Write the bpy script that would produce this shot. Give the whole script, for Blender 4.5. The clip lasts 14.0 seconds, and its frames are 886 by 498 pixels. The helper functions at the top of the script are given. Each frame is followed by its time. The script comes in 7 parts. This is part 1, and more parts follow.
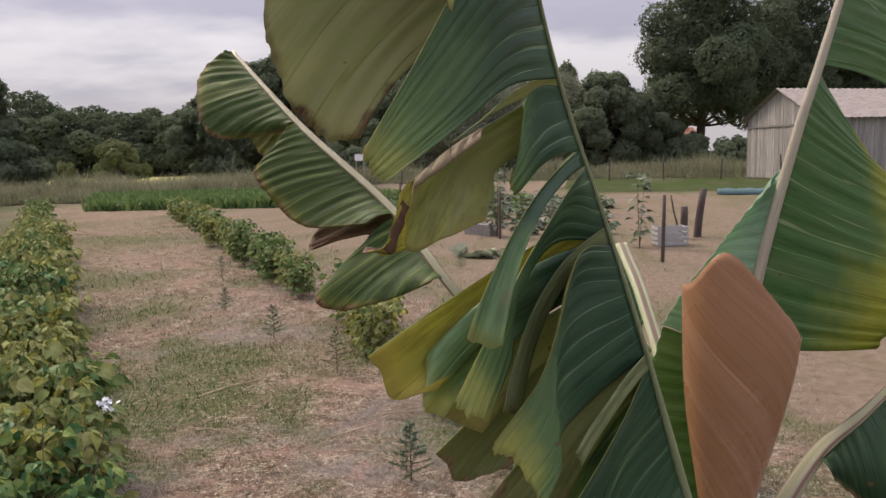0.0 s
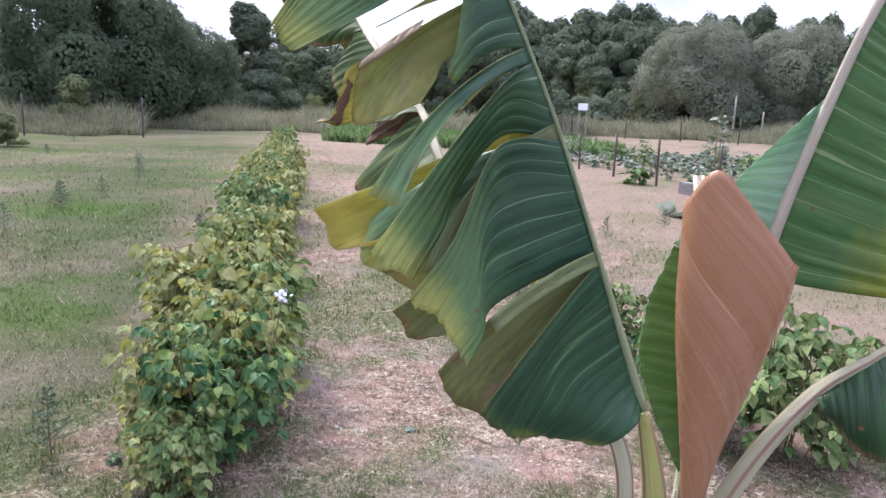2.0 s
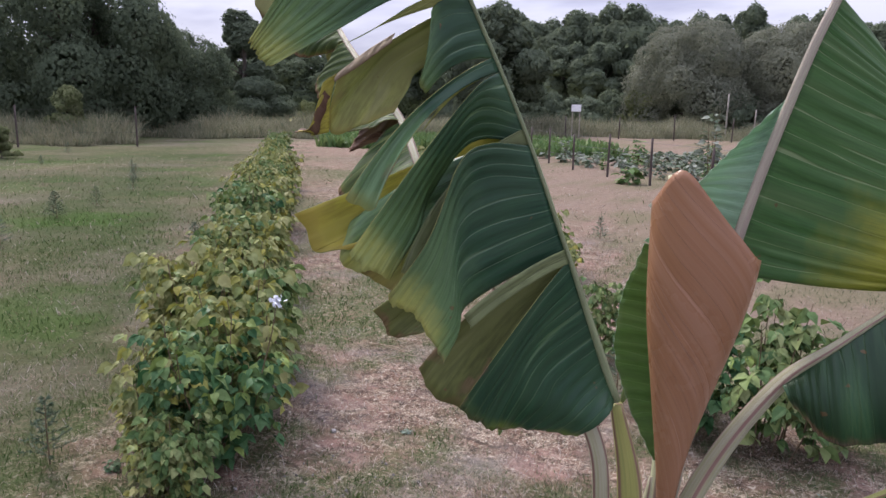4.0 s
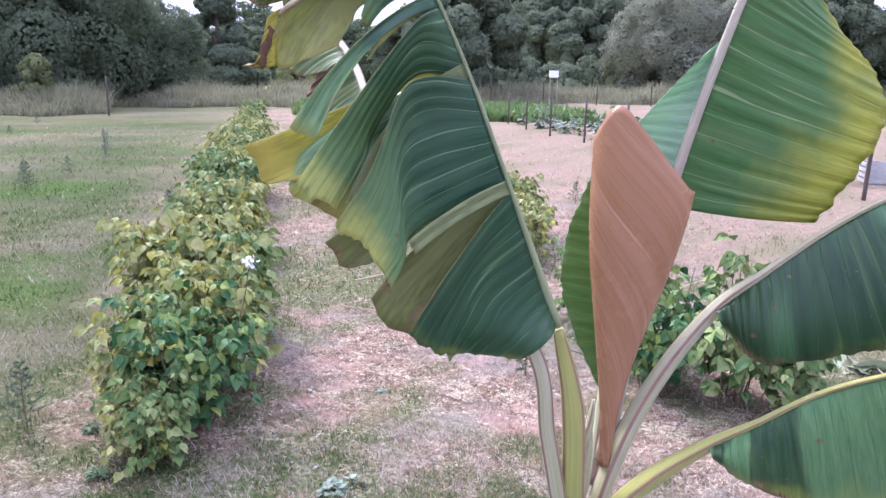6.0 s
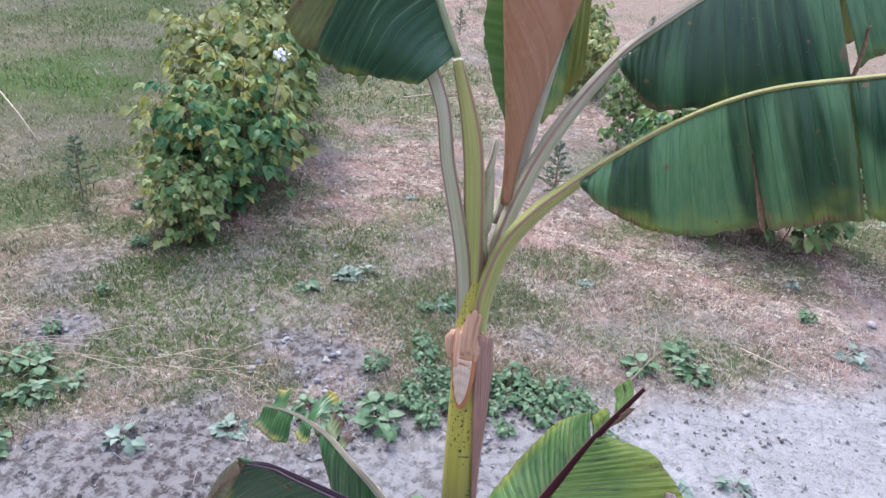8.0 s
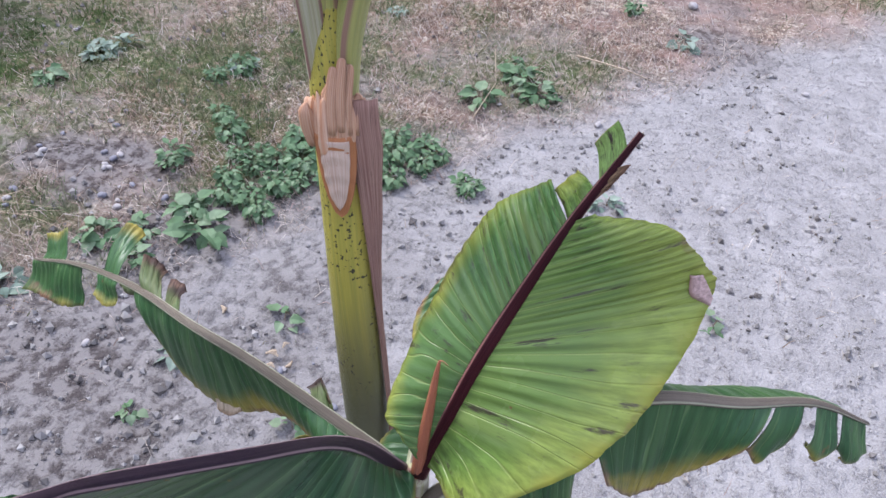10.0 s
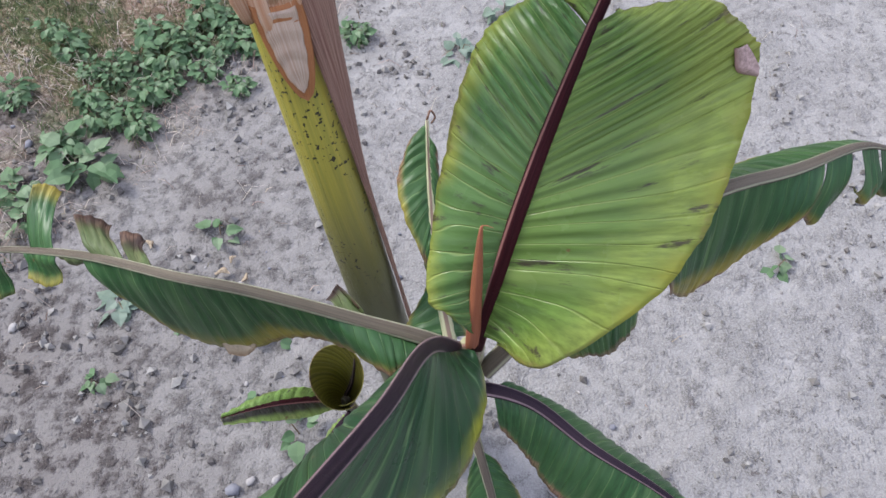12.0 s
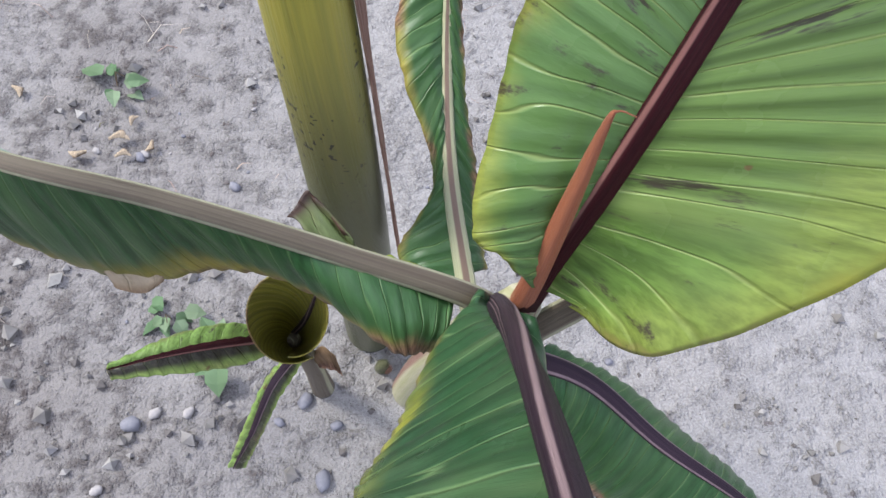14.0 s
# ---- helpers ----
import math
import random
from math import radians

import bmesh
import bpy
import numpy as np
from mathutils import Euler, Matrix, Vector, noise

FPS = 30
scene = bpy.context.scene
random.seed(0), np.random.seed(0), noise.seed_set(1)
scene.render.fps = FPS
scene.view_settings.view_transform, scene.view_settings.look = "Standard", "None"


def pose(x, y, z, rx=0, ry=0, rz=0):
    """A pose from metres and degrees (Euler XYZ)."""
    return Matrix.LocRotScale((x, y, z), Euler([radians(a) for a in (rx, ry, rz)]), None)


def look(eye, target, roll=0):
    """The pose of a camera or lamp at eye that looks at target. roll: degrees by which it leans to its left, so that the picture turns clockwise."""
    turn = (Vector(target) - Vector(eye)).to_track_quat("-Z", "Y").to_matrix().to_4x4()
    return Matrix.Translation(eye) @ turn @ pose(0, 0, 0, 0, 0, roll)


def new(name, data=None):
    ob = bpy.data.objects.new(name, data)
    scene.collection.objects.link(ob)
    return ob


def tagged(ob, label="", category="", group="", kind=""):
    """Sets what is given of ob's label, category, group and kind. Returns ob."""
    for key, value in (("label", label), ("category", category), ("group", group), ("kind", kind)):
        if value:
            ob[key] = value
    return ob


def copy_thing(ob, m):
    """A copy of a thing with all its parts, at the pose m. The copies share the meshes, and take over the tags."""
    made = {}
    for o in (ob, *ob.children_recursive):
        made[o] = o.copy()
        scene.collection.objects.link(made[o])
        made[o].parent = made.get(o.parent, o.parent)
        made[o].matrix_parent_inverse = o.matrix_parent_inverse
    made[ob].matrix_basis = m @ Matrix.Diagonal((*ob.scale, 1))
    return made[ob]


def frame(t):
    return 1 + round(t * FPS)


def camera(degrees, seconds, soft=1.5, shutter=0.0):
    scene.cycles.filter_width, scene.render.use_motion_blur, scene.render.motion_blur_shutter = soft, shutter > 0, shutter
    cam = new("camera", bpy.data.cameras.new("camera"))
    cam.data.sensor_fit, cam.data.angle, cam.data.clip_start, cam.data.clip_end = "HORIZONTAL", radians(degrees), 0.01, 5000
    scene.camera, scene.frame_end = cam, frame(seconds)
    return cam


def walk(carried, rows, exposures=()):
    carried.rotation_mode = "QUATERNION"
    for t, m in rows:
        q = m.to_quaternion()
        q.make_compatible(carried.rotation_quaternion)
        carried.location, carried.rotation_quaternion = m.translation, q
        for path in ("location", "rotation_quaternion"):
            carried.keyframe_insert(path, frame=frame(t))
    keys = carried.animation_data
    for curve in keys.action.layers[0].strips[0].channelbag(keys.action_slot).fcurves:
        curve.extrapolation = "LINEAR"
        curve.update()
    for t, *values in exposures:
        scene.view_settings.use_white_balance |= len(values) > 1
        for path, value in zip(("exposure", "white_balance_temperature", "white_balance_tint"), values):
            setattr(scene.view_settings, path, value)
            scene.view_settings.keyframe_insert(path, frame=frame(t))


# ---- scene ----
cam = camera(62.6, 14.0)
PATH = [
    (0, (0.46, 0.314, 1.684), (0.09, 2.264, 1.433), -1.4),
    (0.5, (0.529, 0.306, 1.662), (0.016, 2.212, 1.34), -0.6),
    (1, (0.658, 0.303, 1.654), (-0.111, 2.123, 1.346), 2.6),
    (1.5, (0.71, 0.3, 1.639), (-0.219, 2.038, 1.297), 2.3),
    (2, (0.719, 0.302, 1.633), (-0.192, 2.039, 1.243), 2.2),
    (2.5, (0.721, 0.263, 1.683), (-0.247, 2.0, 1.471), 2.6),
    (3, (0.725, 0.247, 1.709), (-0.326, 1.946, 1.61), 2.0),
    (3.5, (0.745, 0.269, 1.663), (-0.21, 2.0, 1.359), 1.3),
    (3.7, (0.75, 0.28, 1.648), (-0.165, 2.024, 1.298), 1.3),
    (5.8, (0.79, 0.269, 1.617), (-0.091, 2.008, 1.174), 0.8),
    (6, (0.807, 0.257, 1.606), (-0.038, 2.009, 1.143), 0.8),
    (6.5, (0.898, 0.188, 1.572), (0.146, 1.935, 0.956), 1.7),
    (7, (0.96, 0.141, 1.543), (0.238, 1.834, 0.761), 2.8),
    (7.5, (1.008, 0.175, 1.517), (0.212, 1.778, 0.623), 1.8),
    (8, (1.053, 0.266, 1.5), (0.125, 1.805, 0.621), 4.0),
    (8.5, (1.034, 0.332, 1.463), (0.132, 1.787, 0.428), 2.0),
    (9, (0.948, 0.419, 1.378), (0.301, 1.85, 0.14), 1.5),
    (9.2, (0.911, 0.447, 1.352), (0.38, 1.889, 0.072), 1.8),
    (11.3, (0.776, 0.617, 1.245), (0.723, 1.787, -0.376), 5.2),
    (11.5, (0.765, 0.61, 1.241), (0.747, 1.734, -0.413), 3.8),
    (12, (0.698, 0.604, 1.227), (0.774, 1.708, -0.439), -2.2),
    (12.5, (0.697, 0.737, 1.076), (1.025, 1.729, -0.629), 10.2),
    (13, (0.685, 0.804, 0.997), (0.927, 1.582, -0.829), 13.7),
    (13.5, (0.674, 0.805, 0.979), (0.889, 1.531, -0.872), 15.1),
    (14, (0.637, 0.778, 0.991), (0.912, 1.558, -0.829), 15.2),
]
EXPOSURE = [(0, .62, 7150, 16), (.5, .85, 7000, 15), (1, 1.06, 6650, 16), (1.5, 1.2, 6200, 19), (2, 1.57, 5900, 21), (2.5, 1.42, 5700, 22), (3, .97, 6000, 22), (3.5, .74, 6350, 21), (3.7, .78, 6300, 21), (5.5, 1.72, 5600, 26), (6, 1.90, 5600, 27), (7, 1.6, 5600, 24), (7.5, 1.6, 5580, 21), (8, 1.52, 5560, 17), (9, 1.45, 5600, 19), (11.5, 1.09, 5900, 15), (12.5, 1.17, 5980, 13), (14, 1.31, 5950, 13)]
walk(cam, [(t, look(eye, target, roll)) for t, eye, target, roll in PATH], EXPOSURE)

# ---------------------------------------------------------------- light
world = bpy.data.worlds.new("overcast")
scene.world = world
world.use_nodes = True


def node(nt, kind, **values):
    """A node with its properties and input defaults set; a tuple (node, socket) links."""
    n = nt.nodes.new(kind)
    for key, value in values.items():
        if key.startswith("p_"):
            setattr_map(n, key[2:], value)
        else:
            k = int(key[1:]) if key[0] == "i" and key[1:].isdigit() else key
            if isinstance(value, bpy.types.NodeSocket):
                nt.links.new(value, n.inputs[k])
            else:
                n.inputs[k].default_value = value
    return n


def setattr_map(n, key, value):
    if key == "op":
        n.operation = value
    elif key == "blend":
        n.blend_type = value
    elif key == "type":
        n.data_type = value
    elif key == "name":
        n.attribute_name = value
    elif key == "uv":
        n.uv_map = value
    elif key == "dims":
        n.noise_dimensions = value
    elif key == "feature":
        n.feature = value
    elif key == "interp":
        n.interpolation_type = value


def mth(nt, op, a, b=0.0, c=0.0):
    n = node(nt, "ShaderNodeMath", p_op=op, i0=a, i1=b)
    if op in ("MULTIPLY_ADD", "SMOOTH_MIN"):
        if isinstance(c, bpy.types.NodeSocket):
            nt.links.new(c, n.inputs[2])
        else:
            n.inputs[2].default_value = c
    return n.outputs[0]


def rng(nt, v, lo, hi, a=0.0, b=1.0):
    n = node(nt, "ShaderNodeMapRange", p_interp="SMOOTHSTEP", i0=v, i1=lo, i2=hi, i3=a, i4=b)
    return n.outputs[0]


def mix(nt, f, a, b, blend="MIX"):
    n = nt.nodes.new("ShaderNodeMix")
    n.data_type = "RGBA"
    n.blend_type = blend
    for k, v in ((0, f), (6, a), (7, b)):
        if isinstance(v, bpy.types.NodeSocket):
            nt.links.new(v, n.inputs[k])
        else:
            n.inputs[k].default_value = (*v, 1) if isinstance(v, tuple) and len(v) == 3 else v
    return n.outputs[2]


def noise_of(nt, vec, scale, detail=4.0, rough=0.55):
    n = node(nt, "ShaderNodeTexNoise", Scale=scale, Detail=detail, Roughness=rough)
    if vec is not None:
        nt.links.new(vec, n.inputs["Vector"])
    return n.outputs[0]


def stretched(nt, vec, scale):
    n = node(nt, "ShaderNodeMapping", Scale=scale)
    nt.links.new(vec, n.inputs["Vector"])
    return n.outputs[0]


def build_sky():
    nt = world.node_tree
    nt.nodes.clear()
    sky = nt.nodes.new("ShaderNodeTexSky")
    sky.sky_type = "NISHITA"
    sky.sun_disc = False
    sky.sun_elevation, sky.sun_rotation = radians(SUN_UP), radians(SUN_TURN)
    blue = node(nt, "ShaderNodeVectorMath", p_op="SCALE")
    nt.links.new(sky.outputs[0], blue.inputs[0])
    blue.inputs["Scale"].default_value = 0.1
    way = nt.nodes.new("ShaderNodeTexCoord").outputs["Generated"]
    xyz = node(nt, "ShaderNodeSeparateXYZ")
    nt.links.new(way, xyz.inputs[0])
    high = mth(nt, "ADD", mth(nt, "MAXIMUM", xyz.outputs[2], 0.0), 0.16)
    flat = node(nt, "ShaderNodeCombineXYZ", X=mth(nt, "DIVIDE", xyz.outputs[0], high), Y=mth(nt, "DIVIDE", xyz.outputs[1], high), Z=0.3).outputs[0]
    big = noise_of(nt, stretched(nt, flat, (0.55, 0.7, 1)), 0.8, 5, 0.5)
    thin = noise_of(nt, stretched(nt, flat, (0.7, 0.9, 1)), 2.4, 4, 0.5)
    lump = mth(nt, "MULTIPLY_ADD", thin, 0.35, mth(nt, "MULTIPLY", big, 0.8))
    cloud = mix(nt, rng(nt, lump, 0.46, 0.64), (0.69, 0.71, 0.785), (0.39, 0.405, 0.525))
    pale = mix(nt, rng(nt, xyz.outputs[2], 0.0, 0.13), (0.65, 0.665, 0.735), cloud)
    # an overcast sky is brightest overhead
    dome = node(nt, "ShaderNodeVectorMath", p_op="SCALE")
    nt.links.new(pale, dome.inputs[0])
    nt.links.new(mth(nt, "MULTIPLY_ADD", mth(nt, "MAXIMUM", xyz.outputs[2], 0.0), 1.80, 0.54), dome.inputs["Scale"])
    both = mix(nt, 0.94, blue.outputs[0], dome.outputs[0])
    bg = node(nt, "ShaderNodeBackground", Strength=SKY)
    nt.links.new(both, bg.inputs[0])
    out = nt.nodes.new("ShaderNodeOutputWorld")
    nt.links.new(bg.outputs[0], out.inputs[0])


SUN_UP, SUN_TURN, SKY = 45.0, 300.0, 0.9
build_sky()
sun = new("sun", bpy.data.lights.new("sun", "SUN"))
sun.data.energy, sun.data.angle, sun.data.color = 2.3, radians(16), (1.0, 0.93, 0.80)
sun.matrix_world = look((-5, 2.9, 5.8), (0, 0, 0))


# ---------------------------------------------------------------- materials
def material(name):
    m = bpy.data.materials.new(name)
    m.use_nodes = True
    nt = m.node_tree
    nt.nodes.clear()
    out = nt.nodes.new("ShaderNodeOutputMaterial")
    return m, nt, out


def finish(nt, out, colour, rough=0.6, bump=None, depth=0.002, through_light=0.0, metal=0.0, spec=0.5):
    b = nt.nodes.new("ShaderNodeBsdfPrincipled")
    for k, v in (("Base Color", colour), ("Roughness", rough), ("Metallic", metal), ("Specular IOR Level", spec)):
        if isinstance(v, bpy.types.NodeSocket):
            nt.links.new(v, b.inputs[k])
        else:
            b.inputs[k].default_value = (*v, 1) if isinstance(v, tuple) and len(v) == 3 else v
    if bump is not None:
        bn = node(nt, "ShaderNodeBump", Strength=1.0, Distance=depth)
        nt.links.new(bump, bn.inputs["Height"])
        nt.links.new(bn.outputs[0], b.inputs["Normal"])
    last = b.outputs[0]
    if through_light:
        t = nt.nodes.new("ShaderNodeBsdfTranslucent")
        if isinstance(colour, bpy.types.NodeSocket):
            nt.links.new(colour, t.inputs[0])
        else:
            t.inputs[0].default_value = (*colour, 1)
        ms = node(nt, "ShaderNodeMixShader", Fac=through_light)
        nt.links.new(last, ms.inputs[1])
        nt.links.new(t.outputs[0], ms.inputs[2])
        last = ms.outputs[0]
    nt.links.new(last, out.inputs[0])


def leaf_material(name, green, pale, yellow, from_u=0.75, brown=0.5, streak=0.0, rough=0.38, light=0.22, cell=0.016, line=0.35, dark_from=0.66, grain=1.0, long=3.2, slope=0.0, ref=0.0, bands=0.34, spotty=0.73, rim_wide=0.006, ridge=0.22, middle=None, panels=0.0, vein_wide=0.06):
    """Banana leaf: parallel side veins every 16 mm, yellowing margin, brown torn edges, dark streaks."""
    m, nt, out = material(name)
    uv = node(nt, "ShaderNodeUVMap", p_uv="along").outputs[0]
    s = node(nt, "ShaderNodeSeparateXYZ", i0=uv)
    here = nt.nodes.new("ShaderNodeTexCoord").outputs["Object"]
    blot = noise_of(nt, here, 13, 4)
    fine = noise_of(nt, stretched(nt, uv, (420, 5, 1)), 1.0, 3, 0.6)
    u = mth(nt, "MULTIPLY_ADD", mth(nt, "SUBTRACT", blot, 0.5), 0.75, mth(nt, "MULTIPLY_ADD", mth(nt, "SUBTRACT", ref, s.outputs[0]), slope, s.outputs[1]) if slope else s.outputs[1])
    wander = mth(nt, "MULTIPLY_ADD", noise_of(nt, stretched(nt, uv, (55, 0.6, 1)), 1.0, 2), cell * 1.6, s.outputs[0])
    cells = mth(nt, "FRACT", mth(nt, "DIVIDE", wander, cell))
    vein = rng(nt, mth(nt, "ABSOLUTE", mth(nt, "SUBTRACT", cells, 0.5)), 0.0, vein_wide, 1.0, 0.0)
    dull = mix(nt, rng(nt, fine, 0.3, 0.7), tuple(c * (1 - 0.4 * grain) for c in green), tuple(c * (1 + 0.35 * grain) for c in green))
    band = noise_of(nt, stretched(nt, uv, (34, 0.5, 1)), 1.0, 3, 0.6)
    dull = mix(nt, rng(nt, band, 0.44, 0.70), dull, mix(nt, bands, green, pale))
    dull = mix(nt, rng(nt, noise_of(nt, here, 5.0, 2), 0.35, 0.7), dull, mix(nt, 0.12, green, pale))
    # shade of the pleats painted as dark bands between the side veins
    dull = mix(nt, rng(nt, mth(nt, "ABSOLUTE", mth(nt, "SUBTRACT", cells, 0.42)), 0.12, 0.5, 0.0, ridge), dull, tuple(c * 0.3 for c in green))
    if panels:
        sheet = noise_of(nt, stretched(nt, uv, (11, 0.25, 1)), 1.0, 1)
        dull = mix(nt, rng(nt, sheet, 0.50, 0.55, 0.0, panels), dull, mix(nt, rng(nt, fine, 0.3, 0.7, 0.2, 0.6), tuple(c * 3.2 for c in green), pale))
    col = mix(nt, mth(nt, "MULTIPLY", vein, line), dull, pale)
    # paler green away from the midrib, with light on the drooping part painted in
    if middle:
        soft = mix(nt, rng(nt, fine, 0.3, 0.7), tuple(c * 0.75 for c in middle), tuple(c * 1.2 for c in middle))
        col = mix(nt, rng(nt, u, 0.36, 0.84, 0.0, 0.85), col, soft)
    col = mix(nt, rng(nt, u, from_u, from_u + 0.42), col, mix(nt, rng(nt, fine, 0.3, 0.7), yellow, tuple(c * 0.72 for c in yellow)))
    if streak:
        dark = noise_of(nt, stretched(nt, uv, (90, long, 1)), 1.0, 5, 0.7)
        col = mix(nt, rng(nt, dark, dark_from, dark_from + 0.10, 0.0, streak), col, (0.05, 0.03, 0.03))
    spot = noise_of(nt, here, 60, 2)
    col = mix(nt, rng(nt, spot, spotty, spotty + 0.04, 0.0, 0.75), col, (0.16, 0.09, 0.04))
    if brown:
        rim = node(nt, "ShaderNodeAttribute", p_name="tear").outputs["Fac"]
        ragged = mth(nt, "MULTIPLY_ADD", mth(nt, "SUBTRACT", noise_of(nt, here, 38, 4), 0.5), 0.035, rim)
        edge = mth(nt, "MULTIPLY", rng(nt, ragged, 0.001, rim_wide, brown, 0.0), rng(nt, noise_of(nt, here, 11, 2), 0.46, 0.60, 0.12, 1.0))
        tan = mix(nt, rng(nt, fine, 0.35, 0.65), (0.33, 0.20, 0.12), (0.10, 0.045, 0.03))
        col = mix(nt, edge, col, tan)
    bumps = mth(nt, "MULTIPLY_ADD", fine, 0.35, mth(nt, "MULTIPLY", vein, -0.5))
    finish(nt, out, col, mth(nt, "MULTIPLY_ADD", blot, 0.2, rough - 0.1), bumps, 0.0012, light, spec=0.28)
    return m


def stalk_material(name, a, b, streak=(0.1, 0.04, 0.03), amount=0.4, rough=0.4, spots=0.0, fade=None, edge=None, edge_at=0.25, spec=0.4):
    """Fleshy stalks: colour runs lengthwise, with darker streaks and black specks."""
    m, nt, out = material(name)
    uv = node(nt, "ShaderNodeUVMap", p_uv="along").outputs[0]
    s = node(nt, "ShaderNodeSeparateXYZ", i0=uv)
    here = nt.nodes.new("ShaderNodeTexCoord").outputs["Object"]
    run = noise_of(nt, stretched(nt, uv, (4, 26, 1)), 1.0, 4, 0.6)
    fine = noise_of(nt, stretched(nt, uv, (14, 120, 1)), 1.0, 3, 0.6)
    col = mix(nt, rng(nt, run, 0.35, 0.65), a, b)
    col = mix(nt, rng(nt, fine, 0.3, 0.75, 0.0, 0.35), col, tuple(c * 0.55 for c in a))
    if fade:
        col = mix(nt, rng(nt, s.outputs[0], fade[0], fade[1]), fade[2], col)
    col = mix(nt, rng(nt, noise_of(nt, stretched(nt, uv, (7, 40, 1)), 1.0, 4), 0.58, 0.72, 0.0, amount), col, streak)
    if edge:
        off = mth(nt, "ABSOLUTE", mth(nt, "SUBTRACT", mth(nt, "ABSOLUTE", mth(nt, "SUBTRACT", s.outputs[1], 0.5)), edge_at))
        col = mix(nt, rng(nt, off, 0.02, 0.060, 0.9, 0.0), col, mix(nt, rng(nt, fine, 0.3, 0.7, 0.0, 0.4), edge, tuple(c * 0.5 for c in edge)))
    if spots:
        fleck = mth(nt, "MULTIPLY", noise_of(nt, stretched(nt, uv, (190, 30, 1)), 1.0, 2, 0.5), rng(nt, noise_of(nt, stretched(nt, uv, (11, 3.5, 1)), 1.0, 2), 0.40, 0.55, 0.8, 1.0))
        col = mix(nt, mth(nt, "MULTIPLY", rng(nt, fleck, 0.595, 0.625, 0.0, spots), rng(nt, s.outputs[0], 0.48, 0.60, 0.06, 1.0)), col, (0.015, 0.012, 0.012))
    finish(nt, out, col, rough, fine, 0.0008, 0.0, spec=spec)
    return m


def island_material(name, colours, rough=0.6, light=0.2, grain=30.0):
    """Leaves, blades and chips: each island takes its own colour from a run of colours."""
    m, nt, out = material(name)
    r = nt.nodes.new("ShaderNodeNewGeometry").outputs["Random Per Island"]
    ramp = nt.nodes.new("ShaderNodeValToRGB")
    els = ramp.color_ramp.elements
    while len(els) < len(colours):
        els.new(0.5)
    for i, c in enumerate(colours):
        els[i].position = i / max(1, len(colours) - 1)
        els[i].color = (*c, 1)
    nt.links.new(r, ramp.inputs[0])
    here = nt.nodes.new("ShaderNodeTexCoord").outputs["Object"]
    g = noise_of(nt, here, grain, 3)
    col = mix(nt, rng(nt, g, 0.3, 0.7, 0.0, 0.5), ramp.outputs[0], mix(nt, 1.0, ramp.outputs[0], (0.55, 0.55, 0.5), "MULTIPLY"))
    finish(nt, out, col, rough, None, 0.0, light, spec=0.12)
    return m


def plain_material(name, a, b, scale=20.0, rough=0.7, depth=0.003, stretch=(1, 1, 1), metal=0.0):
    m, nt, out = material(name)
    here = stretched(nt, nt.nodes.new("ShaderNodeTexCoord").outputs["Object"], stretch)
    big, fine = noise_of(nt, here, scale, 5), noise_of(nt, here, scale * 6, 3)
    col = mix(nt, rng(nt, big, 0.3, 0.7), a, b)
    col = mix(nt, rng(nt, fine, 0.35, 0.75, 0.0, 0.4), col, tuple(c * 0.6 for c in a))
    finish(nt, out, col, rough, mth(nt, "MULTIPLY_ADD", fine, 0.4, big), depth, 0.0, metal)
    return m


def board_material(name, pale, dark):
    """Weathered boards: each board has its own grey, with grain along it."""
    m, nt, out = material(name)
    own = nt.nodes.new("ShaderNodeObjectInfo").outputs["Random"]
    grain = noise_of(nt, stretched(nt, nt.nodes.new("ShaderNodeTexCoord").outputs["Object"], (20, 20, 1.2)), 1.0, 4, 0.6)
    col = mix(nt, own, dark, pale)
    col = mix(nt, rng(nt, grain, 0.4, 0.7, 0.0, 0.6), col, tuple(c * 0.5 for c in dark))
    finish(nt, out, col, 0.85, grain, 0.006)
    return m


LEAF_DARK = leaf_material("banana_leaf_dark_upper", (0.018, 0.062, 0.031), (0.24, 0.34, 0.20), (0.54, 0.56, 0.16), 0.78, 0.35, 0.0, 0.34, line=0.42, bands=0.16, middle=(0.145, 0.250, 0.105))
LEAF_DEEP = leaf_material("banana_leaf_deep_green", (0.015, 0.058, 0.026), (0.18, 0.28, 0.14), (0.28, 0.34, 0.05), 0.90, 0.30, 0.0, 0.32, line=0.36, bands=0.14)
LEAF_CREAM = leaf_material("banana_leaf_cream_underside", (0.58, 0.56, 0.30), (0.40, 0.38, 0.17), (0.54, 0.46, 0.10), 0.92, 0.9, 0.0, 0.5, 0.62, 0.026, 0.55, grain=0.25, bands=0.2, ridge=0.12, rim_wide=0.010)
LEAF_UNDER = leaf_material("banana_leaf_pale_underside", (0.38, 0.39, 0.12), (0.52, 0.50, 0.26), (0.56, 0.46, 0.12), 0.80, 0.9, 0.0, 0.5, 0.50, rim_wide=0.010)
LEAF_FRESH = leaf_material("banana_leaf_fresh_underside", (0.070, 0.175, 0.045), (0.36, 0.44, 0.22), (0.40, 0.40, 0.055), 0.50, 0.2, 0.0, 0.42, 0.40, 0.022, 0.6, grain=0.5, slope=1.3, ref=12.12, bands=0.2, vein_wide=0.05)
# duller green with the shade on the upright leaf's lower left part painted in
LEAF_SHADED = leaf_material("banana_leaf_shaded_half", (0.10, 0.19, 0.045), (0.30, 0.38, 0.16), (0.42, 0.45, 0.22), 1.02, 0.1, 0.0, 0.42, 0.4, grain=0.6, line=0.2)
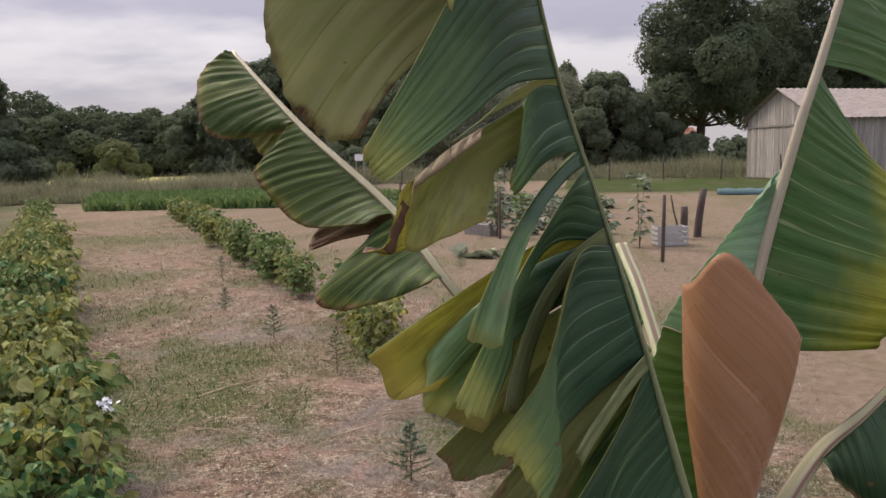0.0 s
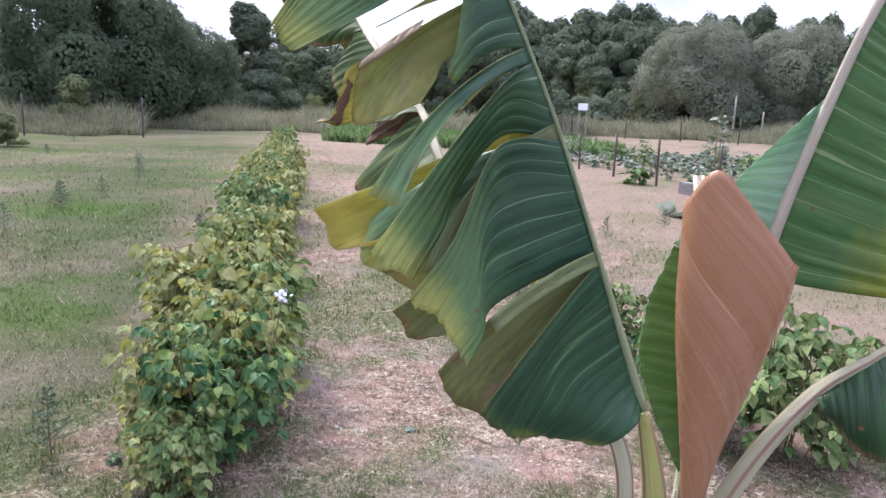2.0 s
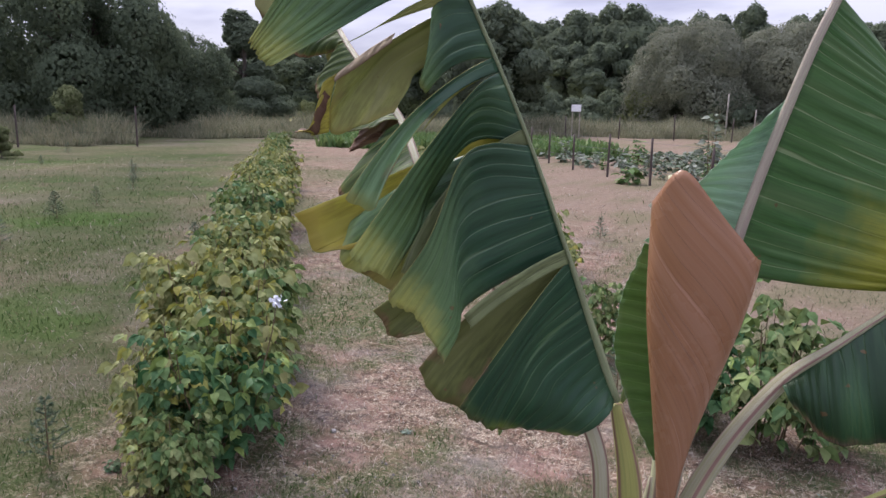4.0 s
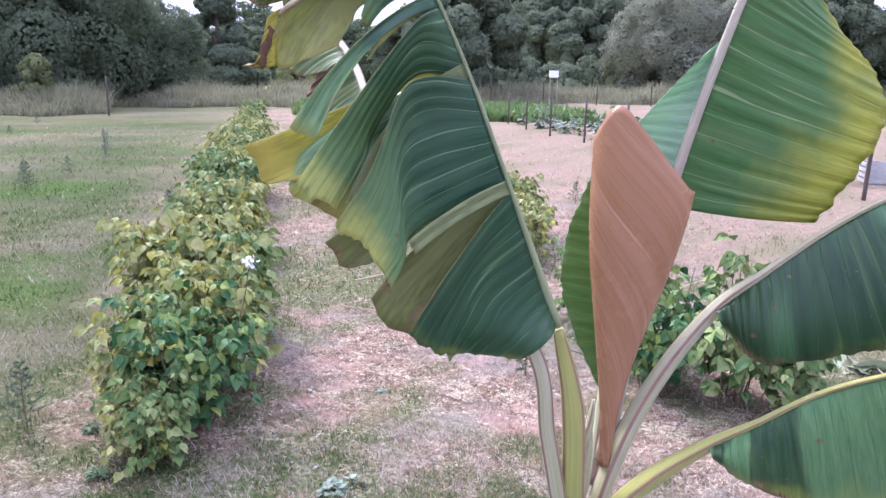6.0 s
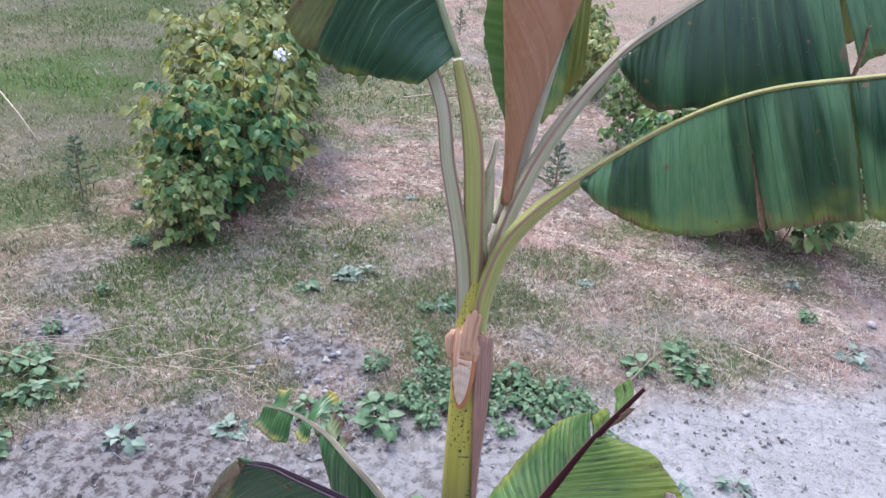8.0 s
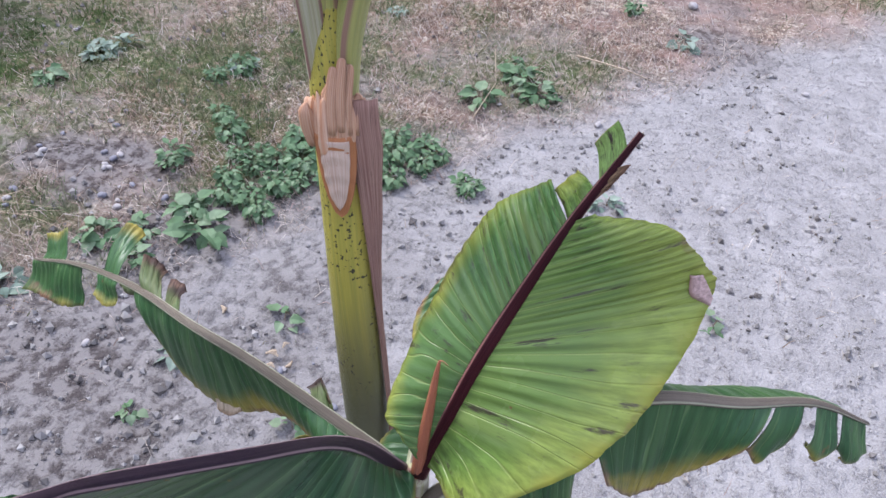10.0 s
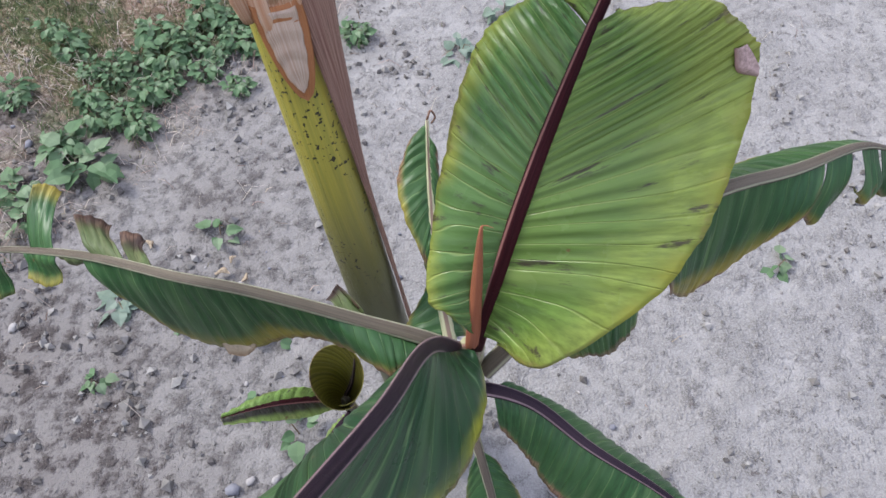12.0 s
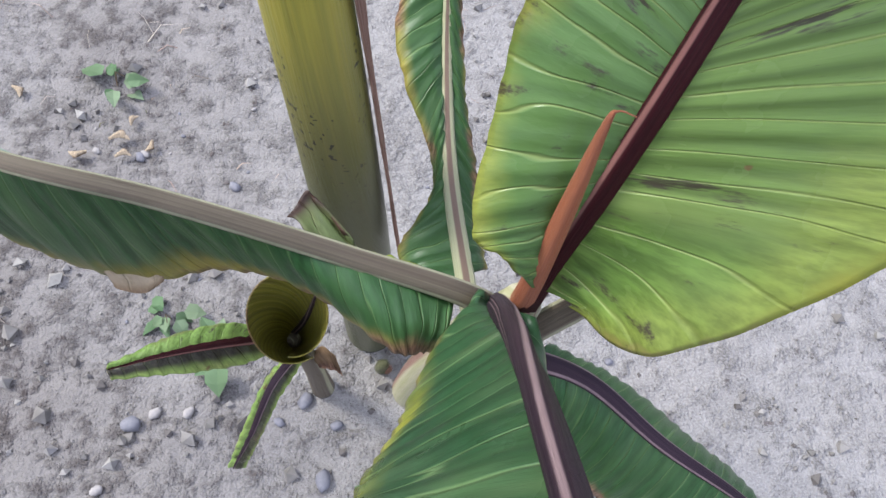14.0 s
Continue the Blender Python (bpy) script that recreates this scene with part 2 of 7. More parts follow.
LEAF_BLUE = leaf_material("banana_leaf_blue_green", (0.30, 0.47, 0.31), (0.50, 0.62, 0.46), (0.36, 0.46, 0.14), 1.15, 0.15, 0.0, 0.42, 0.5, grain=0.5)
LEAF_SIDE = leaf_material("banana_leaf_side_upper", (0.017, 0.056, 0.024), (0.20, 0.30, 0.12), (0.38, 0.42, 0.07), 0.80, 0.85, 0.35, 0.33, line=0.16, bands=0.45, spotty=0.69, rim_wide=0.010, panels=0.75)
# same leaf with shade put into the colours, for the rear sideways leaf
LEAF_SIDE_SHADED = leaf_material("banana_leaf_side_shaded", (0.011, 0.040, 0.018), (0.15, 0.24, 0.09), (0.34, 0.40, 0.06), 0.84, 0.85, 0.35, 0.36, line=0.16, bands=0.35, spotty=0.69, rim_wide=0.010, panels=0.6)
LEAF_OLD = leaf_material("banana_leaf_old_yellowing", (0.050, 0.095, 0.024), (0.34, 0.38, 0.13), (0.42, 0.40, 0.07), 0.84, 0.95, 0.2, 0.62, 0.3, 0.013, 0.4, bands=0.3, rim_wide=0.014, ridge=0.5)
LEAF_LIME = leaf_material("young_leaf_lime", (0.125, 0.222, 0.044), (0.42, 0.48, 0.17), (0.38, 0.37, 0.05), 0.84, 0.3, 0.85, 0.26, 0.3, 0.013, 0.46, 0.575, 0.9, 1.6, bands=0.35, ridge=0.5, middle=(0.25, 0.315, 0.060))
# shaded copy of the lime leaf: the left half's shade is in its green
LEAF_LIME_SHADY = leaf_material("young_leaf_lime_shaded_half", (0.080, 0.178, 0.046), (0.38, 0.43, 0.15), (0.36, 0.39, 0.07), 0.78, 0.3, 0.85, 0.26, 0.3, 0.013, 0.4, 0.575, 0.9, 1.6, bands=0.4, ridge=0.3)
LEAF_YOUNG = leaf_material("young_leaf_green", (0.030, 0.092, 0.027), (0.22, 0.33, 0.12), (0.44, 0.37, 0.07), 0.80, 0.95, 0.45, 0.34, 0.22, 0.014, 0.36, bands=0.3, rim_wide=0.011)
LEAF_UNDER_DULL = leaf_material("rolled_margin_dull_tan_green", (0.23, 0.22, 0.12), (0.36, 0.33, 0.22), (0.20, 0.15, 0.09), 0.70, 0.5, 0.0, 0.55, 0.3, rim_wide=0.008)
LEAF_FRAYED = leaf_material("young_leaf_yellowing_margin", (0.028, 0.086, 0.027), (0.20, 0.31, 0.12), (0.40, 0.33, 0.05), 0.66, 1.0, 0.45, 0.36, 0.22, 0.014, 0.36, bands=0.3, rim_wide=0.016)
LEAF_YOUNG_DARK = leaf_material("young_leaf_dark", (0.017, 0.060, 0.024), (0.17, 0.27, 0.11), (0.46, 0.46, 0.05), 0.70, 0.55, 0.4, 0.30, 0.2, 0.016, 0.55, bands=0.55)
LEAF_WITHERED = leaf_material("withered_leaf_dark", (0.05, 0.05, 0.02), (0.13, 0.10, 0.05), (0.06, 0.03, 0.02), 0.5, 0.12, 0.5, 0.7, 0.1)
# its pale bands paint in the soft diagonal highlights on the roll
LEAF_ROLL = leaf_material("rolled_leaf_copper", (0.305, 0.150, 0.074), (0.62, 0.38, 0.27), (0.34, 0.19, 0.08), 1.2, 0.1, 0.0, 0.27, 0.14, 0.026, 0.30, grain=0.25, bands=0.26, ridge=0.08, spotty=0.80, vein_wide=0.05)
LEAF_BABY = leaf_material("sucker_leaf_olive", (0.22, 0.205, 0.035), (0.34, 0.32, 0.09), (0.36, 0.20, 0.09), 0.9, 0.6, 0.8, 0.3, 0.3, 0.014, 0.4, 0.56, 0.8, 1.2, ridge=0.5)
LEAF_SCRAP = leaf_material("dry_leaf_scrap_tan", (0.34, 0.27, 0.18), (0.45, 0.38, 0.28), (0.22, 0.15, 0.09), 0.6, 0.5, 0.0, 0.8, 0.1)
LEAF_BABY_LIME = leaf_material("sucker_leaf_lime", (0.20, 0.32, 0.07), (0.34, 0.44, 0.14), (0.34, 0.42, 0.1), 1.0, 0.3, 0.95, 0.35, 0.2, 0.01, 0.3, 0.56, 0.7, 0.8)
LEAF_BABY_DARK = leaf_material("sucker_leaf_maroon", (0.040, 0.036, 0.024), (0.10, 0.13, 0.05), (0.27, 0.38, 0.09), 0.62, 0.2, 0.0, 0.35, 0.15, 0.01, 0.2)
LEAF_PINK = leaf_material("leaf_corner_pinkish", (0.42, 0.30, 0.26), (0.52, 0.40, 0.34), (0.34, 0.20, 0.16), 0.7, 0.6, 0.0, 0.6, 0.2)
LEAF_RAG = leaf_material("torn_rag_green_to_brown", (0.075, 0.105, 0.036), (0.16, 0.16, 0.07), (0.030, 0.016, 0.012), 0.50, 0.3, 0.3, 0.6, 0.15, rim_wide=0.02)
LEAF_OCHRE = leaf_material("banana_leaf_ochre", (0.44, 0.40, 0.06), (0.52, 0.47, 0.14), (0.52, 0.42, 0.07), 0.7, 0.8, 0.0, 0.5, 0.35)
LEAF_FLAP = leaf_material("banana_leaf_turned_flap", (0.18, 0.215, 0.09), (0.28, 0.31, 0.16), (0.34, 0.34, 0.12), 0.9, 0.2, 0.0, 0.5, 0.3)
LEAF_OLIVE = leaf_material("banana_leaf_olive", (0.15, 0.17, 0.05), (0.24, 0.25, 0.11), (0.28, 0.26, 0.07), 1.0, 0.7, 0.0, 0.5, 0.3)
LEAF_DRY = leaf_material("dry_leaf_brown", (0.16, 0.10, 0.05), (0.26, 0.18, 0.10), (0.10, 0.05, 0.03), 0.6, 0.9, 0.5, 0.7, 0.1)
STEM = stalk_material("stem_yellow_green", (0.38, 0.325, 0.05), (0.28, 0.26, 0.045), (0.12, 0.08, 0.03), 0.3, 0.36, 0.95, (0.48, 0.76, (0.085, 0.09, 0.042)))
PETIOLE = stalk_material("petiole_green", (0.38, 0.37, 0.11), (0.27, 0.29, 0.085), (0.24, 0.13, 0.10), 0.4, 0.36, edge=(0.26, 0.14, 0.11), edge_at=0.17)
PETIOLE_GREY = stalk_material("petiole_greyed", (0.42, 0.40, 0.28), (0.31, 0.31, 0.15), (0.20, 0.09, 0.07), 0.5, 0.42, edge=(0.24, 0.12, 0.10), edge_at=0.17)
RIB_EDGE = stalk_material("midrib_thin_green", (0.20, 0.25, 0.12), (0.30, 0.33, 0.18), (0.10, 0.09, 0.05), 0.4, 0.42)
RIB_PALE = stalk_material("midrib_pale", (0.46, 0.46, 0.28), (0.36, 0.38, 0.22), (0.25, 0.16, 0.12), 0.3, 0.42, edge=(0.16, 0.09, 0.07), edge_at=0.02)
RIB_PINK = stalk_material("midrib_pinkish", (0.34, 0.28, 0.22), (0.40, 0.38, 0.26), (0.15, 0.08, 0.08), 0.5, 0.45)
RIB_RED = stalk_material("midrib_dark_red", (0.020, 0.003, 0.005), (0.045, 0.008, 0.010), (0.008, 0.003, 0.004), 0.5, 0.5, edge=(0.25, 0.12, 0.10), edge_at=0.20, spec=0.12)
RIB_PLUM = stalk_material("midrib_plum", (0.020, 0.012, 0.020), (0.045, 0.027, 0.036), (0.01, 0.006, 0.009), 0.5, 0.5, edge=(0.28, 0.20, 0.20), edge_at=0.19, spec=0.12)
RIB_GREY = stalk_material("midrib_grey_green", (0.150, 0.128, 0.092), (0.100, 0.080, 0.060), (0.06, 0.035, 0.03), 0.5, 0.5, edge=(0.36, 0.36, 0.24), edge_at=0.19, spec=0.15)
SPIKE = stalk_material("rolled_shoot_copper", (0.36, 0.13, 0.06), (0.28, 0.09, 0.045), (0.12, 0.04, 0.03), 0.5, 0.4)
CUT = stalk_material("cut_sheath_tan", (0.56, 0.38, 0.25), (0.42, 0.19, 0.085), (0.18, 0.06, 0.025), 0.75, 0.6)
CUT_CORE = stalk_material("cut_sheath_core", (0.58, 0.46, 0.35), (0.46, 0.31, 0.21), (0.34, 0.16, 0.08), 0.6, 0.6)
CUT_RIM = stalk_material("cut_sheath_rust_rim", (0.40, 0.17, 0.06), (0.30, 0.11, 0.035), (0.14, 0.05, 0.02), 0.4, 0.6)
SHEATH_DRY = stalk_material("dry_sheath_brown", (0.26, 0.16, 0.11), (0.13, 0.065, 0.045), (0.025, 0.012, 0.01), 0.7, 0.6, spec=0.15)
PEEL = stalk_material("peeling_sheath_mauve_tan", (0.36, 0.23, 0.17), (0.20, 0.10, 0.075), (0.035, 0.018, 0.015), 0.8, 0.6, spec=0.15)
WOOD_GREY = plain_material("weathered_boards", (0.24, 0.215, 0.19), (0.15, 0.135, 0.12), 2.5, 0.85, 0.01, (6, 6, 0.6))
BOARDS = board_material("weathered_grey_boards", (0.42, 0.39, 0.36), (0.25, 0.23, 0.21))
POST = plain_material("old_fence_posts", (0.085, 0.06, 0.05), (0.05, 0.04, 0.035), 14, 0.85, 0.004, (1, 1, 0.3))
POST_PALE = plain_material("bleached_posts", (0.34, 0.31, 0.26), (0.25, 0.22, 0.18), 10, 0.85, 0.004, (1, 1, 0.3))
WIRE = plain_material("fence_wire", (0.16, 0.15, 0.14), (0.10, 0.09, 0.085), 30, 0.5, 0.0005, metal=0.6)
BLACK_TUBE = plain_material("black_painted_tube", (0.012, 0.012, 0.013), (0.02, 0.02, 0.021), 60, 0.35, 0.0004)
GREY_BOX = plain_material("grey_plastic", (0.34, 0.35, 0.37), (0.28, 0.29, 0.31), 40, 0.5, 0.0004)
SIGN = plain_material("white_painted_sheet", (0.80, 0.80, 0.80), (0.72, 0.73, 0.74), 4, 0.5, 0.001)
CONCRETE = plain_material("grey_concrete_block", (0.20, 0.185, 0.18), (0.13, 0.12, 0.118), 9, 0.9, 0.006)
PLASTER = plain_material("white_plaster", (0.74, 0.72, 0.68), (0.64, 0.62, 0.58), 1.5, 0.85, 0.004)
ROOF_RED = plain_material("red_roof_tiles", (0.34, 0.13, 0.08), (0.25, 0.10, 0.065), 2.0, 0.8, 0.02)
ROOF_GREY = plain_material("grey_corrugated_roof", (0.36, 0.31, 0.28), (0.25, 0.21, 0.19), 1.4, 0.85, 0.01, (1, 4, 1))
NET = plain_material("blue_green_netting", (0.06, 0.13, 0.14), (0.04, 0.09, 0.10), 12, 0.7, 0.004)
WHITE_CRATE = plain_material("white_plastic_crate", (0.40, 0.40, 0.385), (0.30, 0.30, 0.29), 9, 0.6, 0.001)
GLASS_DARK = plain_material("dark_window_glass", (0.03, 0.035, 0.04), (0.05, 0.055, 0.06), 2, 0.1, 0.0001)
PEBBLE_GREY = plain_material("grey_pebble", (0.16, 0.16, 0.175), (0.10, 0.10, 0.115), 45, 0.75, 0.001)
PEBBLE_PALE = plain_material("pale_pebble", (0.30, 0.285, 0.265), (0.19, 0.175, 0.165), 45, 0.85, 0.001)
DRY_STALK = plain_material("dry_plant_stalk", (0.40, 0.33, 0.22), (0.30, 0.23, 0.15), 30, 0.8, 0.0006)
GRASS_DRY = island_material("dry_grass_blades", [(0.148, 0.107, 0.074), (0.311, 0.248, 0.181), (0.459, 0.407, 0.318), (0.207, 0.155, 0.107), (0.155, 0.152, 0.085), (0.370, 0.303, 0.229), (0.252, 0.163, 0.122)], 0.75, 0.2, 9)
GRASS_TURF = island_material("fresh_turf_blades", [(0.038, 0.076, 0.018), (0.052, 0.102, 0.025), (0.076, 0.124, 0.035), (0.112, 0.136, 0.050), (0.046, 0.086, 0.029)], 0.65, 0.22, 9)
GRASS_GREEN = island_material("green_grass_blades", [(0.064, 0.094, 0.038), (0.090, 0.128, 0.053), (0.124, 0.158, 0.071), (0.169, 0.176, 0.098), (0.075, 0.109, 0.053), (0.217, 0.199, 0.128)], 0.65, 0.22, 9)
STRAW = island_material("straw_litter", [(0.326, 0.277, 0.222), (0.444, 0.400, 0.333), (0.252, 0.185, 0.144), (0.303, 0.215, 0.174), (0.488, 0.451, 0.392)], 0.8, 0.1, 9)
TALL_GRASS = island_material("tall_field_grass", [(0.15, 0.175, 0.105), (0.19, 0.205, 0.125), (0.26, 0.255, 0.165), (0.33, 0.31, 0.21), (0.17, 0.185, 0.115)], 0.75, 0.35, 0.6)
WEED = island_material("weed_leaves", [(0.070, 0.130, 0.060), (0.098, 0.165, 0.080), (0.130, 0.200, 0.105), (0.175, 0.235, 0.140)], 0.55, 0.2, 30)
WEED_GREY = island_material("greyish_weed_leaves", [(0.12, 0.17, 0.13), (0.17, 0.225, 0.17), (0.225, 0.275, 0.215)], 0.6, 0.18, 30)
NEEDLES = island_material("spruce_needles", [(0.08, 0.12, 0.075), (0.11, 0.16, 0.10), (0.15, 0.20, 0.13), (0.19, 0.235, 0.16)], 0.6, 0.25, 20)
CROP = island_material("vegetable_leaves", [(0.085, 0.13, 0.075), (0.13, 0.175, 0.11), (0.19, 0.225, 0.165), (0.26, 0.285, 0.235), (0.10, 0.14, 0.07)], 0.55, 0.2, 8)
CROP_GREEN = island_material("green_crop_leaves", [(0.09, 0.17, 0.06), (0.13, 0.21, 0.07), (0.18, 0.25, 0.09)], 0.6, 0.25, 4)
CUT_LEAVES = island_material("wilted_cut_leaves", [(0.26, 0.32, 0.20), (0.40, 0.42, 0.32), (0.14, 0.20, 0.11), (0.34, 0.33, 0.24)], 0.6, 0.2, 9)
BLOSSOM = plain_material("white_blossom", (0.74, 0.76, 0.80), (0.62, 0.64, 0.66), 60, 0.7, 0.001)


# ---------------------------------------------------------------- building helpers
def smooth(mesh):
    mesh.polygons.foreach_set("use_smooth", [True] * len(mesh.polygons))


def thing(name, label, category, group="", kind="", at=(0, 0, 0)):
    ob = new(name)
    ob.empty_display_size = 0.1
    ob.location = at
    return tagged(ob, label, category, group, kind)


def mesh_of(name, verts, faces, mats, flat=False):
    me = bpy.data.meshes.new(name)
    me.from_pydata([tuple(v) for v in verts], [], faces)
    for m in mats if isinstance(mats, (list, tuple)) else [mats]:
        me.materials.append(m)
    if not flat:
        smooth(me)
    return me


def piece(name, me, parent=None, label="", at=None):
    ob = new(name, me)
    if parent is not None:
        ob.parent = parent
    if at is not None:
        ob.matrix_basis = at
    if label:
        ob["label"] = label
    return ob


def run(points, t):
    """Catmull-Rom through points, t counted in points."""
    n = len(points) - 1
    if n == 1:
        return points[0].lerp(points[1], t)
    i = min(max(int(t), 0), n - 1)
    f = t - i
    p1, p2 = points[i], points[i + 1]
    p0 = points[i - 1] if i else p1 * 2 - p2
    p3 = points[i + 2] if i + 2 <= n else p2 * 2 - p1
    return 0.5 * (2 * p1 + (p2 - p0) * f + (2 * p0 - 5 * p1 + 4 * p2 - p3) * f * f + (3 * p1 - p0 - 3 * p2 + p3) * f ** 3)


def vecs(pts):
    return [Vector(p) for p in pts]


def sweep(name, pts, radii, mat, sides=10, step=0.012, groove=0.0, up=(0, 0, 1), flat=1.0, cap=True):
    """A tapering stalk along a smooth line; groove cuts a channel along the side that faces up."""
    pts = vecs(pts)
    n = len(pts) - 1
    length = sum((pts[i + 1] - pts[i]).length for i in range(n))
    k = max(4, int(length / step))
    ref = Vector(up).normalized()
    verts, faces, uvs, run_len, last = [], [], [], 0.0, None
    for j in range(k + 1):
        t = n * j / k
        p = run(pts, t)
        d = (run(pts, min(n, t + 0.05)) - run(pts, max(0, t - 0.05))).normalized()
        side = d.cross(ref)
        if side.length < 1e-3:
            side = d.cross(Vector((0.3, 1, 0.1)))
        side.normalize()
        top = side.cross(d).normalized()
        x = j / k * (len(radii) - 1)
        i = min(int(x), len(radii) - 2)
        r = radii[i] + (radii[i + 1] - radii[i]) * (x - i)
        run_len += (p - last).length if last is not None else 0.0
        last = p
        for a in range(sides):
            th = 2 * math.pi * a / sides + math.pi
            rr = r * (1 - groove * max(0.0, math.cos(th)) ** 2)
            verts.append(p + top * (math.cos(th) * rr * flat) + side * (math.sin(th) * r))
            uvs.append((run_len, a / sides if a else 0.0))
    for j in range(k):
        for a in range(sides):
            b = (a + 1) % sides
            faces.append((j * sides + a, j * sides + b, (j + 1) * sides + b, (j + 1) * sides + a))
    if cap:
        faces.append(tuple(range(sides))[::-1])
        faces.append(tuple(range(k * sides, (k + 1) * sides)))
    me = mesh_of(name, verts, faces, mat)
    put_uv(me, uvs)
    fix_normals(me)
    return me


def fix_normals(me):
    bm = bmesh.new()
    bm.from_mesh(me)
    bmesh.ops.recalc_face_normals(bm, faces=bm.faces)
    bm.to_mesh(me)
    bm.free()


def put_uv(me, uvs):
    layer = me.uv_layers.new(name="along")
    idx = np.empty(len(me.loops), dtype=np.int32)
    me.loops.foreach_get("vertex_index", idx)
    layer.data.foreach_set("uv", np.array(uvs, dtype=np.float32)[idx].ravel())


def blade(name, parent, rib, s0, s1, ends, mats, face, bulge=(0, 0, 0), bulge2=None, steps=16, pleat=0.0008, crumple=0.006, curl=0.0, fold=0.0, waves=1.0, seed=0, label="", period=0.016, warp=1.0, thick=0.0007, tears=True, open_ends=True, veins=None):
    """One strip of a leaf's half: it hangs from the midrib between s0 and s1 and ends along the smooth line `ends`.
    With veins, a list of (s, point, ...), the strip follows those lines from the midrib outwards instead."""
    if veins:
        s0, s1, ends = veins[0][0], veins[-1][0], [v[-1] for v in veins]
        lines = [vecs(v[1:]) for v in veins]
        marks = [Vector((v[0], 0, 0)) for v in veins]
    rib, ends = vecs(rib), vecs(ends)
    face = Vector(face).normalized()
    b0 = Vector(bulge)
    b1 = Vector(bulge2) if bulge2 else b0
    length = sum((run(rib, s0 + (s1 - s0) * (i + 1) / 8) - run(rib, s0 + (s1 - s0) * i / 8)).length for i in range(8))
    out_len = sum((ends[i + 1] - ends[i]).length for i in range(len(ends) - 1))
    k = max(8, int(max(length, min(out_len, 2 * length) * 0.8) / min(0.0035, period / 6)))
    verts, uvs, tear = [], [], []
    start = s0 * 0.1 + seed * 0.37
    for j in range(k + 1):
        w = j / k
        r = run(rib, s0 + (s1 - s0) * w)
        if veins:
            at = w * (len(veins) - 1)
            r = run(rib, run(marks, at).x)
            line = [r] + [run([v[c] for v in lines], at) for c in range(len(lines[0]))]
        e = run(ends, (len(ends) - 1) * w ** warp)
        jag = noise.noise(Vector((w * length * 60, seed * 3.1, 1.7))) * 0.025 + noise.noise(Vector((w * length * 190, seed * 3.1, 5.7))) * 0.014
        m = r.lerp(e, 0.5) + b0.lerp(b1, w)
        wide = (e - r).length
        for i in range(steps + 1):
            u = i / steps * (1 + jag)
            p = run(line, u * (len(line) - 1)) if veins else r * (1 - u) ** 2 + m * (2 * u * (1 - u)) + e * (u * u)
            verts.append(p)
            uvs.append((start + w * length, i / steps))
            side_gap = min(w, 1 - w) * length if open_ends else 1.0
            tear.append(min(side_gap + 0.02 * (1 - i / steps), (1 - i / steps) * wide) if tears else (1 - i / steps) * wide)
    faces = []
    q = steps + 1
    for j in range(k):
        for i in range(steps):
            faces.append((j * q + i, j * q + i + 1, (j + 1) * q + i + 1, (j + 1) * q + i))
    a, b, c = verts[(k // 2) * q], verts[(k // 2) * q + q // 2], verts[min(k, k // 2 + 2) * q + q // 2]
    flip = (b - a).cross(c - b).dot(face) < 0
    if flip:
        faces = [f[::-1] for f in faces]
    me = mesh_of(name, verts, faces, list(mats))
    nor = [v.normal.copy() for v in me.vertices]
    for v, n, (s, u) in zip(me.vertices, nor, uvs):
        ease = min(1.0, u * 5) * (0.35 + 0.65 * u)
        d = pleat * math.sin(2 * math.pi * (s + 0.6 * period * noise.noise(Vector((s * 60, u * 0.8, seed)))) / period) * min(1, u * 4)
        d += crumple * ease * noise.noise(Vector((s * 10, u * 1.3, seed * 7.3)))
        d += crumple * 0.3 * ease * noise.noise(Vector((s * 26, u * 2.5, seed * 2.3)))
        d += fold * u ** 1.3 * math.sin(2 * math.pi * (waves * (s - start) / length + seed * 0.21) + 1.2 * u)
        d += curl * u ** 6
        v.co += n * d
    put_uv(me, uvs)
    at = me.attributes.new("tear", "FLOAT", "POINT")
    at.data.foreach_set("value", tear)
    ob = piece(name, me, parent, label)
    sol = ob.modifiers.new("thickness", "SOLIDIFY")
    sol.thickness, sol.offset = thick, -1
    if len(mats) > 1:
        sol.material_offset = 1
        sol.material_offset_rim = 1
    return ob


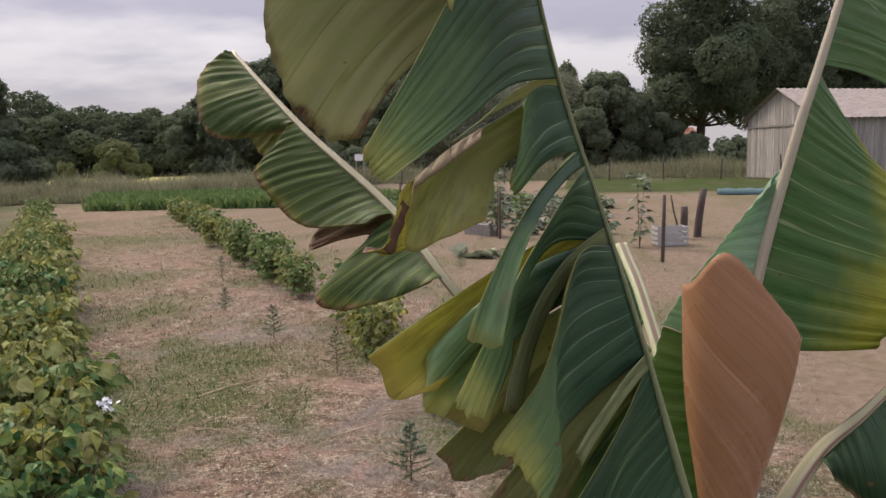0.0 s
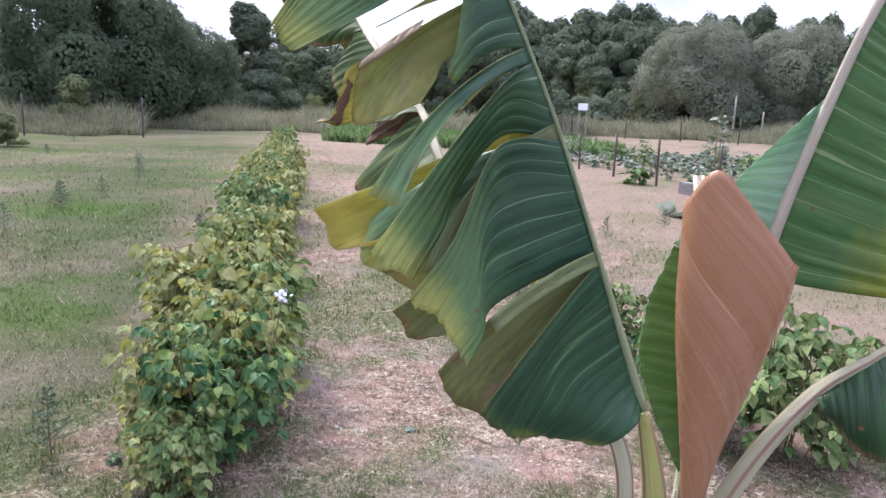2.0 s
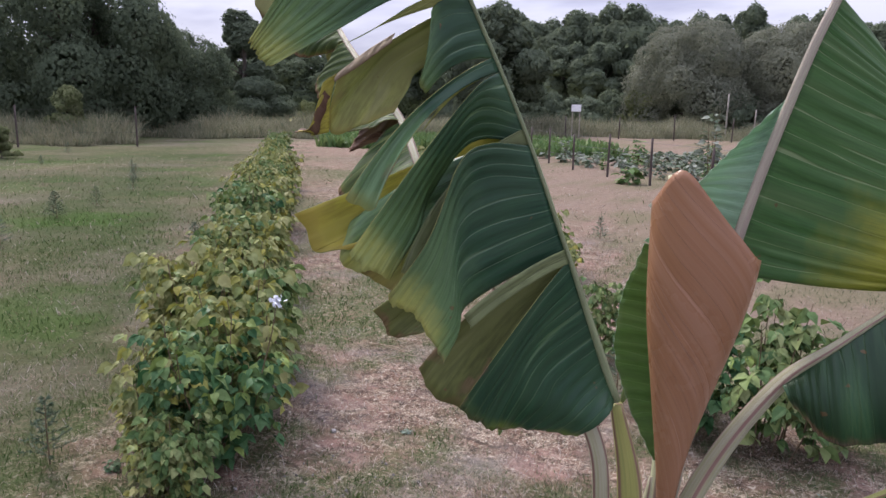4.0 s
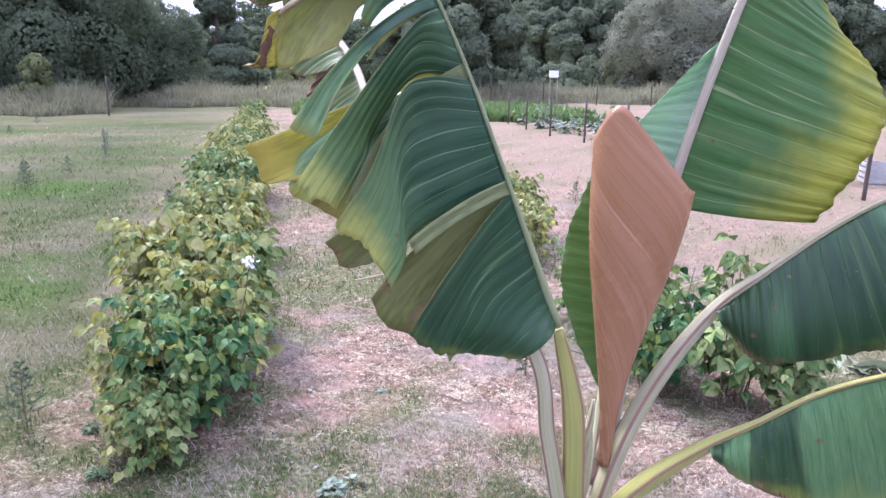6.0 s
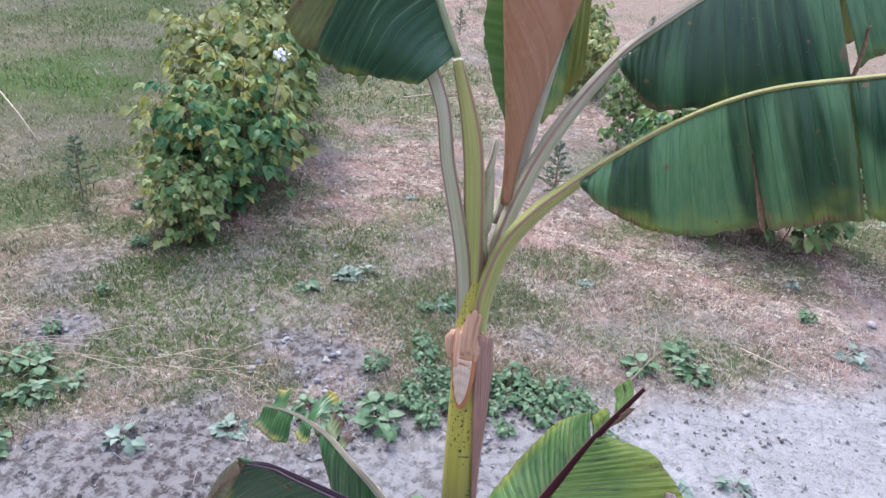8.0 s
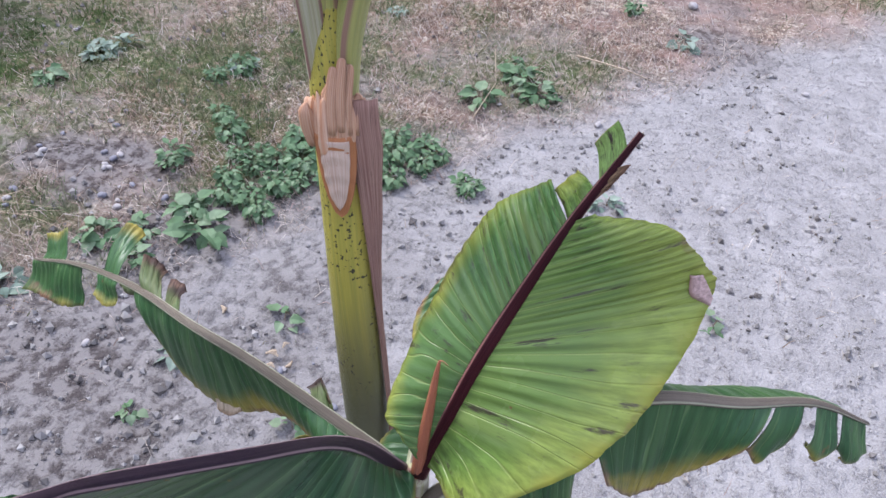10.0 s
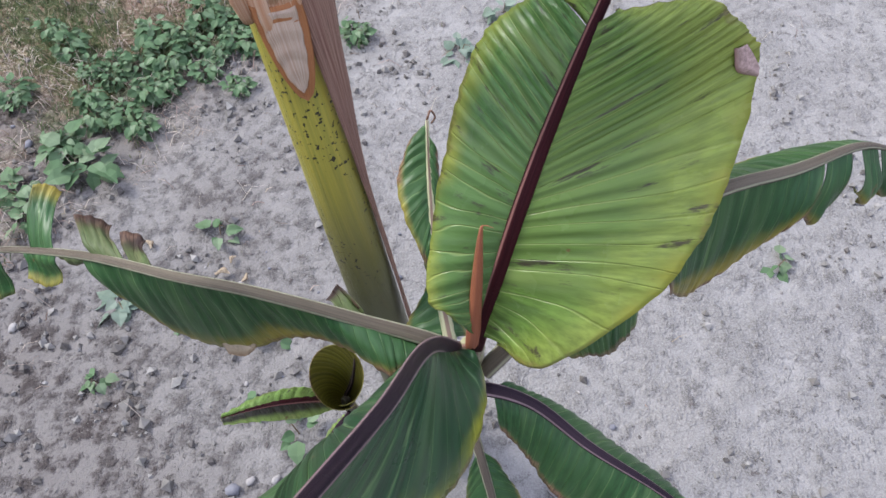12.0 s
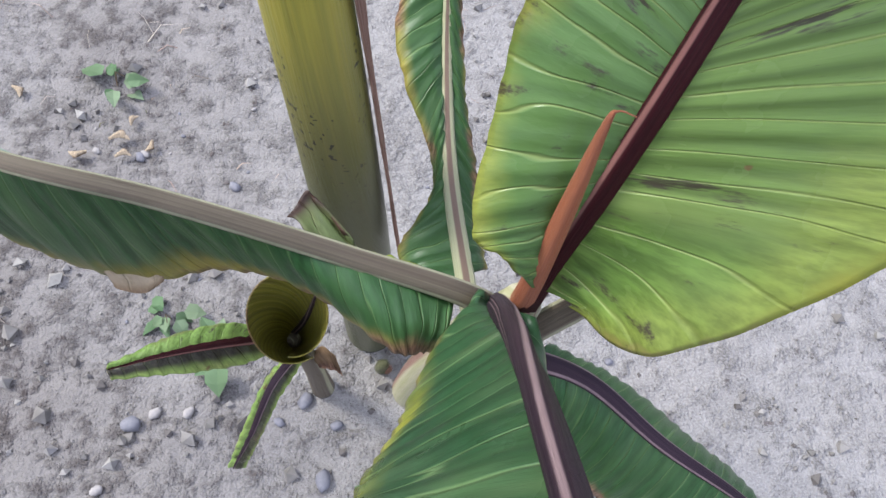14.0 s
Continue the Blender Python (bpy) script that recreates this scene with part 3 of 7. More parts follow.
def cone_leaf(name, parent, low, top, r_low, r_top, mats, label, turns=1.35, lean=(0, 0, 0), cut=0.35, seed=0, start=0.0, squash=1.0, slant=None):
    """A leaf still rolled into a funnel: a spiral sheet from low to top, its upper edge slanting."""
    low, top = Vector(low), Vector(top)
    axis = (top - low).normalized()
    sx = (Vector((1, 0, 0)) - axis * axis.x).normalized()
    sy = axis.cross(sx)
    hgt = (top - low).length
    n, k = 54, 40
    verts, uvs, tear, faces = [], [], [], []
    for j in range(k + 1):
        v = j / k
        for i in range(n + 1):
            w = i / n
            th = start + 2 * math.pi * turns * w
            reach = 1 - cut * w ** 1.5
            if slant is not None:
                reach = 1 - cut * (0.5 - 0.5 * math.cos(th - slant)) - 0.02 * w
            h = v * reach
            r = (r_low + (r_top - r_low) * (h ** 0.85)) * (0.80 + 0.22 * w)
            r *= 1 + 0.03 * noise.noise(Vector((w * 6, v * 4, seed)))
            p = low + axis * (h * hgt) + sx * (math.cos(th) * r) + sy * (math.sin(th) * r * squash) + Vector(lean) * (h * h)
            verts.append(p)
            uvs.append((h * hgt - 0.055 * th, w * 0.7))
            tear.append(min((reach - h) * hgt, 0.5))
    for j in range(k):
        for i in range(n):
            faces.append((j * (n + 1) + i, j * (n + 1) + i + 1, (j + 1) * (n + 1) + i + 1, (j + 1) * (n + 1) + i))
    me = mesh_of(name, verts, faces, list(mats))
    put_uv(me, uvs)
    me.attributes.new("tear", "FLOAT", "POINT").data.foreach_set("value", tear)
    ob = piece(name, me, parent, label)
    sol = ob.modifiers.new("thickness", "SOLIDIFY")
    sol.thickness, sol.offset = 0.0009, -1
    if len(mats) > 1:
        sol.material_offset = 1
    return ob


def eased(stops, x):
    """Value at x on a line through (x, value) stops, eased between them."""
    for (x0, v0), (x1, v1) in zip(stops, stops[1:]):
        if x <= x1:
            f = min(1.0, max(0.0, (x - x0) / (x1 - x0)))
            return v0 + (v1 - v0) * f
    return stops[-1][1]


def rolled_sheet(name, parent, mat, label):
    """A broad leaf rolled into a narrow funnel, its upper margin slanting down from a blunt apex."""
    n, k = 96, 46
    wide = ((1.10, 0.008), (1.17, 0.011), (1.24, 0.022), (1.385, 0.054), (1.47, 0.066), (1.60, 0.066))
    middle = ((1.10, 0.620), (1.17, 0.6215), (1.24, 0.623), (1.385, 0.634), (1.47, 0.6405), (1.60, 0.640))
    margin = ((-1.0, 1.530), (-0.80, 1.548), (-0.52, 1.578), (-0.28, 1.576), (0.10, 1.548), (0.45, 1.520), (0.80, 1.495), (1.0, 1.476))
    verts, uvs, tear, faces = [], [], [], []
    for j in range(k + 1):
        for i in range(n + 1):
            w = i / n
            th = math.pi * 0.96 + 2 * math.pi * 1.36 * w
            q = math.cos(th)
            soft = sum(eased(margin, q + d) for d in (-0.12, -0.06, 0.0, 0.06, 0.12)) / 5
            top = soft - 0.012 * w - (0.02 if math.sin(th) > 0 else 0.0) * abs(math.sin(th))
            z = 1.10 + (top - 1.10) * j / k
            r = sum(eased(wide, z + d) for d in (-0.03, 0.0, 0.03)) / 3 * (1.0 - 0.10 * w)
            r *= 1 + 0.018 * noise.noise(Vector((q * 3, z * 9, w * 2)))
            x = sum(eased(middle, z + d) for d in (-0.03, 0.0, 0.03)) / 3
            y = 1.150 + 0.05 * (z - 1.10)
            verts.append((x + q * r, y + math.sin(th) * r * 0.72, z))
            uvs.append((z + 0.060 * th, w * 0.7))
            tear.append(min(top - z, 0.5))
    for j in range(k):
        for i in range(n):
            faces.append((j * (n + 1) + i, j * (n + 1) + i + 1, (j + 1) * (n + 1) + i + 1, (j + 1) * (n + 1) + i))
    me = mesh_of(name, verts, faces, [mat])
    put_uv(me, uvs)
    me.attributes.new("tear", "FLOAT", "POINT").data.foreach_set("value", tear)
    ob = piece(name, me, parent, label)
    sol = ob.modifiers.new("thickness", "SOLIDIFY")
    sol.thickness, sol.offset = 0.0009, -1
    return ob


# ---------------------------------------------------------------- ground
def sand_edge(x):
    """How far back the bare sand reaches at x."""
    if x > -0.2:
        return 1.62 + 0.92 * (x + 0.15)
    return 1.58 + 0.35 * (x + 0.2) if x > -0.6 else 1.44 + 2.0 * (x + 0.6)


def clamp(v):
    return min(1.0, max(0.0, v))


def speck(x, y, f, s):
    return noise.noise(Vector((x * f, y * f, s)))


def ground_patches(x, y):
    """Shares of green growth and of bare earth in the mown ground."""
    a = speck(x, y, 0.55, 9.0) + 0.7 * speck(x, y, 1.7, 3.0) + 0.5 * speck(x, y, 5.0, 1.2)
    b = speck(x, y, 0.8, 17.0) + 0.6 * speck(x, y, 2.4, 13.0) + 0.4 * speck(x, y, 6.0, 4.2)
    lane = (x + 0.75) * 0.80 + (y - 3.2) * 0.60
    lush = clamp(0.16 + 1.8 * a - 0.35 * math.exp(-(lane / 0.45) ** 2))
    for cx, cy, r in ((0.05, 1.92, 0.24), (0.15, 2.08, 0.22), (-0.12, 2.12, 0.20), (0.33, 2.16, 0.24), (-0.25, 2.42, 0.2), (0.75, 2.75, 0.3), (-1.3, 1.75, 0.4), (-1.1, 1.2, 0.35), (-1.0, 1.5, 0.3), (-0.85, 1.8, 0.28), (-1.15, 1.05, 0.3), (-0.62, 1.62, 0.13), (-4.3, 3.3, 0.8), (-2.5, 1.9, 0.5), (-0.4, 4.6, 0.5), (-1.3, 6.2, 0.8), (-2.5, 5.9, 0.7), (-2.2, 5.0, 0.45), (-4.3, 7.8, 0.8), (-6.2, 9.7, 1.0), (-9.3, 14.5, 2.0)):
        lush = max(lush, clamp(1.35 - math.hypot(x - cx, y - cy) / r + 0.8 * a))
    return lush, clamp(1.7 * b - 0.08)


def ground_zones(x, y):
    """Shares of bare sand, green turf, bare reddish soil and dark loose soil."""
    n1 = speck(x, y, 0.9, 3.3)
    n2 = speck(x, y, 3.7, 8.1)
    n3 = speck(x, y, 11.0, 2.1)
    d = sand_edge(x) + 0.13 * n1 + 0.14 * n2 + 0.09 * n3 - y
    sand = clamp(0.5 + d * 3.2)
    row = (x + 1.85) * 0.78 + (y - 2.5) * 0.625
    turf = clamp((-row - 0.25) * 1.1 + 0.6 * n1 + 0.2 + 0.3 * n2) * clamp(0.85 + 0.7 * speck(x, y, 0.35, 1.0))
    second = (x - 0.5) * 0.81 + (y - 3.9) * 0.58
    soil = clamp(second * 0.55 - 0.3 + 0.5 * n1) if y > 3.2 else 0.0
    if y > 30 or x < -30 or x > 20:
        soil, turf = 0.0, 1.0
    if 12 < y < 50 and -0.42 * y - 1.0 + n1 < x < -0.015 * y + n1:
        soil, turf = 0.85, 0.0
    dark = 1.15 - ((x + 0.42) / 0.30) ** 2 - ((y - 1.87) / 0.22) ** 2 + 0.7 * n2 + 0.5 * n3
    for cx, cy, r in ((-1.6, 1.75, 0.3), (-1.25, 1.45, 0.2), (0.17, 2.47, 0.14), (1.35, 3.15, 0.25)):
        dark = max(dark, 0.75 - (math.hypot(x - cx, y - cy) / r) ** 2 + 0.6 * n2)
    dark = max(dark, 0.8 * clamp((-0.30 - x) * 2) * clamp((x + 0.80) * 3) * clamp((sand_edge(x) + 0.25 - y) * 3) * (0.75 + 1.0 * n2 + 0.6 * n3))
    near = clamp((sand_edge(x) + 0.20 + 0.25 * n2 + 0.2 * n3 - y) * 3.0)
    dark = max(dark, clamp((0.72 - x) * 1.5 + 0.25 * n1) * (0.85 + 0.5 * n2 + 0.35 * n3) * near)
    return sand, turf, soil, clamp(dark)


def ground_height(x, y):
    z = 0.010 * noise.noise(Vector((x * 1.7, y * 1.7, 0.4)))
    near = abs(x) < 6 and -2 < y < 9
    if near:
        z += 0.006 * noise.noise(Vector((x * 7, y * 7, 2.4))) + 0.0055 * noise.noise(Vector((x * 13, y * 13, 5.4)))
        z += 0.012 * max(0.0, noise.noise(Vector((x * 10, y * 10, 7.7))) - 0.15) * (1.0 if x < 0.2 else 0.5)
    return z


def spaced(lo, hi, fine, far, grow):
    out = list(np.arange(lo, hi, fine))
    step, v = fine, hi
    while v < far:
        out.append(v)
        step *= grow
        v += step
    step, v = fine, lo
    low = []
    while v > -far:
        step *= grow
        v -= step
        low.append(v)
    return np.array(low[::-1] + out)


def ground_material():
    m, nt, out = material("garden_ground")
    here = nt.nodes.new("ShaderNodeTexCoord").outputs["Object"]
    zone = node(nt, "ShaderNodeAttribute", p_name="zone")
    z = node(nt, "ShaderNodeSeparateColor", i0=zone.outputs["Color"])
    dark = node(nt, "ShaderNodeAttribute", p_name="loose").outputs["Fac"]
    wild = node(nt, "ShaderNodeAttribute", p_name="patches")
    p = node(nt, "ShaderNodeSeparateColor", i0=wild.outputs["Color"])
    big, mid, fine, grit = noise_of(nt, here, 1.3, 4), noise_of(nt, here, 9, 6, 0.65), noise_of(nt, here, 48, 5, 0.65), noise_of(nt, here, 320, 3)
    clod = noise_of(nt, here, 24, 5, 0.7)
    straw = noise_of(nt, stretched(nt, here, (26, 95, 10)), 1.0, 4, 0.7)
    straw2 = noise_of(nt, stretched(nt, here, (120, 34, 10)), 1.0, 4, 0.7)
    strawy = mth(nt, "MAXIMUM", straw, straw2)
    sand = mix(nt, rng(nt, mid, 0.32, 0.68), (0.246, 0.238, 0.222), (0.150, 0.143, 0.132))
    sand = mix(nt, rng(nt, noise_of(nt, here, 3.2, 3), 0.45, 0.65, 0.0, 0.5), sand, (0.185, 0.176, 0.163))
    sand = mix(nt, rng(nt, clod, 0.53, 0.62, 0.0, 0.7), sand, (0.105, 0.098, 0.09))
    sand = mix(nt, rng(nt, grit, 0.3, 0.72, 0.0, 0.6), sand, (0.31, 0.302, 0.288))
    sand = mix(nt, rng(nt, fine, 0.62, 0.70, 0.0, 0.8), sand, (0.105, 0.09, 0.082))
    sand = mix(nt, rng(nt, noise_of(nt, here, 90, 2), 0.72, 0.76, 0.0, 0.3), sand, (0.50, 0.48, 0.46))
    litter = mix(nt, rng(nt, mid, 0.35, 0.65), (0.245, 0.160, 0.122), (0.155, 0.108, 0.082))
    heaped = mth(nt, "MULTIPLY_ADD", mth(nt, "SUBTRACT", noise_of(nt, here, 5.5, 4, 0.6), 0.5), 0.45, strawy)
    litter = mix(nt, rng(nt, heaped, 0.52, 0.66, 0.0, 0.95), litter, (0.60, 0.53, 0.42))
    litter = mix(nt, rng(nt, fine, 0.55, 0.66, 0.0, 0.8), litter, (0.085, 0.068, 0.055))
    tufts = noise_of(nt, here, 17, 4, 0.7)
    litter = mix(nt, rng(nt, tufts, 0.51, 0.61, 0.0, 0.85), litter, (0.072, 0.055, 0.043))
    litter = mix(nt, rng(nt, noise_of(nt, here, 2.1, 5, 0.65), 0.50, 0.62, 0.0, 0.65), litter, (0.34, 0.215, 0.185))
    litter = mix(nt, rng(nt, noise_of(nt, here, 30, 3, 0.6), 0.60, 0.68, 0.0, 0.8), litter, (0.66, 0.60, 0.50))
    bare = mix(nt, rng(nt, mid, 0.3, 0.7), (0.30, 0.265, 0.25), (0.21, 0.18, 0.17))
    bare = mix(nt, rng(nt, clod, 0.50, 0.64, 0.0, 0.7), bare, (0.12, 0.10, 0.09))
    litter = mix(nt, mth(nt, "MULTIPLY", p.outputs[1], rng(nt, mid, 0.35, 0.6, 0.4, 1.0)), litter, bare)
    green = mix(nt, rng(nt, strawy, 0.50, 0.68), (0.090, 0.122, 0.048), (0.20, 0.19, 0.112))
    green = mix(nt, rng(nt, fine, 0.48, 0.66, 0.0, 0.75), green, (0.055, 0.068, 0.032))
    litter = mix(nt, mth(nt, "MULTIPLY", p.outputs[0], rng(nt, clod, 0.36, 0.56, 0.25, 1.0)), litter, green)
    turf = mix(nt, rng(nt, mid, 0.3, 0.65), (0.078, 0.118, 0.042), (0.125, 0.142, 0.068))
    turf = mix(nt, rng(nt, fine, 0.40, 0.7, 0.0, 0.6), turf, (0.065, 0.085, 0.035))
    turf = mix(nt, mth(nt, "MULTIPLY", p.outputs[1], 0.8), turf, (0.20, 0.17, 0.135))
    turf = mix(nt, rng(nt, big, 0.52, 0.64, 0.0, 0.5), turf, (0.19, 0.17, 0.11))
    turf = mix(nt, rng(nt, noise_of(nt, here, 0.75, 5, 0.6), 0.50, 0.62, 0.0, 0.5), turf, (0.205, 0.175, 0.14))
    turf = mix(nt, rng(nt, noise_of(nt, here, 0.5, 5, 0.6), 0.52, 0.62, 0.0, 0.8), turf, (0.085, 0.150, 0.035))
    soil = mix(nt, rng(nt, mid, 0.3, 0.7), (0.33, 0.245, 0.19), (0.22, 0.165, 0.13))
    soil = mix(nt, rng(nt, strawy, 0.60, 0.72, 0.0, 0.7), soil, (0.42, 0.36, 0.29))
    soil = mix(nt, mth(nt, "MULTIPLY", p.outputs[0], 0.55), soil, (0.16, 0.165, 0.085))
    litter = mix(nt, 1.0, litter, (0.74, 0.73, 0.69), "MULTIPLY")
    turf = mix(nt, 1.0, turf, (0.43, 0.48, 0.37), "MULTIPLY")
    soil = mix(nt, 1.0, soil, (0.67, 0.68, 0.65), "MULTIPLY")
    col = mix(nt, z.outputs[1], litter, turf)
    col = mix(nt, z.outputs[2], col, soil)
    col = mix(nt, z.outputs[0], col, sand)
    dull = mix(nt, rng(nt, clod, 0.44, 0.60), (0.150, 0.138, 0.128), (0.060, 0.051, 0.047))
    col = mix(nt, dark, col, mix(nt, rng(nt, fine, 0.55, 0.70, 0.0, 0.8), dull, (0.055, 0.045, 0.043)))
    far = node(nt, "ShaderNodeSeparateXYZ", i0=here).outputs[1]
    col = mix(nt, rng(nt, far, 48, 60), col, mix(nt, rng(nt, big, 0.3, 0.7), (0.40, 0.36, 0.17), (0.30, 0.30, 0.12)))
    lumps = mth(nt, "MAXIMUM", clod, 0.47)
    pits = mth(nt, "MAXIMUM", fine, 0.5)
    bump = mth(nt, "MULTIPLY_ADD", grit, 0.13, mth(nt, "MULTIPLY_ADD", pits, 0.35, mth(nt, "MULTIPLY_ADD", lumps, 0.8, mid)))
    finish(nt, out, col, 0.95, bump, 0.023, spec=0.05)
    return m


def build_ground():
    xs, ys = spaced(-3.2, 2.8, 0.045, 1500, 1.13), spaced(-0.5, 5.0, 0.045, 1500, 1.13)
    nx = len(xs)
    verts = [(x, y, ground_height(x, y)) for y in ys for x in xs]
    faces = [(j * nx + i, j * nx + i + 1, (j + 1) * nx + i + 1, (j + 1) * nx + i) for j in range(len(ys) - 1) for i in range(nx - 1)]
    me = mesh_of("ground", verts, faces, ground_material())
    z = [ground_zones(x, y) for y in ys for x in xs]
    me.attributes.new("zone", "FLOAT_COLOR", "POINT").data.foreach_set("color", [c for a, b, s, d in z for c in (a, b, s, 1.0)])
    me.attributes.new("loose", "FLOAT", "POINT").data.foreach_set("value", [d for a, b, s, d in z])
    w = [ground_patches(x, y) for y in ys for x in xs]
    me.attributes.new("patches", "FLOAT_COLOR", "POINT").data.foreach_set("color", [c for a, b in w for c in (a, b, 0.0, 1.0)])
    tagged(piece("ground", me), "garden ground of pale sand, dry mown grass and turf", "ground", kind="structure")


build_ground()


# ---------------------------------------------------------------- many small leaves in one mesh
class Heap:
    """Collects small pieces into one mesh."""

    def __init__(self):
        self.v, self.f = [], []

    def add(self, verts, faces):
        n = len(self.v)
        self.v.extend(verts)
        self.f.extend(tuple(n + i for i in f) for f in faces)

    def mesh(self, name, mats, flat=True):
        return mesh_of(name, self.v, self.f, mats, flat)


def turned(rnd, up=0.0):
    """A random turn; up pulls the piece's normal towards the sky."""
    return Euler((rnd.gauss(0, 1) * (1 - up) * 1.2, rnd.gauss(0, 1) * (1 - up) * 1.2, rnd.uniform(0, 6.283))).to_matrix()


LEAFLET = [(0, 0, 0), (0.40, 0.24, 0.05), (0.0, 0.32, -0.05), (-0.40, 0.24, 0.05), (0.38, 0.62, 0.03), (0, 0.68, -0.08), (-0.38, 0.62, 0.03), (0, 1.08, -0.16)]
LEAFLET_F = [(0, 1, 2), (0, 2, 3), (1, 4, 5, 2), (2, 5, 6, 3), (4, 7, 5), (5, 7, 6)]


def add_leaf(heap, p, d, size, roll, rnd, droop=0.4):
    """One leaflet at p that points along d."""
    d = Vector(d).normalized()
    side = d.cross(Vector((0, 0, 1)))
    if side.length < 1e-3:
        side = Vector((1, 0, 0))
    side.normalize()
    nor = side.cross(d)
    side, nor = side * math.cos(roll) + nor * math.sin(roll), nor * math.cos(roll) - side * math.sin(roll)
    w = rnd.uniform(0.85, 1.15)
    heap.add([p + (side * (x * w) + d * y + nor * (z - droop * 0.35 * y * y)) * size for x, y, z in LEAFLET], LEAFLET_F)


def tube(heap, pts, r0, r1, sides=5):
    n = len(pts)
    ring = []
    for i, p in enumerate(pts):
        d = (pts[min(i + 1, n - 1)] - pts[max(i - 1, 0)]).normalized()
        a = d.orthogonal().normalized()
        b = d.cross(a)
        r = r0 + (r1 - r0) * i / max(1, n - 1)
        ring += [p + (a * math.cos(2 * math.pi * k / sides) + b * math.sin(2 * math.pi * k / sides)) * r for k in range(sides)]
    heap.add(ring, [(i * sides + k, i * sides + (k + 1) % sides, (i + 1) * sides + (k + 1) % sides, (i + 1) * sides + k) for i in range(n - 1) for k in range(sides)] + [tuple(range((n - 1) * sides, n * sides))])


RASP_A = island_material("raspberry_leaves_green", [(0.074, 0.142, 0.053), (0.109, 0.185, 0.063), (0.145, 0.215, 0.071), (0.185, 0.249, 0.088), (0.263, 0.292, 0.120), (0.136, 0.194, 0.074)], 0.55, 0.16)
RASP_B = island_material("raspberry_leaves_yellowing", [(0.108, 0.176, 0.061), (0.198, 0.242, 0.087), (0.278, 0.299, 0.116), (0.350, 0.343, 0.144), (0.180, 0.229, 0.080), (0.368, 0.352, 0.080), (0.234, 0.264, 0.108)], 0.55, 0.18)
RASP_C = island_material("raspberry_leaves_dark", [(0.033, 0.095, 0.037), (0.051, 0.122, 0.044), (0.083, 0.162, 0.063), (0.138, 0.207, 0.066), (0.202, 0.270, 0.066)], 0.48, 0.14)
CANE = plain_material("raspberry_canes", (0.16, 0.11, 0.06), (0.10, 0.075, 0.04), 30, 0.7, 0.001)
BARK = plain_material("tree_bark", (0.10, 0.08, 0.06), (0.055, 0.045, 0.035), 3, 0.9, 0.03, (1, 1, 0.3))


def raspberry(kind, seed, high=0.85, wide=0.40, leaves=250, leaf=0.082, mat=None, group="raspberry rows", label="leafy raspberry bush with green and yellowing leaves"):
    rnd = random.Random(seed)
    bush = thing("raspberry_bush", label, "bush", group)
    canes, crown = Heap(), Heap()
    for c in range(9):
        a = rnd.uniform(0, 6.283)
        foot = Vector((math.cos(a), math.sin(a), 0)) * rnd.uniform(0.02, wide * 0.45)
        tip = foot * 1.0 + Vector((math.cos(a), math.sin(a), 0)) * rnd.uniform(0.05, wide * 0.5)
        tip.z = high * rnd.uniform(0.7, 1.0)
        pts = [foot + (tip - foot) * (i / 5) + Vector((0, 0, -0.02 * (i == 0))) + Vector((rnd.gauss(0, 0.01), rnd.gauss(0, 0.01), 0)) for i in range(6)]
        tube(canes, pts, 0.005, 0.0025, 4)
        for k in range(leaves // 9):
            f = rnd.uniform(0.12, 1.0) ** 0.8
            p = pts[0].lerp(pts[-1], f)
            out = rnd.uniform(0, 6.283)
            d = Vector((math.cos(out), math.sin(out), rnd.uniform(-0.15, 0.5)))
            q = p + d * rnd.uniform(0.03, 0.20 * (1.3 - 0.6 * f))
            size = leaf * rnd.uniform(0.6, 1.25)
            h = Vector((d.x, d.y, rnd.uniform(-0.7, 0.05)))
            add_leaf(crown, q, h, size, rnd.gauss(0, 0.7), rnd, 1.0)
            turn = Matrix.Rotation(1.1, 3, "Z")
            add_leaf(crown, q, turn @ h, size * 0.8, rnd.gauss(0, 0.4), rnd, 0.8)
            add_leaf(crown, q, turn.inverted() @ h, size * 0.8, rnd.gauss(0, 0.4), rnd, 0.8)
    piece("cane", canes.mesh("cane", CANE), bush)
    piece("foliage", crown.mesh("foliage", mat or RASP_A), bush)
    return bush


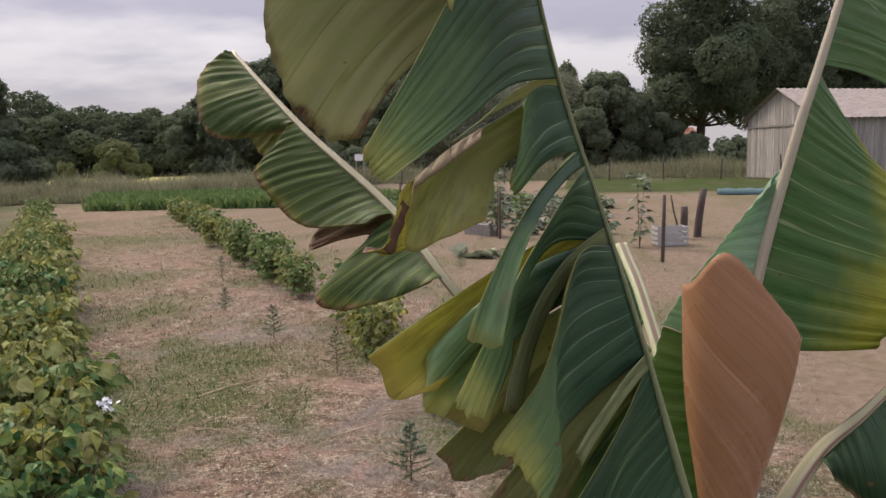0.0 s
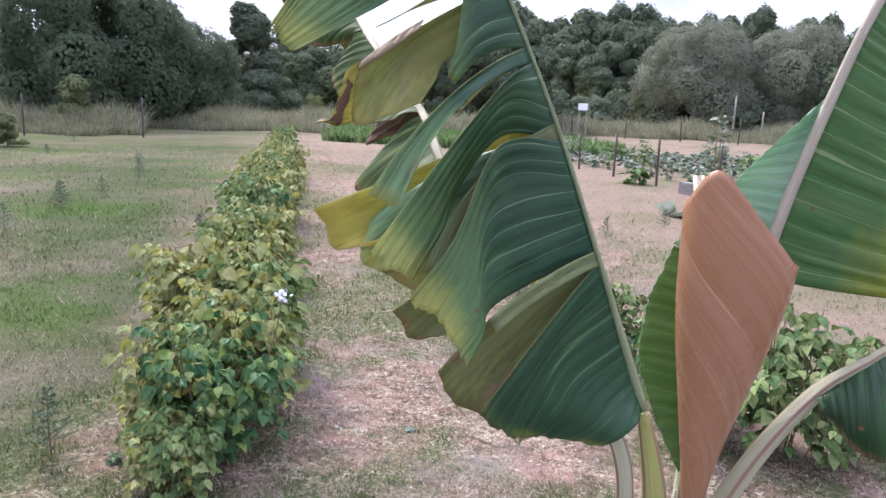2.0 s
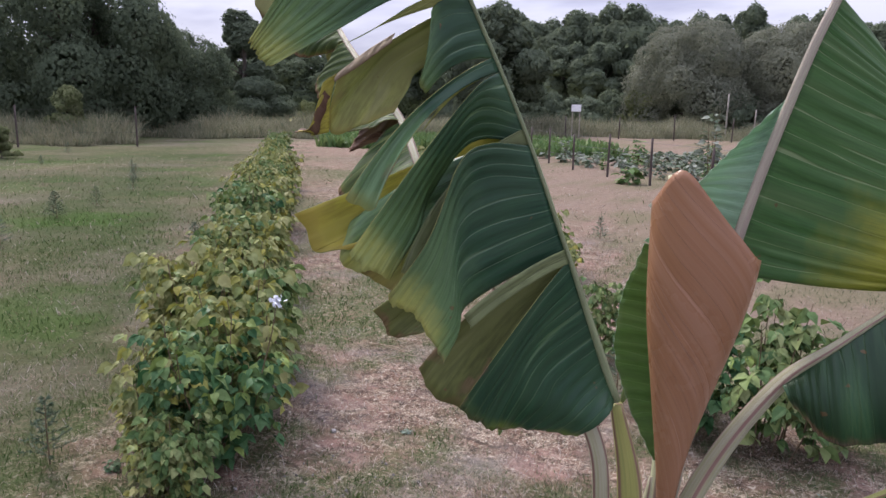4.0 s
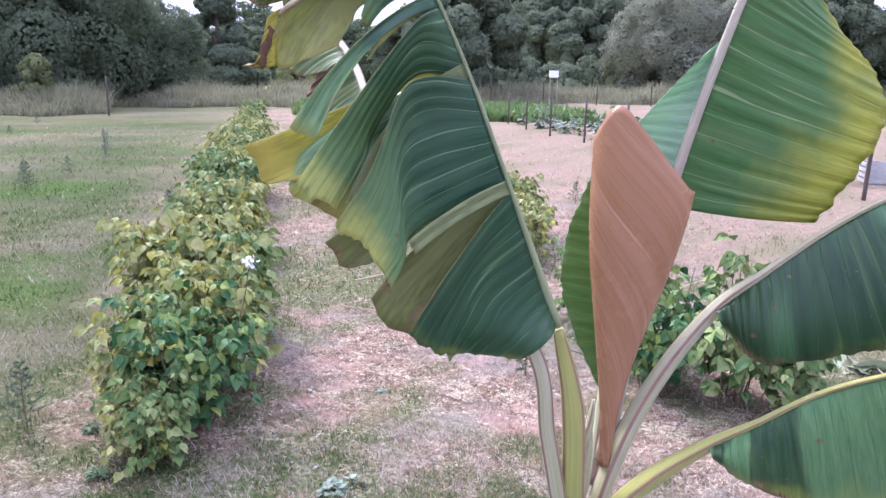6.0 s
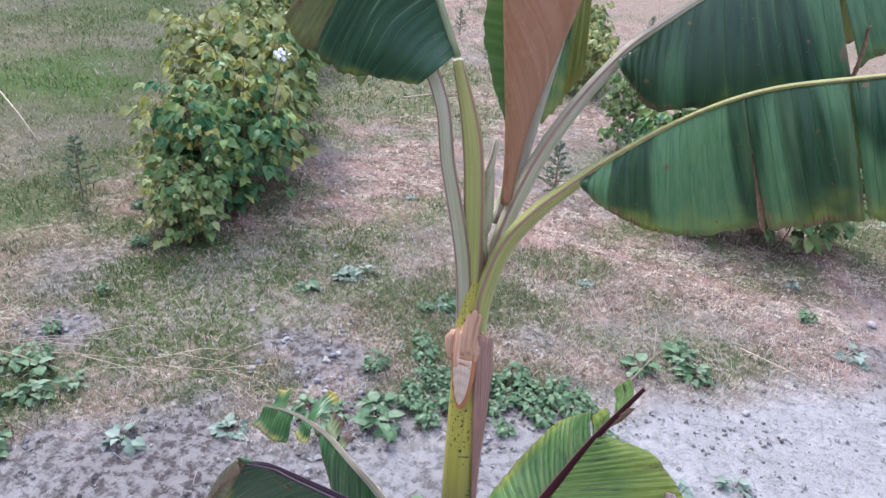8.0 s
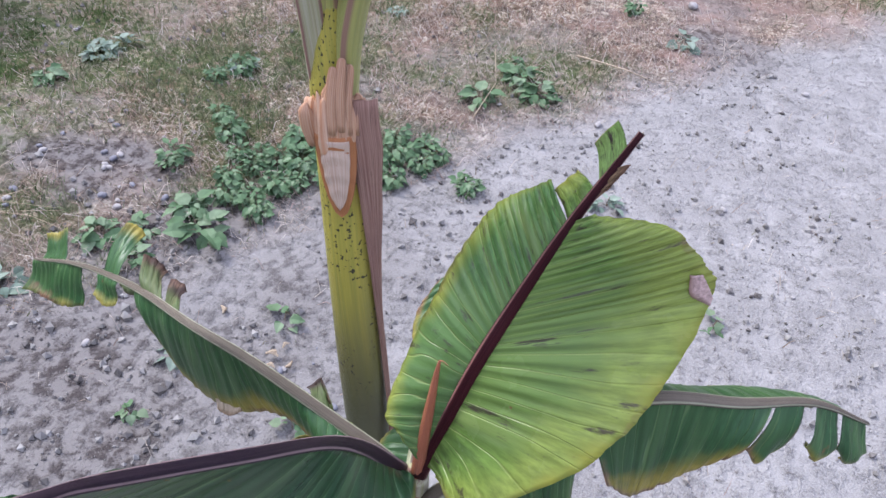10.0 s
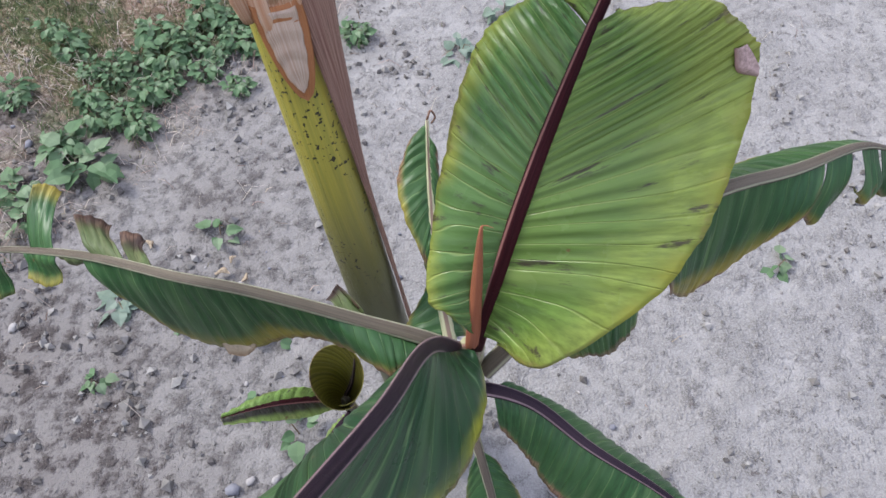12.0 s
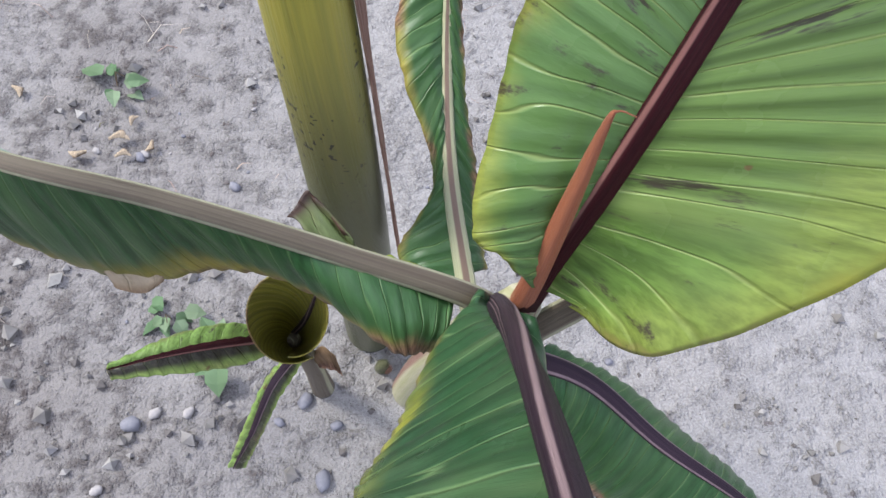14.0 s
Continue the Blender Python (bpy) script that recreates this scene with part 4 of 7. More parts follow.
def raspberry_rows():
    rnd = random.Random(4)
    kinds = [raspberry("a", 11, mat=RASP_A), raspberry("b", 12, mat=RASP_B), raspberry("c", 13, mat=RASP_B, high=0.8), raspberry("d", 14, mat=RASP_A, high=0.9), raspberry("e", 15, mat=RASP_C, high=0.82, leaf=0.075, leaves=300, label="dark green leafy raspberry bush")]
    used = set()

    def place(k, x, y, turn, size):
        m = pose(x, y, 0, 0, 0, turn) @ Matrix.Diagonal((size, size, size, 1))
        if k not in used:
            used.add(k)
            kinds[k].matrix_basis = m
        else:
            copy_thing(kinds[k], m) if kinds[k].scale.x == 1 else copy_at(kinds[k], m)

    def copy_at(ob, m):
        ob2 = copy_thing(ob, m)
        ob2.matrix_basis = m
        return ob2

    place(4, -1.55, 2.58, 20, 0.82)
    place(1, -1.76, 2.50, 80, 0.62)
    place(0, -1.46, 2.27, 140, 0.50)
    place(2, -1.54, 2.20, 200, 0.44)
    place(3, -1.90, 2.85, 250, 0.62)
    n = 46
    for i in range(n):
        d = 0.30 + i * 0.50
        for side in (-0.17, 0.07):
            if i > 26 and side > 0:
                continue
            x = -1.72 - 0.625 * d + 0.78 * side + rnd.gauss(0, 0.06)
            y = 2.62 + 0.78 * d + 0.625 * side + rnd.gauss(0, 0.06)
            k = rnd.choice((0, 1, 1, 2, 2, 3)) if i != 9 else 4
            place(k, x, y, rnd.uniform(0, 360), rnd.uniform(0.70, 0.95))
    for x, y, s in ((0.30, 3.98, 0.80), (0.62, 3.98, 0.85), (0.05, 4.35, 0.7), (0.85, 4.15, 0.7), (-0.35, 4.9, 0.6)):
        place(rnd.choice((3, 3, 0, 4)), x, y, rnd.uniform(0, 360), s)
    for i in range(36):
        d = 1.9 + i * 0.52
        x, y = -0.05 - 0.585 * d + rnd.gauss(0, 0.08), 4.75 + 0.81 * d + rnd.gauss(0, 0.08)
        if 3 < i < 6:
            continue
        place(rnd.choice((0, 1, 2, 3)), x, y, rnd.uniform(0, 360), rnd.uniform(0.6, 0.85))


raspberry_rows()


# ---------------------------------------------------------------- trees
# leaf colours lifted and greyed to take in the haze of distance
TREE_MATS = [
    island_material("tree_leaves_dark", [(0.094, 0.124, 0.078), (0.108, 0.140, 0.088), (0.122, 0.156, 0.096), (0.136, 0.170, 0.104)], 0.85, 0.48, 0.5),
    island_material("tree_leaves_mid", [(0.132, 0.166, 0.112), (0.148, 0.184, 0.122), (0.164, 0.202, 0.132), (0.182, 0.220, 0.142)], 0.85, 0.48, 0.5),
    island_material("tree_leaves_willow", [(0.196, 0.212, 0.156), (0.214, 0.230, 0.168), (0.232, 0.248, 0.182), (0.252, 0.266, 0.196)], 0.9, 0.48, 0.5),
    island_material("tree_leaves_light", [(0.150, 0.180, 0.082), (0.176, 0.206, 0.094), (0.204, 0.236, 0.112), (0.236, 0.258, 0.132)], 0.8, 0.45, 0.5),
]


def leaf_shell(centres, count, leaf, high, seed):
    """Leaf clumps over the outside of overlapping lobes; they face outwards, so each lobe is lit above and dark below."""
    rs = np.random.RandomState(seed)
    c = np.array([tuple(q) for q, r in centres])
    size = np.array([r for q, r in centres])
    n = count * 3
    i = rs.choice(len(size), n, p=size ** 2 / (size ** 2).sum())
    d = rs.normal(size=(n, 3))
    d /= np.linalg.norm(d, axis=1)[:, None]
    ph = rs.rand(len(size), 3)[i] * 6.283
    lump = np.sin(3.1 * d[:, 0] + ph[:, 0]) * np.sin(3.3 * d[:, 1] + ph[:, 1]) + 0.6 * np.sin(7.0 * d[:, 2] + ph[:, 2]) * np.sin(6.0 * d[:, 0] + ph[:, 1])
    stray = np.where(rs.rand(n) < 0.10, 0.26 * rs.rand(n), 0.0)
    r = size[i] * (0.84 + 0.20 * rs.rand(n) + stray) * (1 + 0.16 * lump)
    p = c[i] + d * r[:, None] * np.array((1.0, 1.0, 0.85))
    keep = p[:, 2] > 0.15
    for k in range(len(size)):
        gap = (p - c[k]) / np.array((1.0, 1.0, 0.85))
        keep &= ((gap ** 2).sum(axis=1) > (0.74 * size[k]) ** 2) | (i == k)
    p, d = p[keep][:count], d[keep][:count]
    n = len(p)
    out = p - np.array((0.0, 0.0, high * 0.45))
    out /= np.linalg.norm(out, axis=1)[:, None]
    out = d * 0.9 + out * 0.4 + rs.normal(size=(n, 3)) * 0.42
    out /= np.linalg.norm(out, axis=1)[:, None]
    a = np.cross(out, rs.normal(size=(n, 3)))
    a /= np.linalg.norm(a, axis=1)[:, None]
    b = np.cross(out, a)
    k = leaf * (0.5 + 0.7 * rs.rand(n))[:, None]
    corners = [p + (a * x + b * y + out * z) * k for x, y, z in ((-0.55, -0.35, 0.0), (0.6, -0.15, 0.08), (-0.05, 0.65, -0.08))]
    return np.stack(corners, axis=1).reshape(-1, 3).tolist(), np.arange(n * 3).reshape(-1, 3).tolist()


def tree(seed, high, wide, mat, label, leaf=0.30, count=7000, bare=0.25, lobes=22, name="tree", shape="round", group="trees round the field"):
    """Trunk and limbs with a crown of many small leaf clumps gathered in uneven lobes."""
    rnd = random.Random(seed)
    t = thing(name, label, "tree" if name == "tree" else "bush", group)
    wood = Heap()
    top = Vector((rnd.gauss(0, 0.2), rnd.gauss(0, 0.2), high * 0.8))
    trunk = [Vector((0, 0, -0.1)).lerp(top, i / 7) + Vector((rnd.gauss(0, 0.06), rnd.gauss(0, 0.06), 0)) * (i > 0) for i in range(8)]
    tube(wood, trunk, high * 0.026, high * 0.006, 8)
    centres = []
    for i in range(lobes):
        a = i * 2.399 + rnd.gauss(0, 0.3)
        f = (i + 0.5) / lobes
        z = high * (bare + (0.93 - bare) * f)
        if shape == "round":
            reach = math.sin(math.pi * (0.16 + 0.78 * f)) ** 0.8
        elif shape == "cone":
            reach = (1.05 - f) ** 0.85
        else:
            reach = 1.0 - 0.55 * f ** 2
        r = wide / 2 * reach * rnd.uniform(0.50, 1.06)
        c = Vector((math.cos(a) * r, math.sin(a) * r, z + rnd.gauss(0, high * 0.03)))
        size = wide * rnd.uniform(0.11, 0.22) * (0.7 + 0.3 * reach)
        centres.append((c, size))
        start = trunk[min(7, int(2 + 5 * f * 0.8))]
        tube(wood, [start.lerp(c, k / 4) + Vector((0, 0, 0.10 * wide * math.sin(k / 4 * 3.14) * -0.2)) for k in range(5)], high * 0.008, high * 0.002, 5)
    crown = leaf_shell(centres, count, leaf, high, seed)
    piece("trunk", wood.mesh("trunk", BARK, False), t)
    piece("crown", mesh_of("crown", *crown, mat, True), t)
    return t


def polar(az, dist):
    a = radians(az)
    return 0.6 + math.sin(a) * dist, 0.3 + math.cos(a) * dist


def plant_trees():
    kinds = {}

    def put(key, az, dist, sx=1.0, sz=None, turn=0.0, **how):
        x, y = polar(az, dist)
        m = pose(x, y, 0, 0, 0, turn) @ Matrix.Diagonal((sx, sx, sz or sx, 1))
        if key not in kinds:
            kinds[key] = tree(**how)
            kinds[key].matrix_basis = m
        else:
            ob = copy_thing(kinds[key], m)
            ob.matrix_basis = m

    dark, mid, willow, light = TREE_MATS
    # broad dark tree and its neighbours at the edge of the turf
    put("broad", -53.2, 41, 0.88, 0.97, seed=1, high=8.6, wide=9.5, mat=dark, label="broad dark-leaved tree at the field edge", leaf=0.18, count=80000, bare=0.04, lobes=60)
    put("broad", -47.6, 45, 0.70, 0.66, 130)
    put("broad", -64.5, 52, 0.85, 0.7, 70)
    put("broad", -72, 46, 0.9, 0.75, 220)
    put("slim", -42.6, 52, 1.3, 1.0, seed=2, high=7.8, wide=4.6, mat=mid, label="slim conical alder standing apart", leaf=0.17, count=34000, bare=0.04, lobes=26, shape="cone")
    put("slim", -61.0, 60, 1.1, 1.1, 90)
    # far wood behind the meadow
    put("wood", -40.0, 118, seed=3, high=12.0, wide=11.0, mat=dark, label="tree in the far dark wood", leaf=0.44, count=13000, bare=0.02, lobes=26, group="far wood")
    rnd = random.Random(8)
    for i in range(26):
        az = -58 + i * 1.55
        put("wood", az + rnd.gauss(0, 0.3), 112 + rnd.uniform(-8, 16), rnd.uniform(0.8, 1.05), rnd.uniform(0.65, 0.9), rnd.uniform(0, 360))
    put("light", -34.5, 82, seed=4, high=4.2, wide=4.6, mat=light, label="light green young willow before the wood", leaf=0.20, count=10000, bare=0.02, lobes=16, name="shrub", shape="bush")
    put("light", -37.8, 80, 0.45, 0.5, 40)
    put("mid", -24.0, 50, seed=5, high=8.2, wide=6.0, mat=mid, label="green tree beyond the tall grass", leaf=0.23, count=38000, bare=0.08, lobes=28)
    put("mid", -27.8, 62, 0.9, 0.85, 200)
    # woodland across the middle
    for i, (az, d, s, h) in enumerate(((-24.0, 84, 1.2, 1.4), (-20.5, 80, 1.25, 1.3), (-17.5, 78, 1.3, 1.38), (-14.0, 76, 1.35, 1.42), (-11.0, 84, 1.3, 1.35), (-22.2, 96, 1.3, 1.6), (-18.5, 74, 1.0, 0.95), (-15.5, 72, 1.0, 0.95), (-12.0, 70, 0.9, 0.85), (-8.0, 90, 1.2, 1.5), (-5.4, 88, 1.1, 1.55), (-2.0, 92, 1.2, 1.5), (2.0, 95, 1.3, 1.4))):
        put("mid", az, d, s, h, i * 67.0)
    # wide grey-green willow thicket
    put("willow", -9.0, 62, seed=6, high=8.0, wide=10.5, mat=willow, label="wide grey-green willow thicket", leaf=0.15, count=84000, bare=0.0, lobes=48, name="thicket", shape="bush", group="willow thickets")
    put("willow", -3.2, 64, 1.0, 1.02, 120)
    put("mid", 2.0, 60, 0.95, 0.95, 240)
    put("mid", 4.9, 62, 0.72, 0.72, 60)
    put("light", -12.6, 60, 0.62, 0.75, 10)
    # big tree by the barn
    put("oak", 8.6, 66, seed=7, high=17.0, wide=10.5, mat=dark, label="tall dark-leaved tree with a bare trunk by the barn", leaf=0.22, count=70000, bare=0.26, lobes=48)
    put("oak", 14.5, 74, 1.0, 0.98, 150)
    put("oak", 20.5, 78, 1.0, 0.95, 60)
    put("wood", 26, 95, 1.2, 1.2, 30)
    for i in range(34):
        az = -72 + i * 2.85 + rnd.gauss(0, 0.4)
        if -44 < az < -27:
            continue
        put("under", az, (46 if az < -44 else 60) + rnd.uniform(-2, 4), rnd.uniform(0.8, 1.2), rnd.uniform(0.8, 1.3), rnd.uniform(0, 360), seed=19, high=2.6, wide=4.4, mat=mid, label="green undergrowth at the foot of the trees", leaf=0.22, count=7000, bare=0.0, lobes=16, name="shrub", shape="bush", group="undergrowth")
    # shrubs along the near edge
    put("shrub", -54.3, 33, seed=9, high=2.3, wide=2.2, mat=light, label="pale green shrub at the field edge", leaf=0.10, count=8000, bare=0.02, lobes=16, name="shrub", shape="cone", group="field-edge shrubs")
    put("shrub", -58.5, 24, 0.42, 0.42, 90)
    put("shrub", -66, 30, 0.9, 0.8, 180)
    put("shrub", -62.5, 31, 0.8, 0.7, 250)


plant_trees()


# ---------------------------------------------------------------- the tall banana plant
FRONT = (0, -1, 0.3)
UPPER, UNDER = [LEAF_DARK, LEAF_UNDER], [LEAF_UNDER, LEAF_DARK]


def tall_banana():
    plant = thing("banana_plant", "tall banana plant with torn, draping leaves in bare sandy soil", "banana plant", at=(0, 0, 0))
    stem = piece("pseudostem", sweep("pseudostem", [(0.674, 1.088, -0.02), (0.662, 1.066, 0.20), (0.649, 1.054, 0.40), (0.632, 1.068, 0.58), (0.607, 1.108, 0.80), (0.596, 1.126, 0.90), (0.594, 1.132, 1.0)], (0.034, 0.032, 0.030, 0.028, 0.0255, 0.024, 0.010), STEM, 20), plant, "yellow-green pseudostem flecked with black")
    # the leaf that was cut away: a torn tan collar, upright shreds, and a pointed scar below them
    def round_stem(z, th, r):
        f = z / 0.96
        return (0.700 - 0.108 * f + math.cos(th) * r, 0.962 + 0.168 * f + math.sin(th) * r, z)

    def stem_patch(name, mat, cols, rows, place):
        """A skin of cols x rows on the stem; place(w, v) gives height, angle and radius."""
        verts, uvs = [], []
        for j in range(rows + 1):
            for i in range(cols + 1):
                z, th, r = place(i / cols * 2 - 1, j / rows)
                verts.append(round_stem(z, th, r))
                uvs.append((z * 2, i / cols))
        faces = [(j * (cols + 1) + i, j * (cols + 1) + i + 1, (j + 1) * (cols + 1) + i + 1, (j + 1) * (cols + 1) + i) for j in range(rows) for i in range(cols)]
        me = mesh_of(name, verts, faces, mat)
        put_uv(me, uvs)
        return me

    def collar_skin(w, v):
        lowest = 0.838 + 0.030 * abs(w + 0.1) + 0.008 * noise.noise(Vector((w * 7, 1.1, 3.0)))
        highest = 0.892 + 0.012 * math.cos(2.2 * w) + 0.010 * noise.noise(Vector((w * 12, 0.3, 2.0)))
        z = lowest + (highest - lowest) * v
        r = 0.0275 + 0.0045 * math.sin(math.pi * (0.15 + 0.75 * v)) + 0.004 * noise.noise(Vector((w * 5, z * 22, 0.2))) + 0.0022 * noise.noise(Vector((w * 24, z * 9, 8.2)))
        return z, -math.pi / 2 + 0.30 + w * 1.6, r

    collar = piece("cut_sheath", stem_patch("cut_sheath", CUT, 56, 20, collar_skin), plant, "torn tan stump of a cut leaf sheath")
    collar.modifiers.new("thickness", "SOLIDIFY").thickness = 0.003
    piece("scar_edge", stem_patch("scar_edge", CUT_RIM, 18, 18, lambda w, v: (0.776 + 0.088 * v, -math.pi / 2 + 0.20 + w * 0.74 * math.sin(math.pi / 2 * min(1.0, v * 1.05)) ** 0.55, 0.0296 + 0.0012 * v)), collar, "rust-brown border of the cut").modifiers.new("thickness", "SOLIDIFY").thickness = 0.002
    piece("scar", stem_patch("scar", CUT_CORE, 14, 18, lambda w, v: (0.786 + 0.074 * v, -math.pi / 2 + 0.17 + w * 0.50 * math.sin(math.pi / 2 * min(1.0, v * 1.05)) ** 0.55, 0.0312 + 0.0008 * math.sin(v * 26 + 2.5 * w * w))), collar, "pale fibrous core of the cut").modifiers.new("thickness", "SOLIDIFY").thickness = 0.002
    for dx, z0, z1, wide in ((-0.010, 0.868, 0.912, 0.0065), (-0.003, 0.866, 0.934, 0.0060), (0.005, 0.870, 0.943, 0.0060), (0.011, 0.866, 0.936, 0.0060), (0.017, 0.864, 0.905, 0.0055), (0.001, 0.858, 0.900, 0.0070)):
        x, y = 0.609 + dx, 1.085 + 0.35 * abs(dx) + 0.2 * dx
        piece("shred", sweep("shred", [(x, y, z0), (x - 0.001, y + 0.004, z0 * 0.5 + z1 * 0.5), (x + 0.001, y + 0.010, z1 - 0.006), (x + 0.0015, y + 0.011, z1)], (wide, wide, wide * 0.8, wide * 0.35), CUT, 8, step=0.006, flat=0.35, up=(0, -1, 0)), collar)
    piece("shred", sweep("shred", [(0.584, 1.092, 0.846), (0.581, 1.089, 0.868), (0.580, 1.088, 0.886), (0.581, 1.089, 0.895)], (0.006, 0.0075, 0.0070, 0.002), CUT, 10, step=0.005, flat=0.7, up=(0, -1, 0)), collar)
    def peel_skin(w, v):
        """A strip of dry sheath standing off the stem's side above and closing on it below."""
        z, out = 0.40 + 0.50 * v, 0.5 + 0.5 * w
        inner = -0.10 - 0.75 * clamp((v - 0.25) / 0.7) ** 1.3
        r = 0.0312 - 0.0068 * v + 0.001 + out * (0.002 + 0.021 * clamp((v - 0.45) / 0.45) ** 1.5)
        r += 0.0016 * noise.noise(Vector((w * 2.5, z * 16, 4.0))) * (0.3 + v)
        return z, inner + out * (0.34 + 0.30 * v), r

    piece("dry_sheath", stem_patch("dry_sheath", PEEL, 12, 50, peel_skin), plant, "dried brown sheath edge peeling off the stem").modifiers.new("thickness", "SOLIDIFY").thickness = 0.0016
    piece("sheath", sweep("sheath", [(0.597, 1.124, 0.88), (0.588, 1.135, 0.99), (0.590, 1.140, 1.06), (0.600, 1.128, 1.14), (0.606, 1.13, 1.20)], (0.018, 0.019, 0.016, 0.010, 0.003), PETIOLE_GREY, 12, flat=0.7), plant, "greyish leaf sheath with pinkish edges")

    # big front leaf, its near half torn into draping strips
    rib = [(0.572, 1.066, 1.315), (0.523, 1.012, 1.49), (0.484, 0.975, 1.617), (0.444, 0.920, 1.741), (0.420, 0.840, 1.845), (0.405, 0.780, 1.915), (0.370, 0.700, 1.960), (0.310, 0.620, 1.970)]
    stalk = piece("leaf", sweep("leaf", [(0.588, 1.128, 0.93), (0.589, 1.118, 1.06), (0.588, 1.095, 1.20), (0.572, 1.068, 1.31)], (0.017, 0.016, 0.0145, 0.007), PETIOLE, 12, groove=0.5, up=(0.3, -1, 0.2)), plant, "arching leaf torn into drooping strips with yellow tips")

    piece("midrib", sweep("midrib", rib, (0.0055, 0.0028, 0.0022, 0.002, 0.0018, 0.0018, 0.0016, 0.0012), RIB_EDGE, 8), stalk, "thin pale midrib edge")

    def drape(veins, mats, seed, **more):
        return blade("blade", stalk, rib, 0, 0, None, mats, FRONT, veins=veins, seed=seed, steps=28, **more)

    def s(s0, s1, ends, up=True, bulge=(0, -0.02, 0.02), bulge2=None, seed=0, mats=None, **more):
        return blade("blade", stalk, rib, s0, s1, ends, mats or (UPPER if up else UNDER), FRONT, bulge, bulge2, seed=seed, **more)

    deep, olive = [LEAF_DEEP, LEAF_UNDER], [LEAF_OLIVE, LEAF_DARK]
    drape([(0.02, (0.572, 1.038, 1.31), (0.559, 1.026, 1.295), (0.538, 1.03, 1.279)), (0.3, (0.529, 1.021, 1.34), (0.515, 1.008, 1.312), (0.489, 1.01, 1.28)), (0.62, (0.5, 1.001, 1.385), (0.476, 0.985, 1.337), (0.453, 0.985, 1.288)), (0.96, (0.5, 0.982, 1.441), (0.466, 0.966, 1.385), (0.422, 0.965, 1.313))], deep, 1, crumple=0.004, fold=0.004)
    s(0.86, 1.03, [(0.424, 0.982, 1.300), (0.381, 0.980, 1.314), (0.362, 0.978, 1.340)], False, (-0.01, 0.0, 0.025), None, 2, mats=olive)
    drape([(1.02, (0.47, 0.966, 1.461), (0.442, 0.933, 1.437), (0.442, 0.918, 1.411), (0.428, 0.915, 1.378)), (1.3, (0.464, 0.956, 1.512), (0.439, 0.923, 1.489), (0.441, 0.908, 1.439), (0.42, 0.905, 1.404)), (1.6, (0.46, 0.944, 1.57), (0.444, 0.91, 1.549), (0.431, 0.894, 1.483), (0.403, 0.89, 1.432)), (1.88, (0.465, 0.929, 1.605), (0.452, 0.891, 1.588), (0.431, 0.87, 1.515), (0.39, 0.862, 1.455))], UPPER, 3, crumple=0.004)
    s(0.93, 1.03, [(0.459, 0.908, 1.424), (0.456, 0.902, 1.440)], False, (-0.002, -0.008, 0.010), None, 4, mats=[LEAF_FLAP, LEAF_DARK])
    s(1.90, 2.02, [(0.414, 0.890, 1.470), (0.400, 0.876, 1.482)], True, (-0.03, 0.004, 0.03), None, 24, mats=[LEAF_FLAP, LEAF_DARK])
    drape([(1.9, (0.436, 0.953, 1.604), (0.404, 0.927, 1.55), (0.406, 0.901, 1.518), (0.389, 0.875, 1.472)), (2.12, (0.448, 0.939, 1.637), (0.418, 0.909, 1.586), (0.397, 0.88, 1.532), (0.379, 0.85, 1.487)), (2.45, (0.453, 0.921, 1.657), (0.419, 0.891, 1.602), (0.395, 0.862, 1.553), (0.369, 0.832, 1.501))], UPPER, 5, crumple=0.004)
    s(2.45, 2.56, [(0.404, 0.822, 1.548), (0.380, 0.812, 1.556)], True, (-0.02, -0.014, 0.038), (-0.008, -0.01, 0.03), 6, fold=0.006, waves=0.7)
    s(2.54, 2.97, [(0.418, 0.898, 1.650), (0.414, 0.890, 1.664), (0.416, 0.895, 1.715)], True, (-0.012, -0.016, 0.02), None, 7, curl=-0.012)
    s(2.46, 2.56, [(0.416, 0.886, 1.618), (0.428, 0.893, 1.640)], False, (-0.006, 0.006, 0.012), None, 17)
    drape([(2.72, (0.395, 0.919, 1.675), (0.391, 0.902, 1.653), (0.386, 0.885, 1.632)), (2.85, (0.38, 0.91, 1.68), (0.365, 0.893, 1.651), (0.354, 0.875, 1.62)), (2.93, (0.37, 0.903, 1.691), (0.345, 0.883, 1.656), (0.327, 0.862, 1.613)), (2.99, (0.389, 0.901, 1.711), (0.363, 0.882, 1.69), (0.335, 0.862, 1.668))], UNDER, 8, crumple=0.006)
    blade("blade", stalk, [(0.335, 0.862, 1.668), (0.330, 0.858, 1.640), (0.327, 0.860, 1.613)], 0, 2, [(0.322, 0.850, 1.650), (0.310, 0.848, 1.612), (0.298, 0.860, 1.604)], [LEAF_OCHRE, LEAF_DRY], FRONT, (0, -0.012, 0), seed=9, crumple=0.010, curl=-0.008)
    blade("blade", stalk, [(0.385, 0.885, 1.706), (0.360, 0.876, 1.690), (0.335, 0.862, 1.668)], 0, 2, [(0.384, 0.882, 1.697), (0.359, 0.872, 1.678), (0.335, 0.858, 1.660)], [LEAF_SCRAP, LEAF_SCRAP], FRONT, (0, -0.002, 0), seed=22, crumple=0.004)
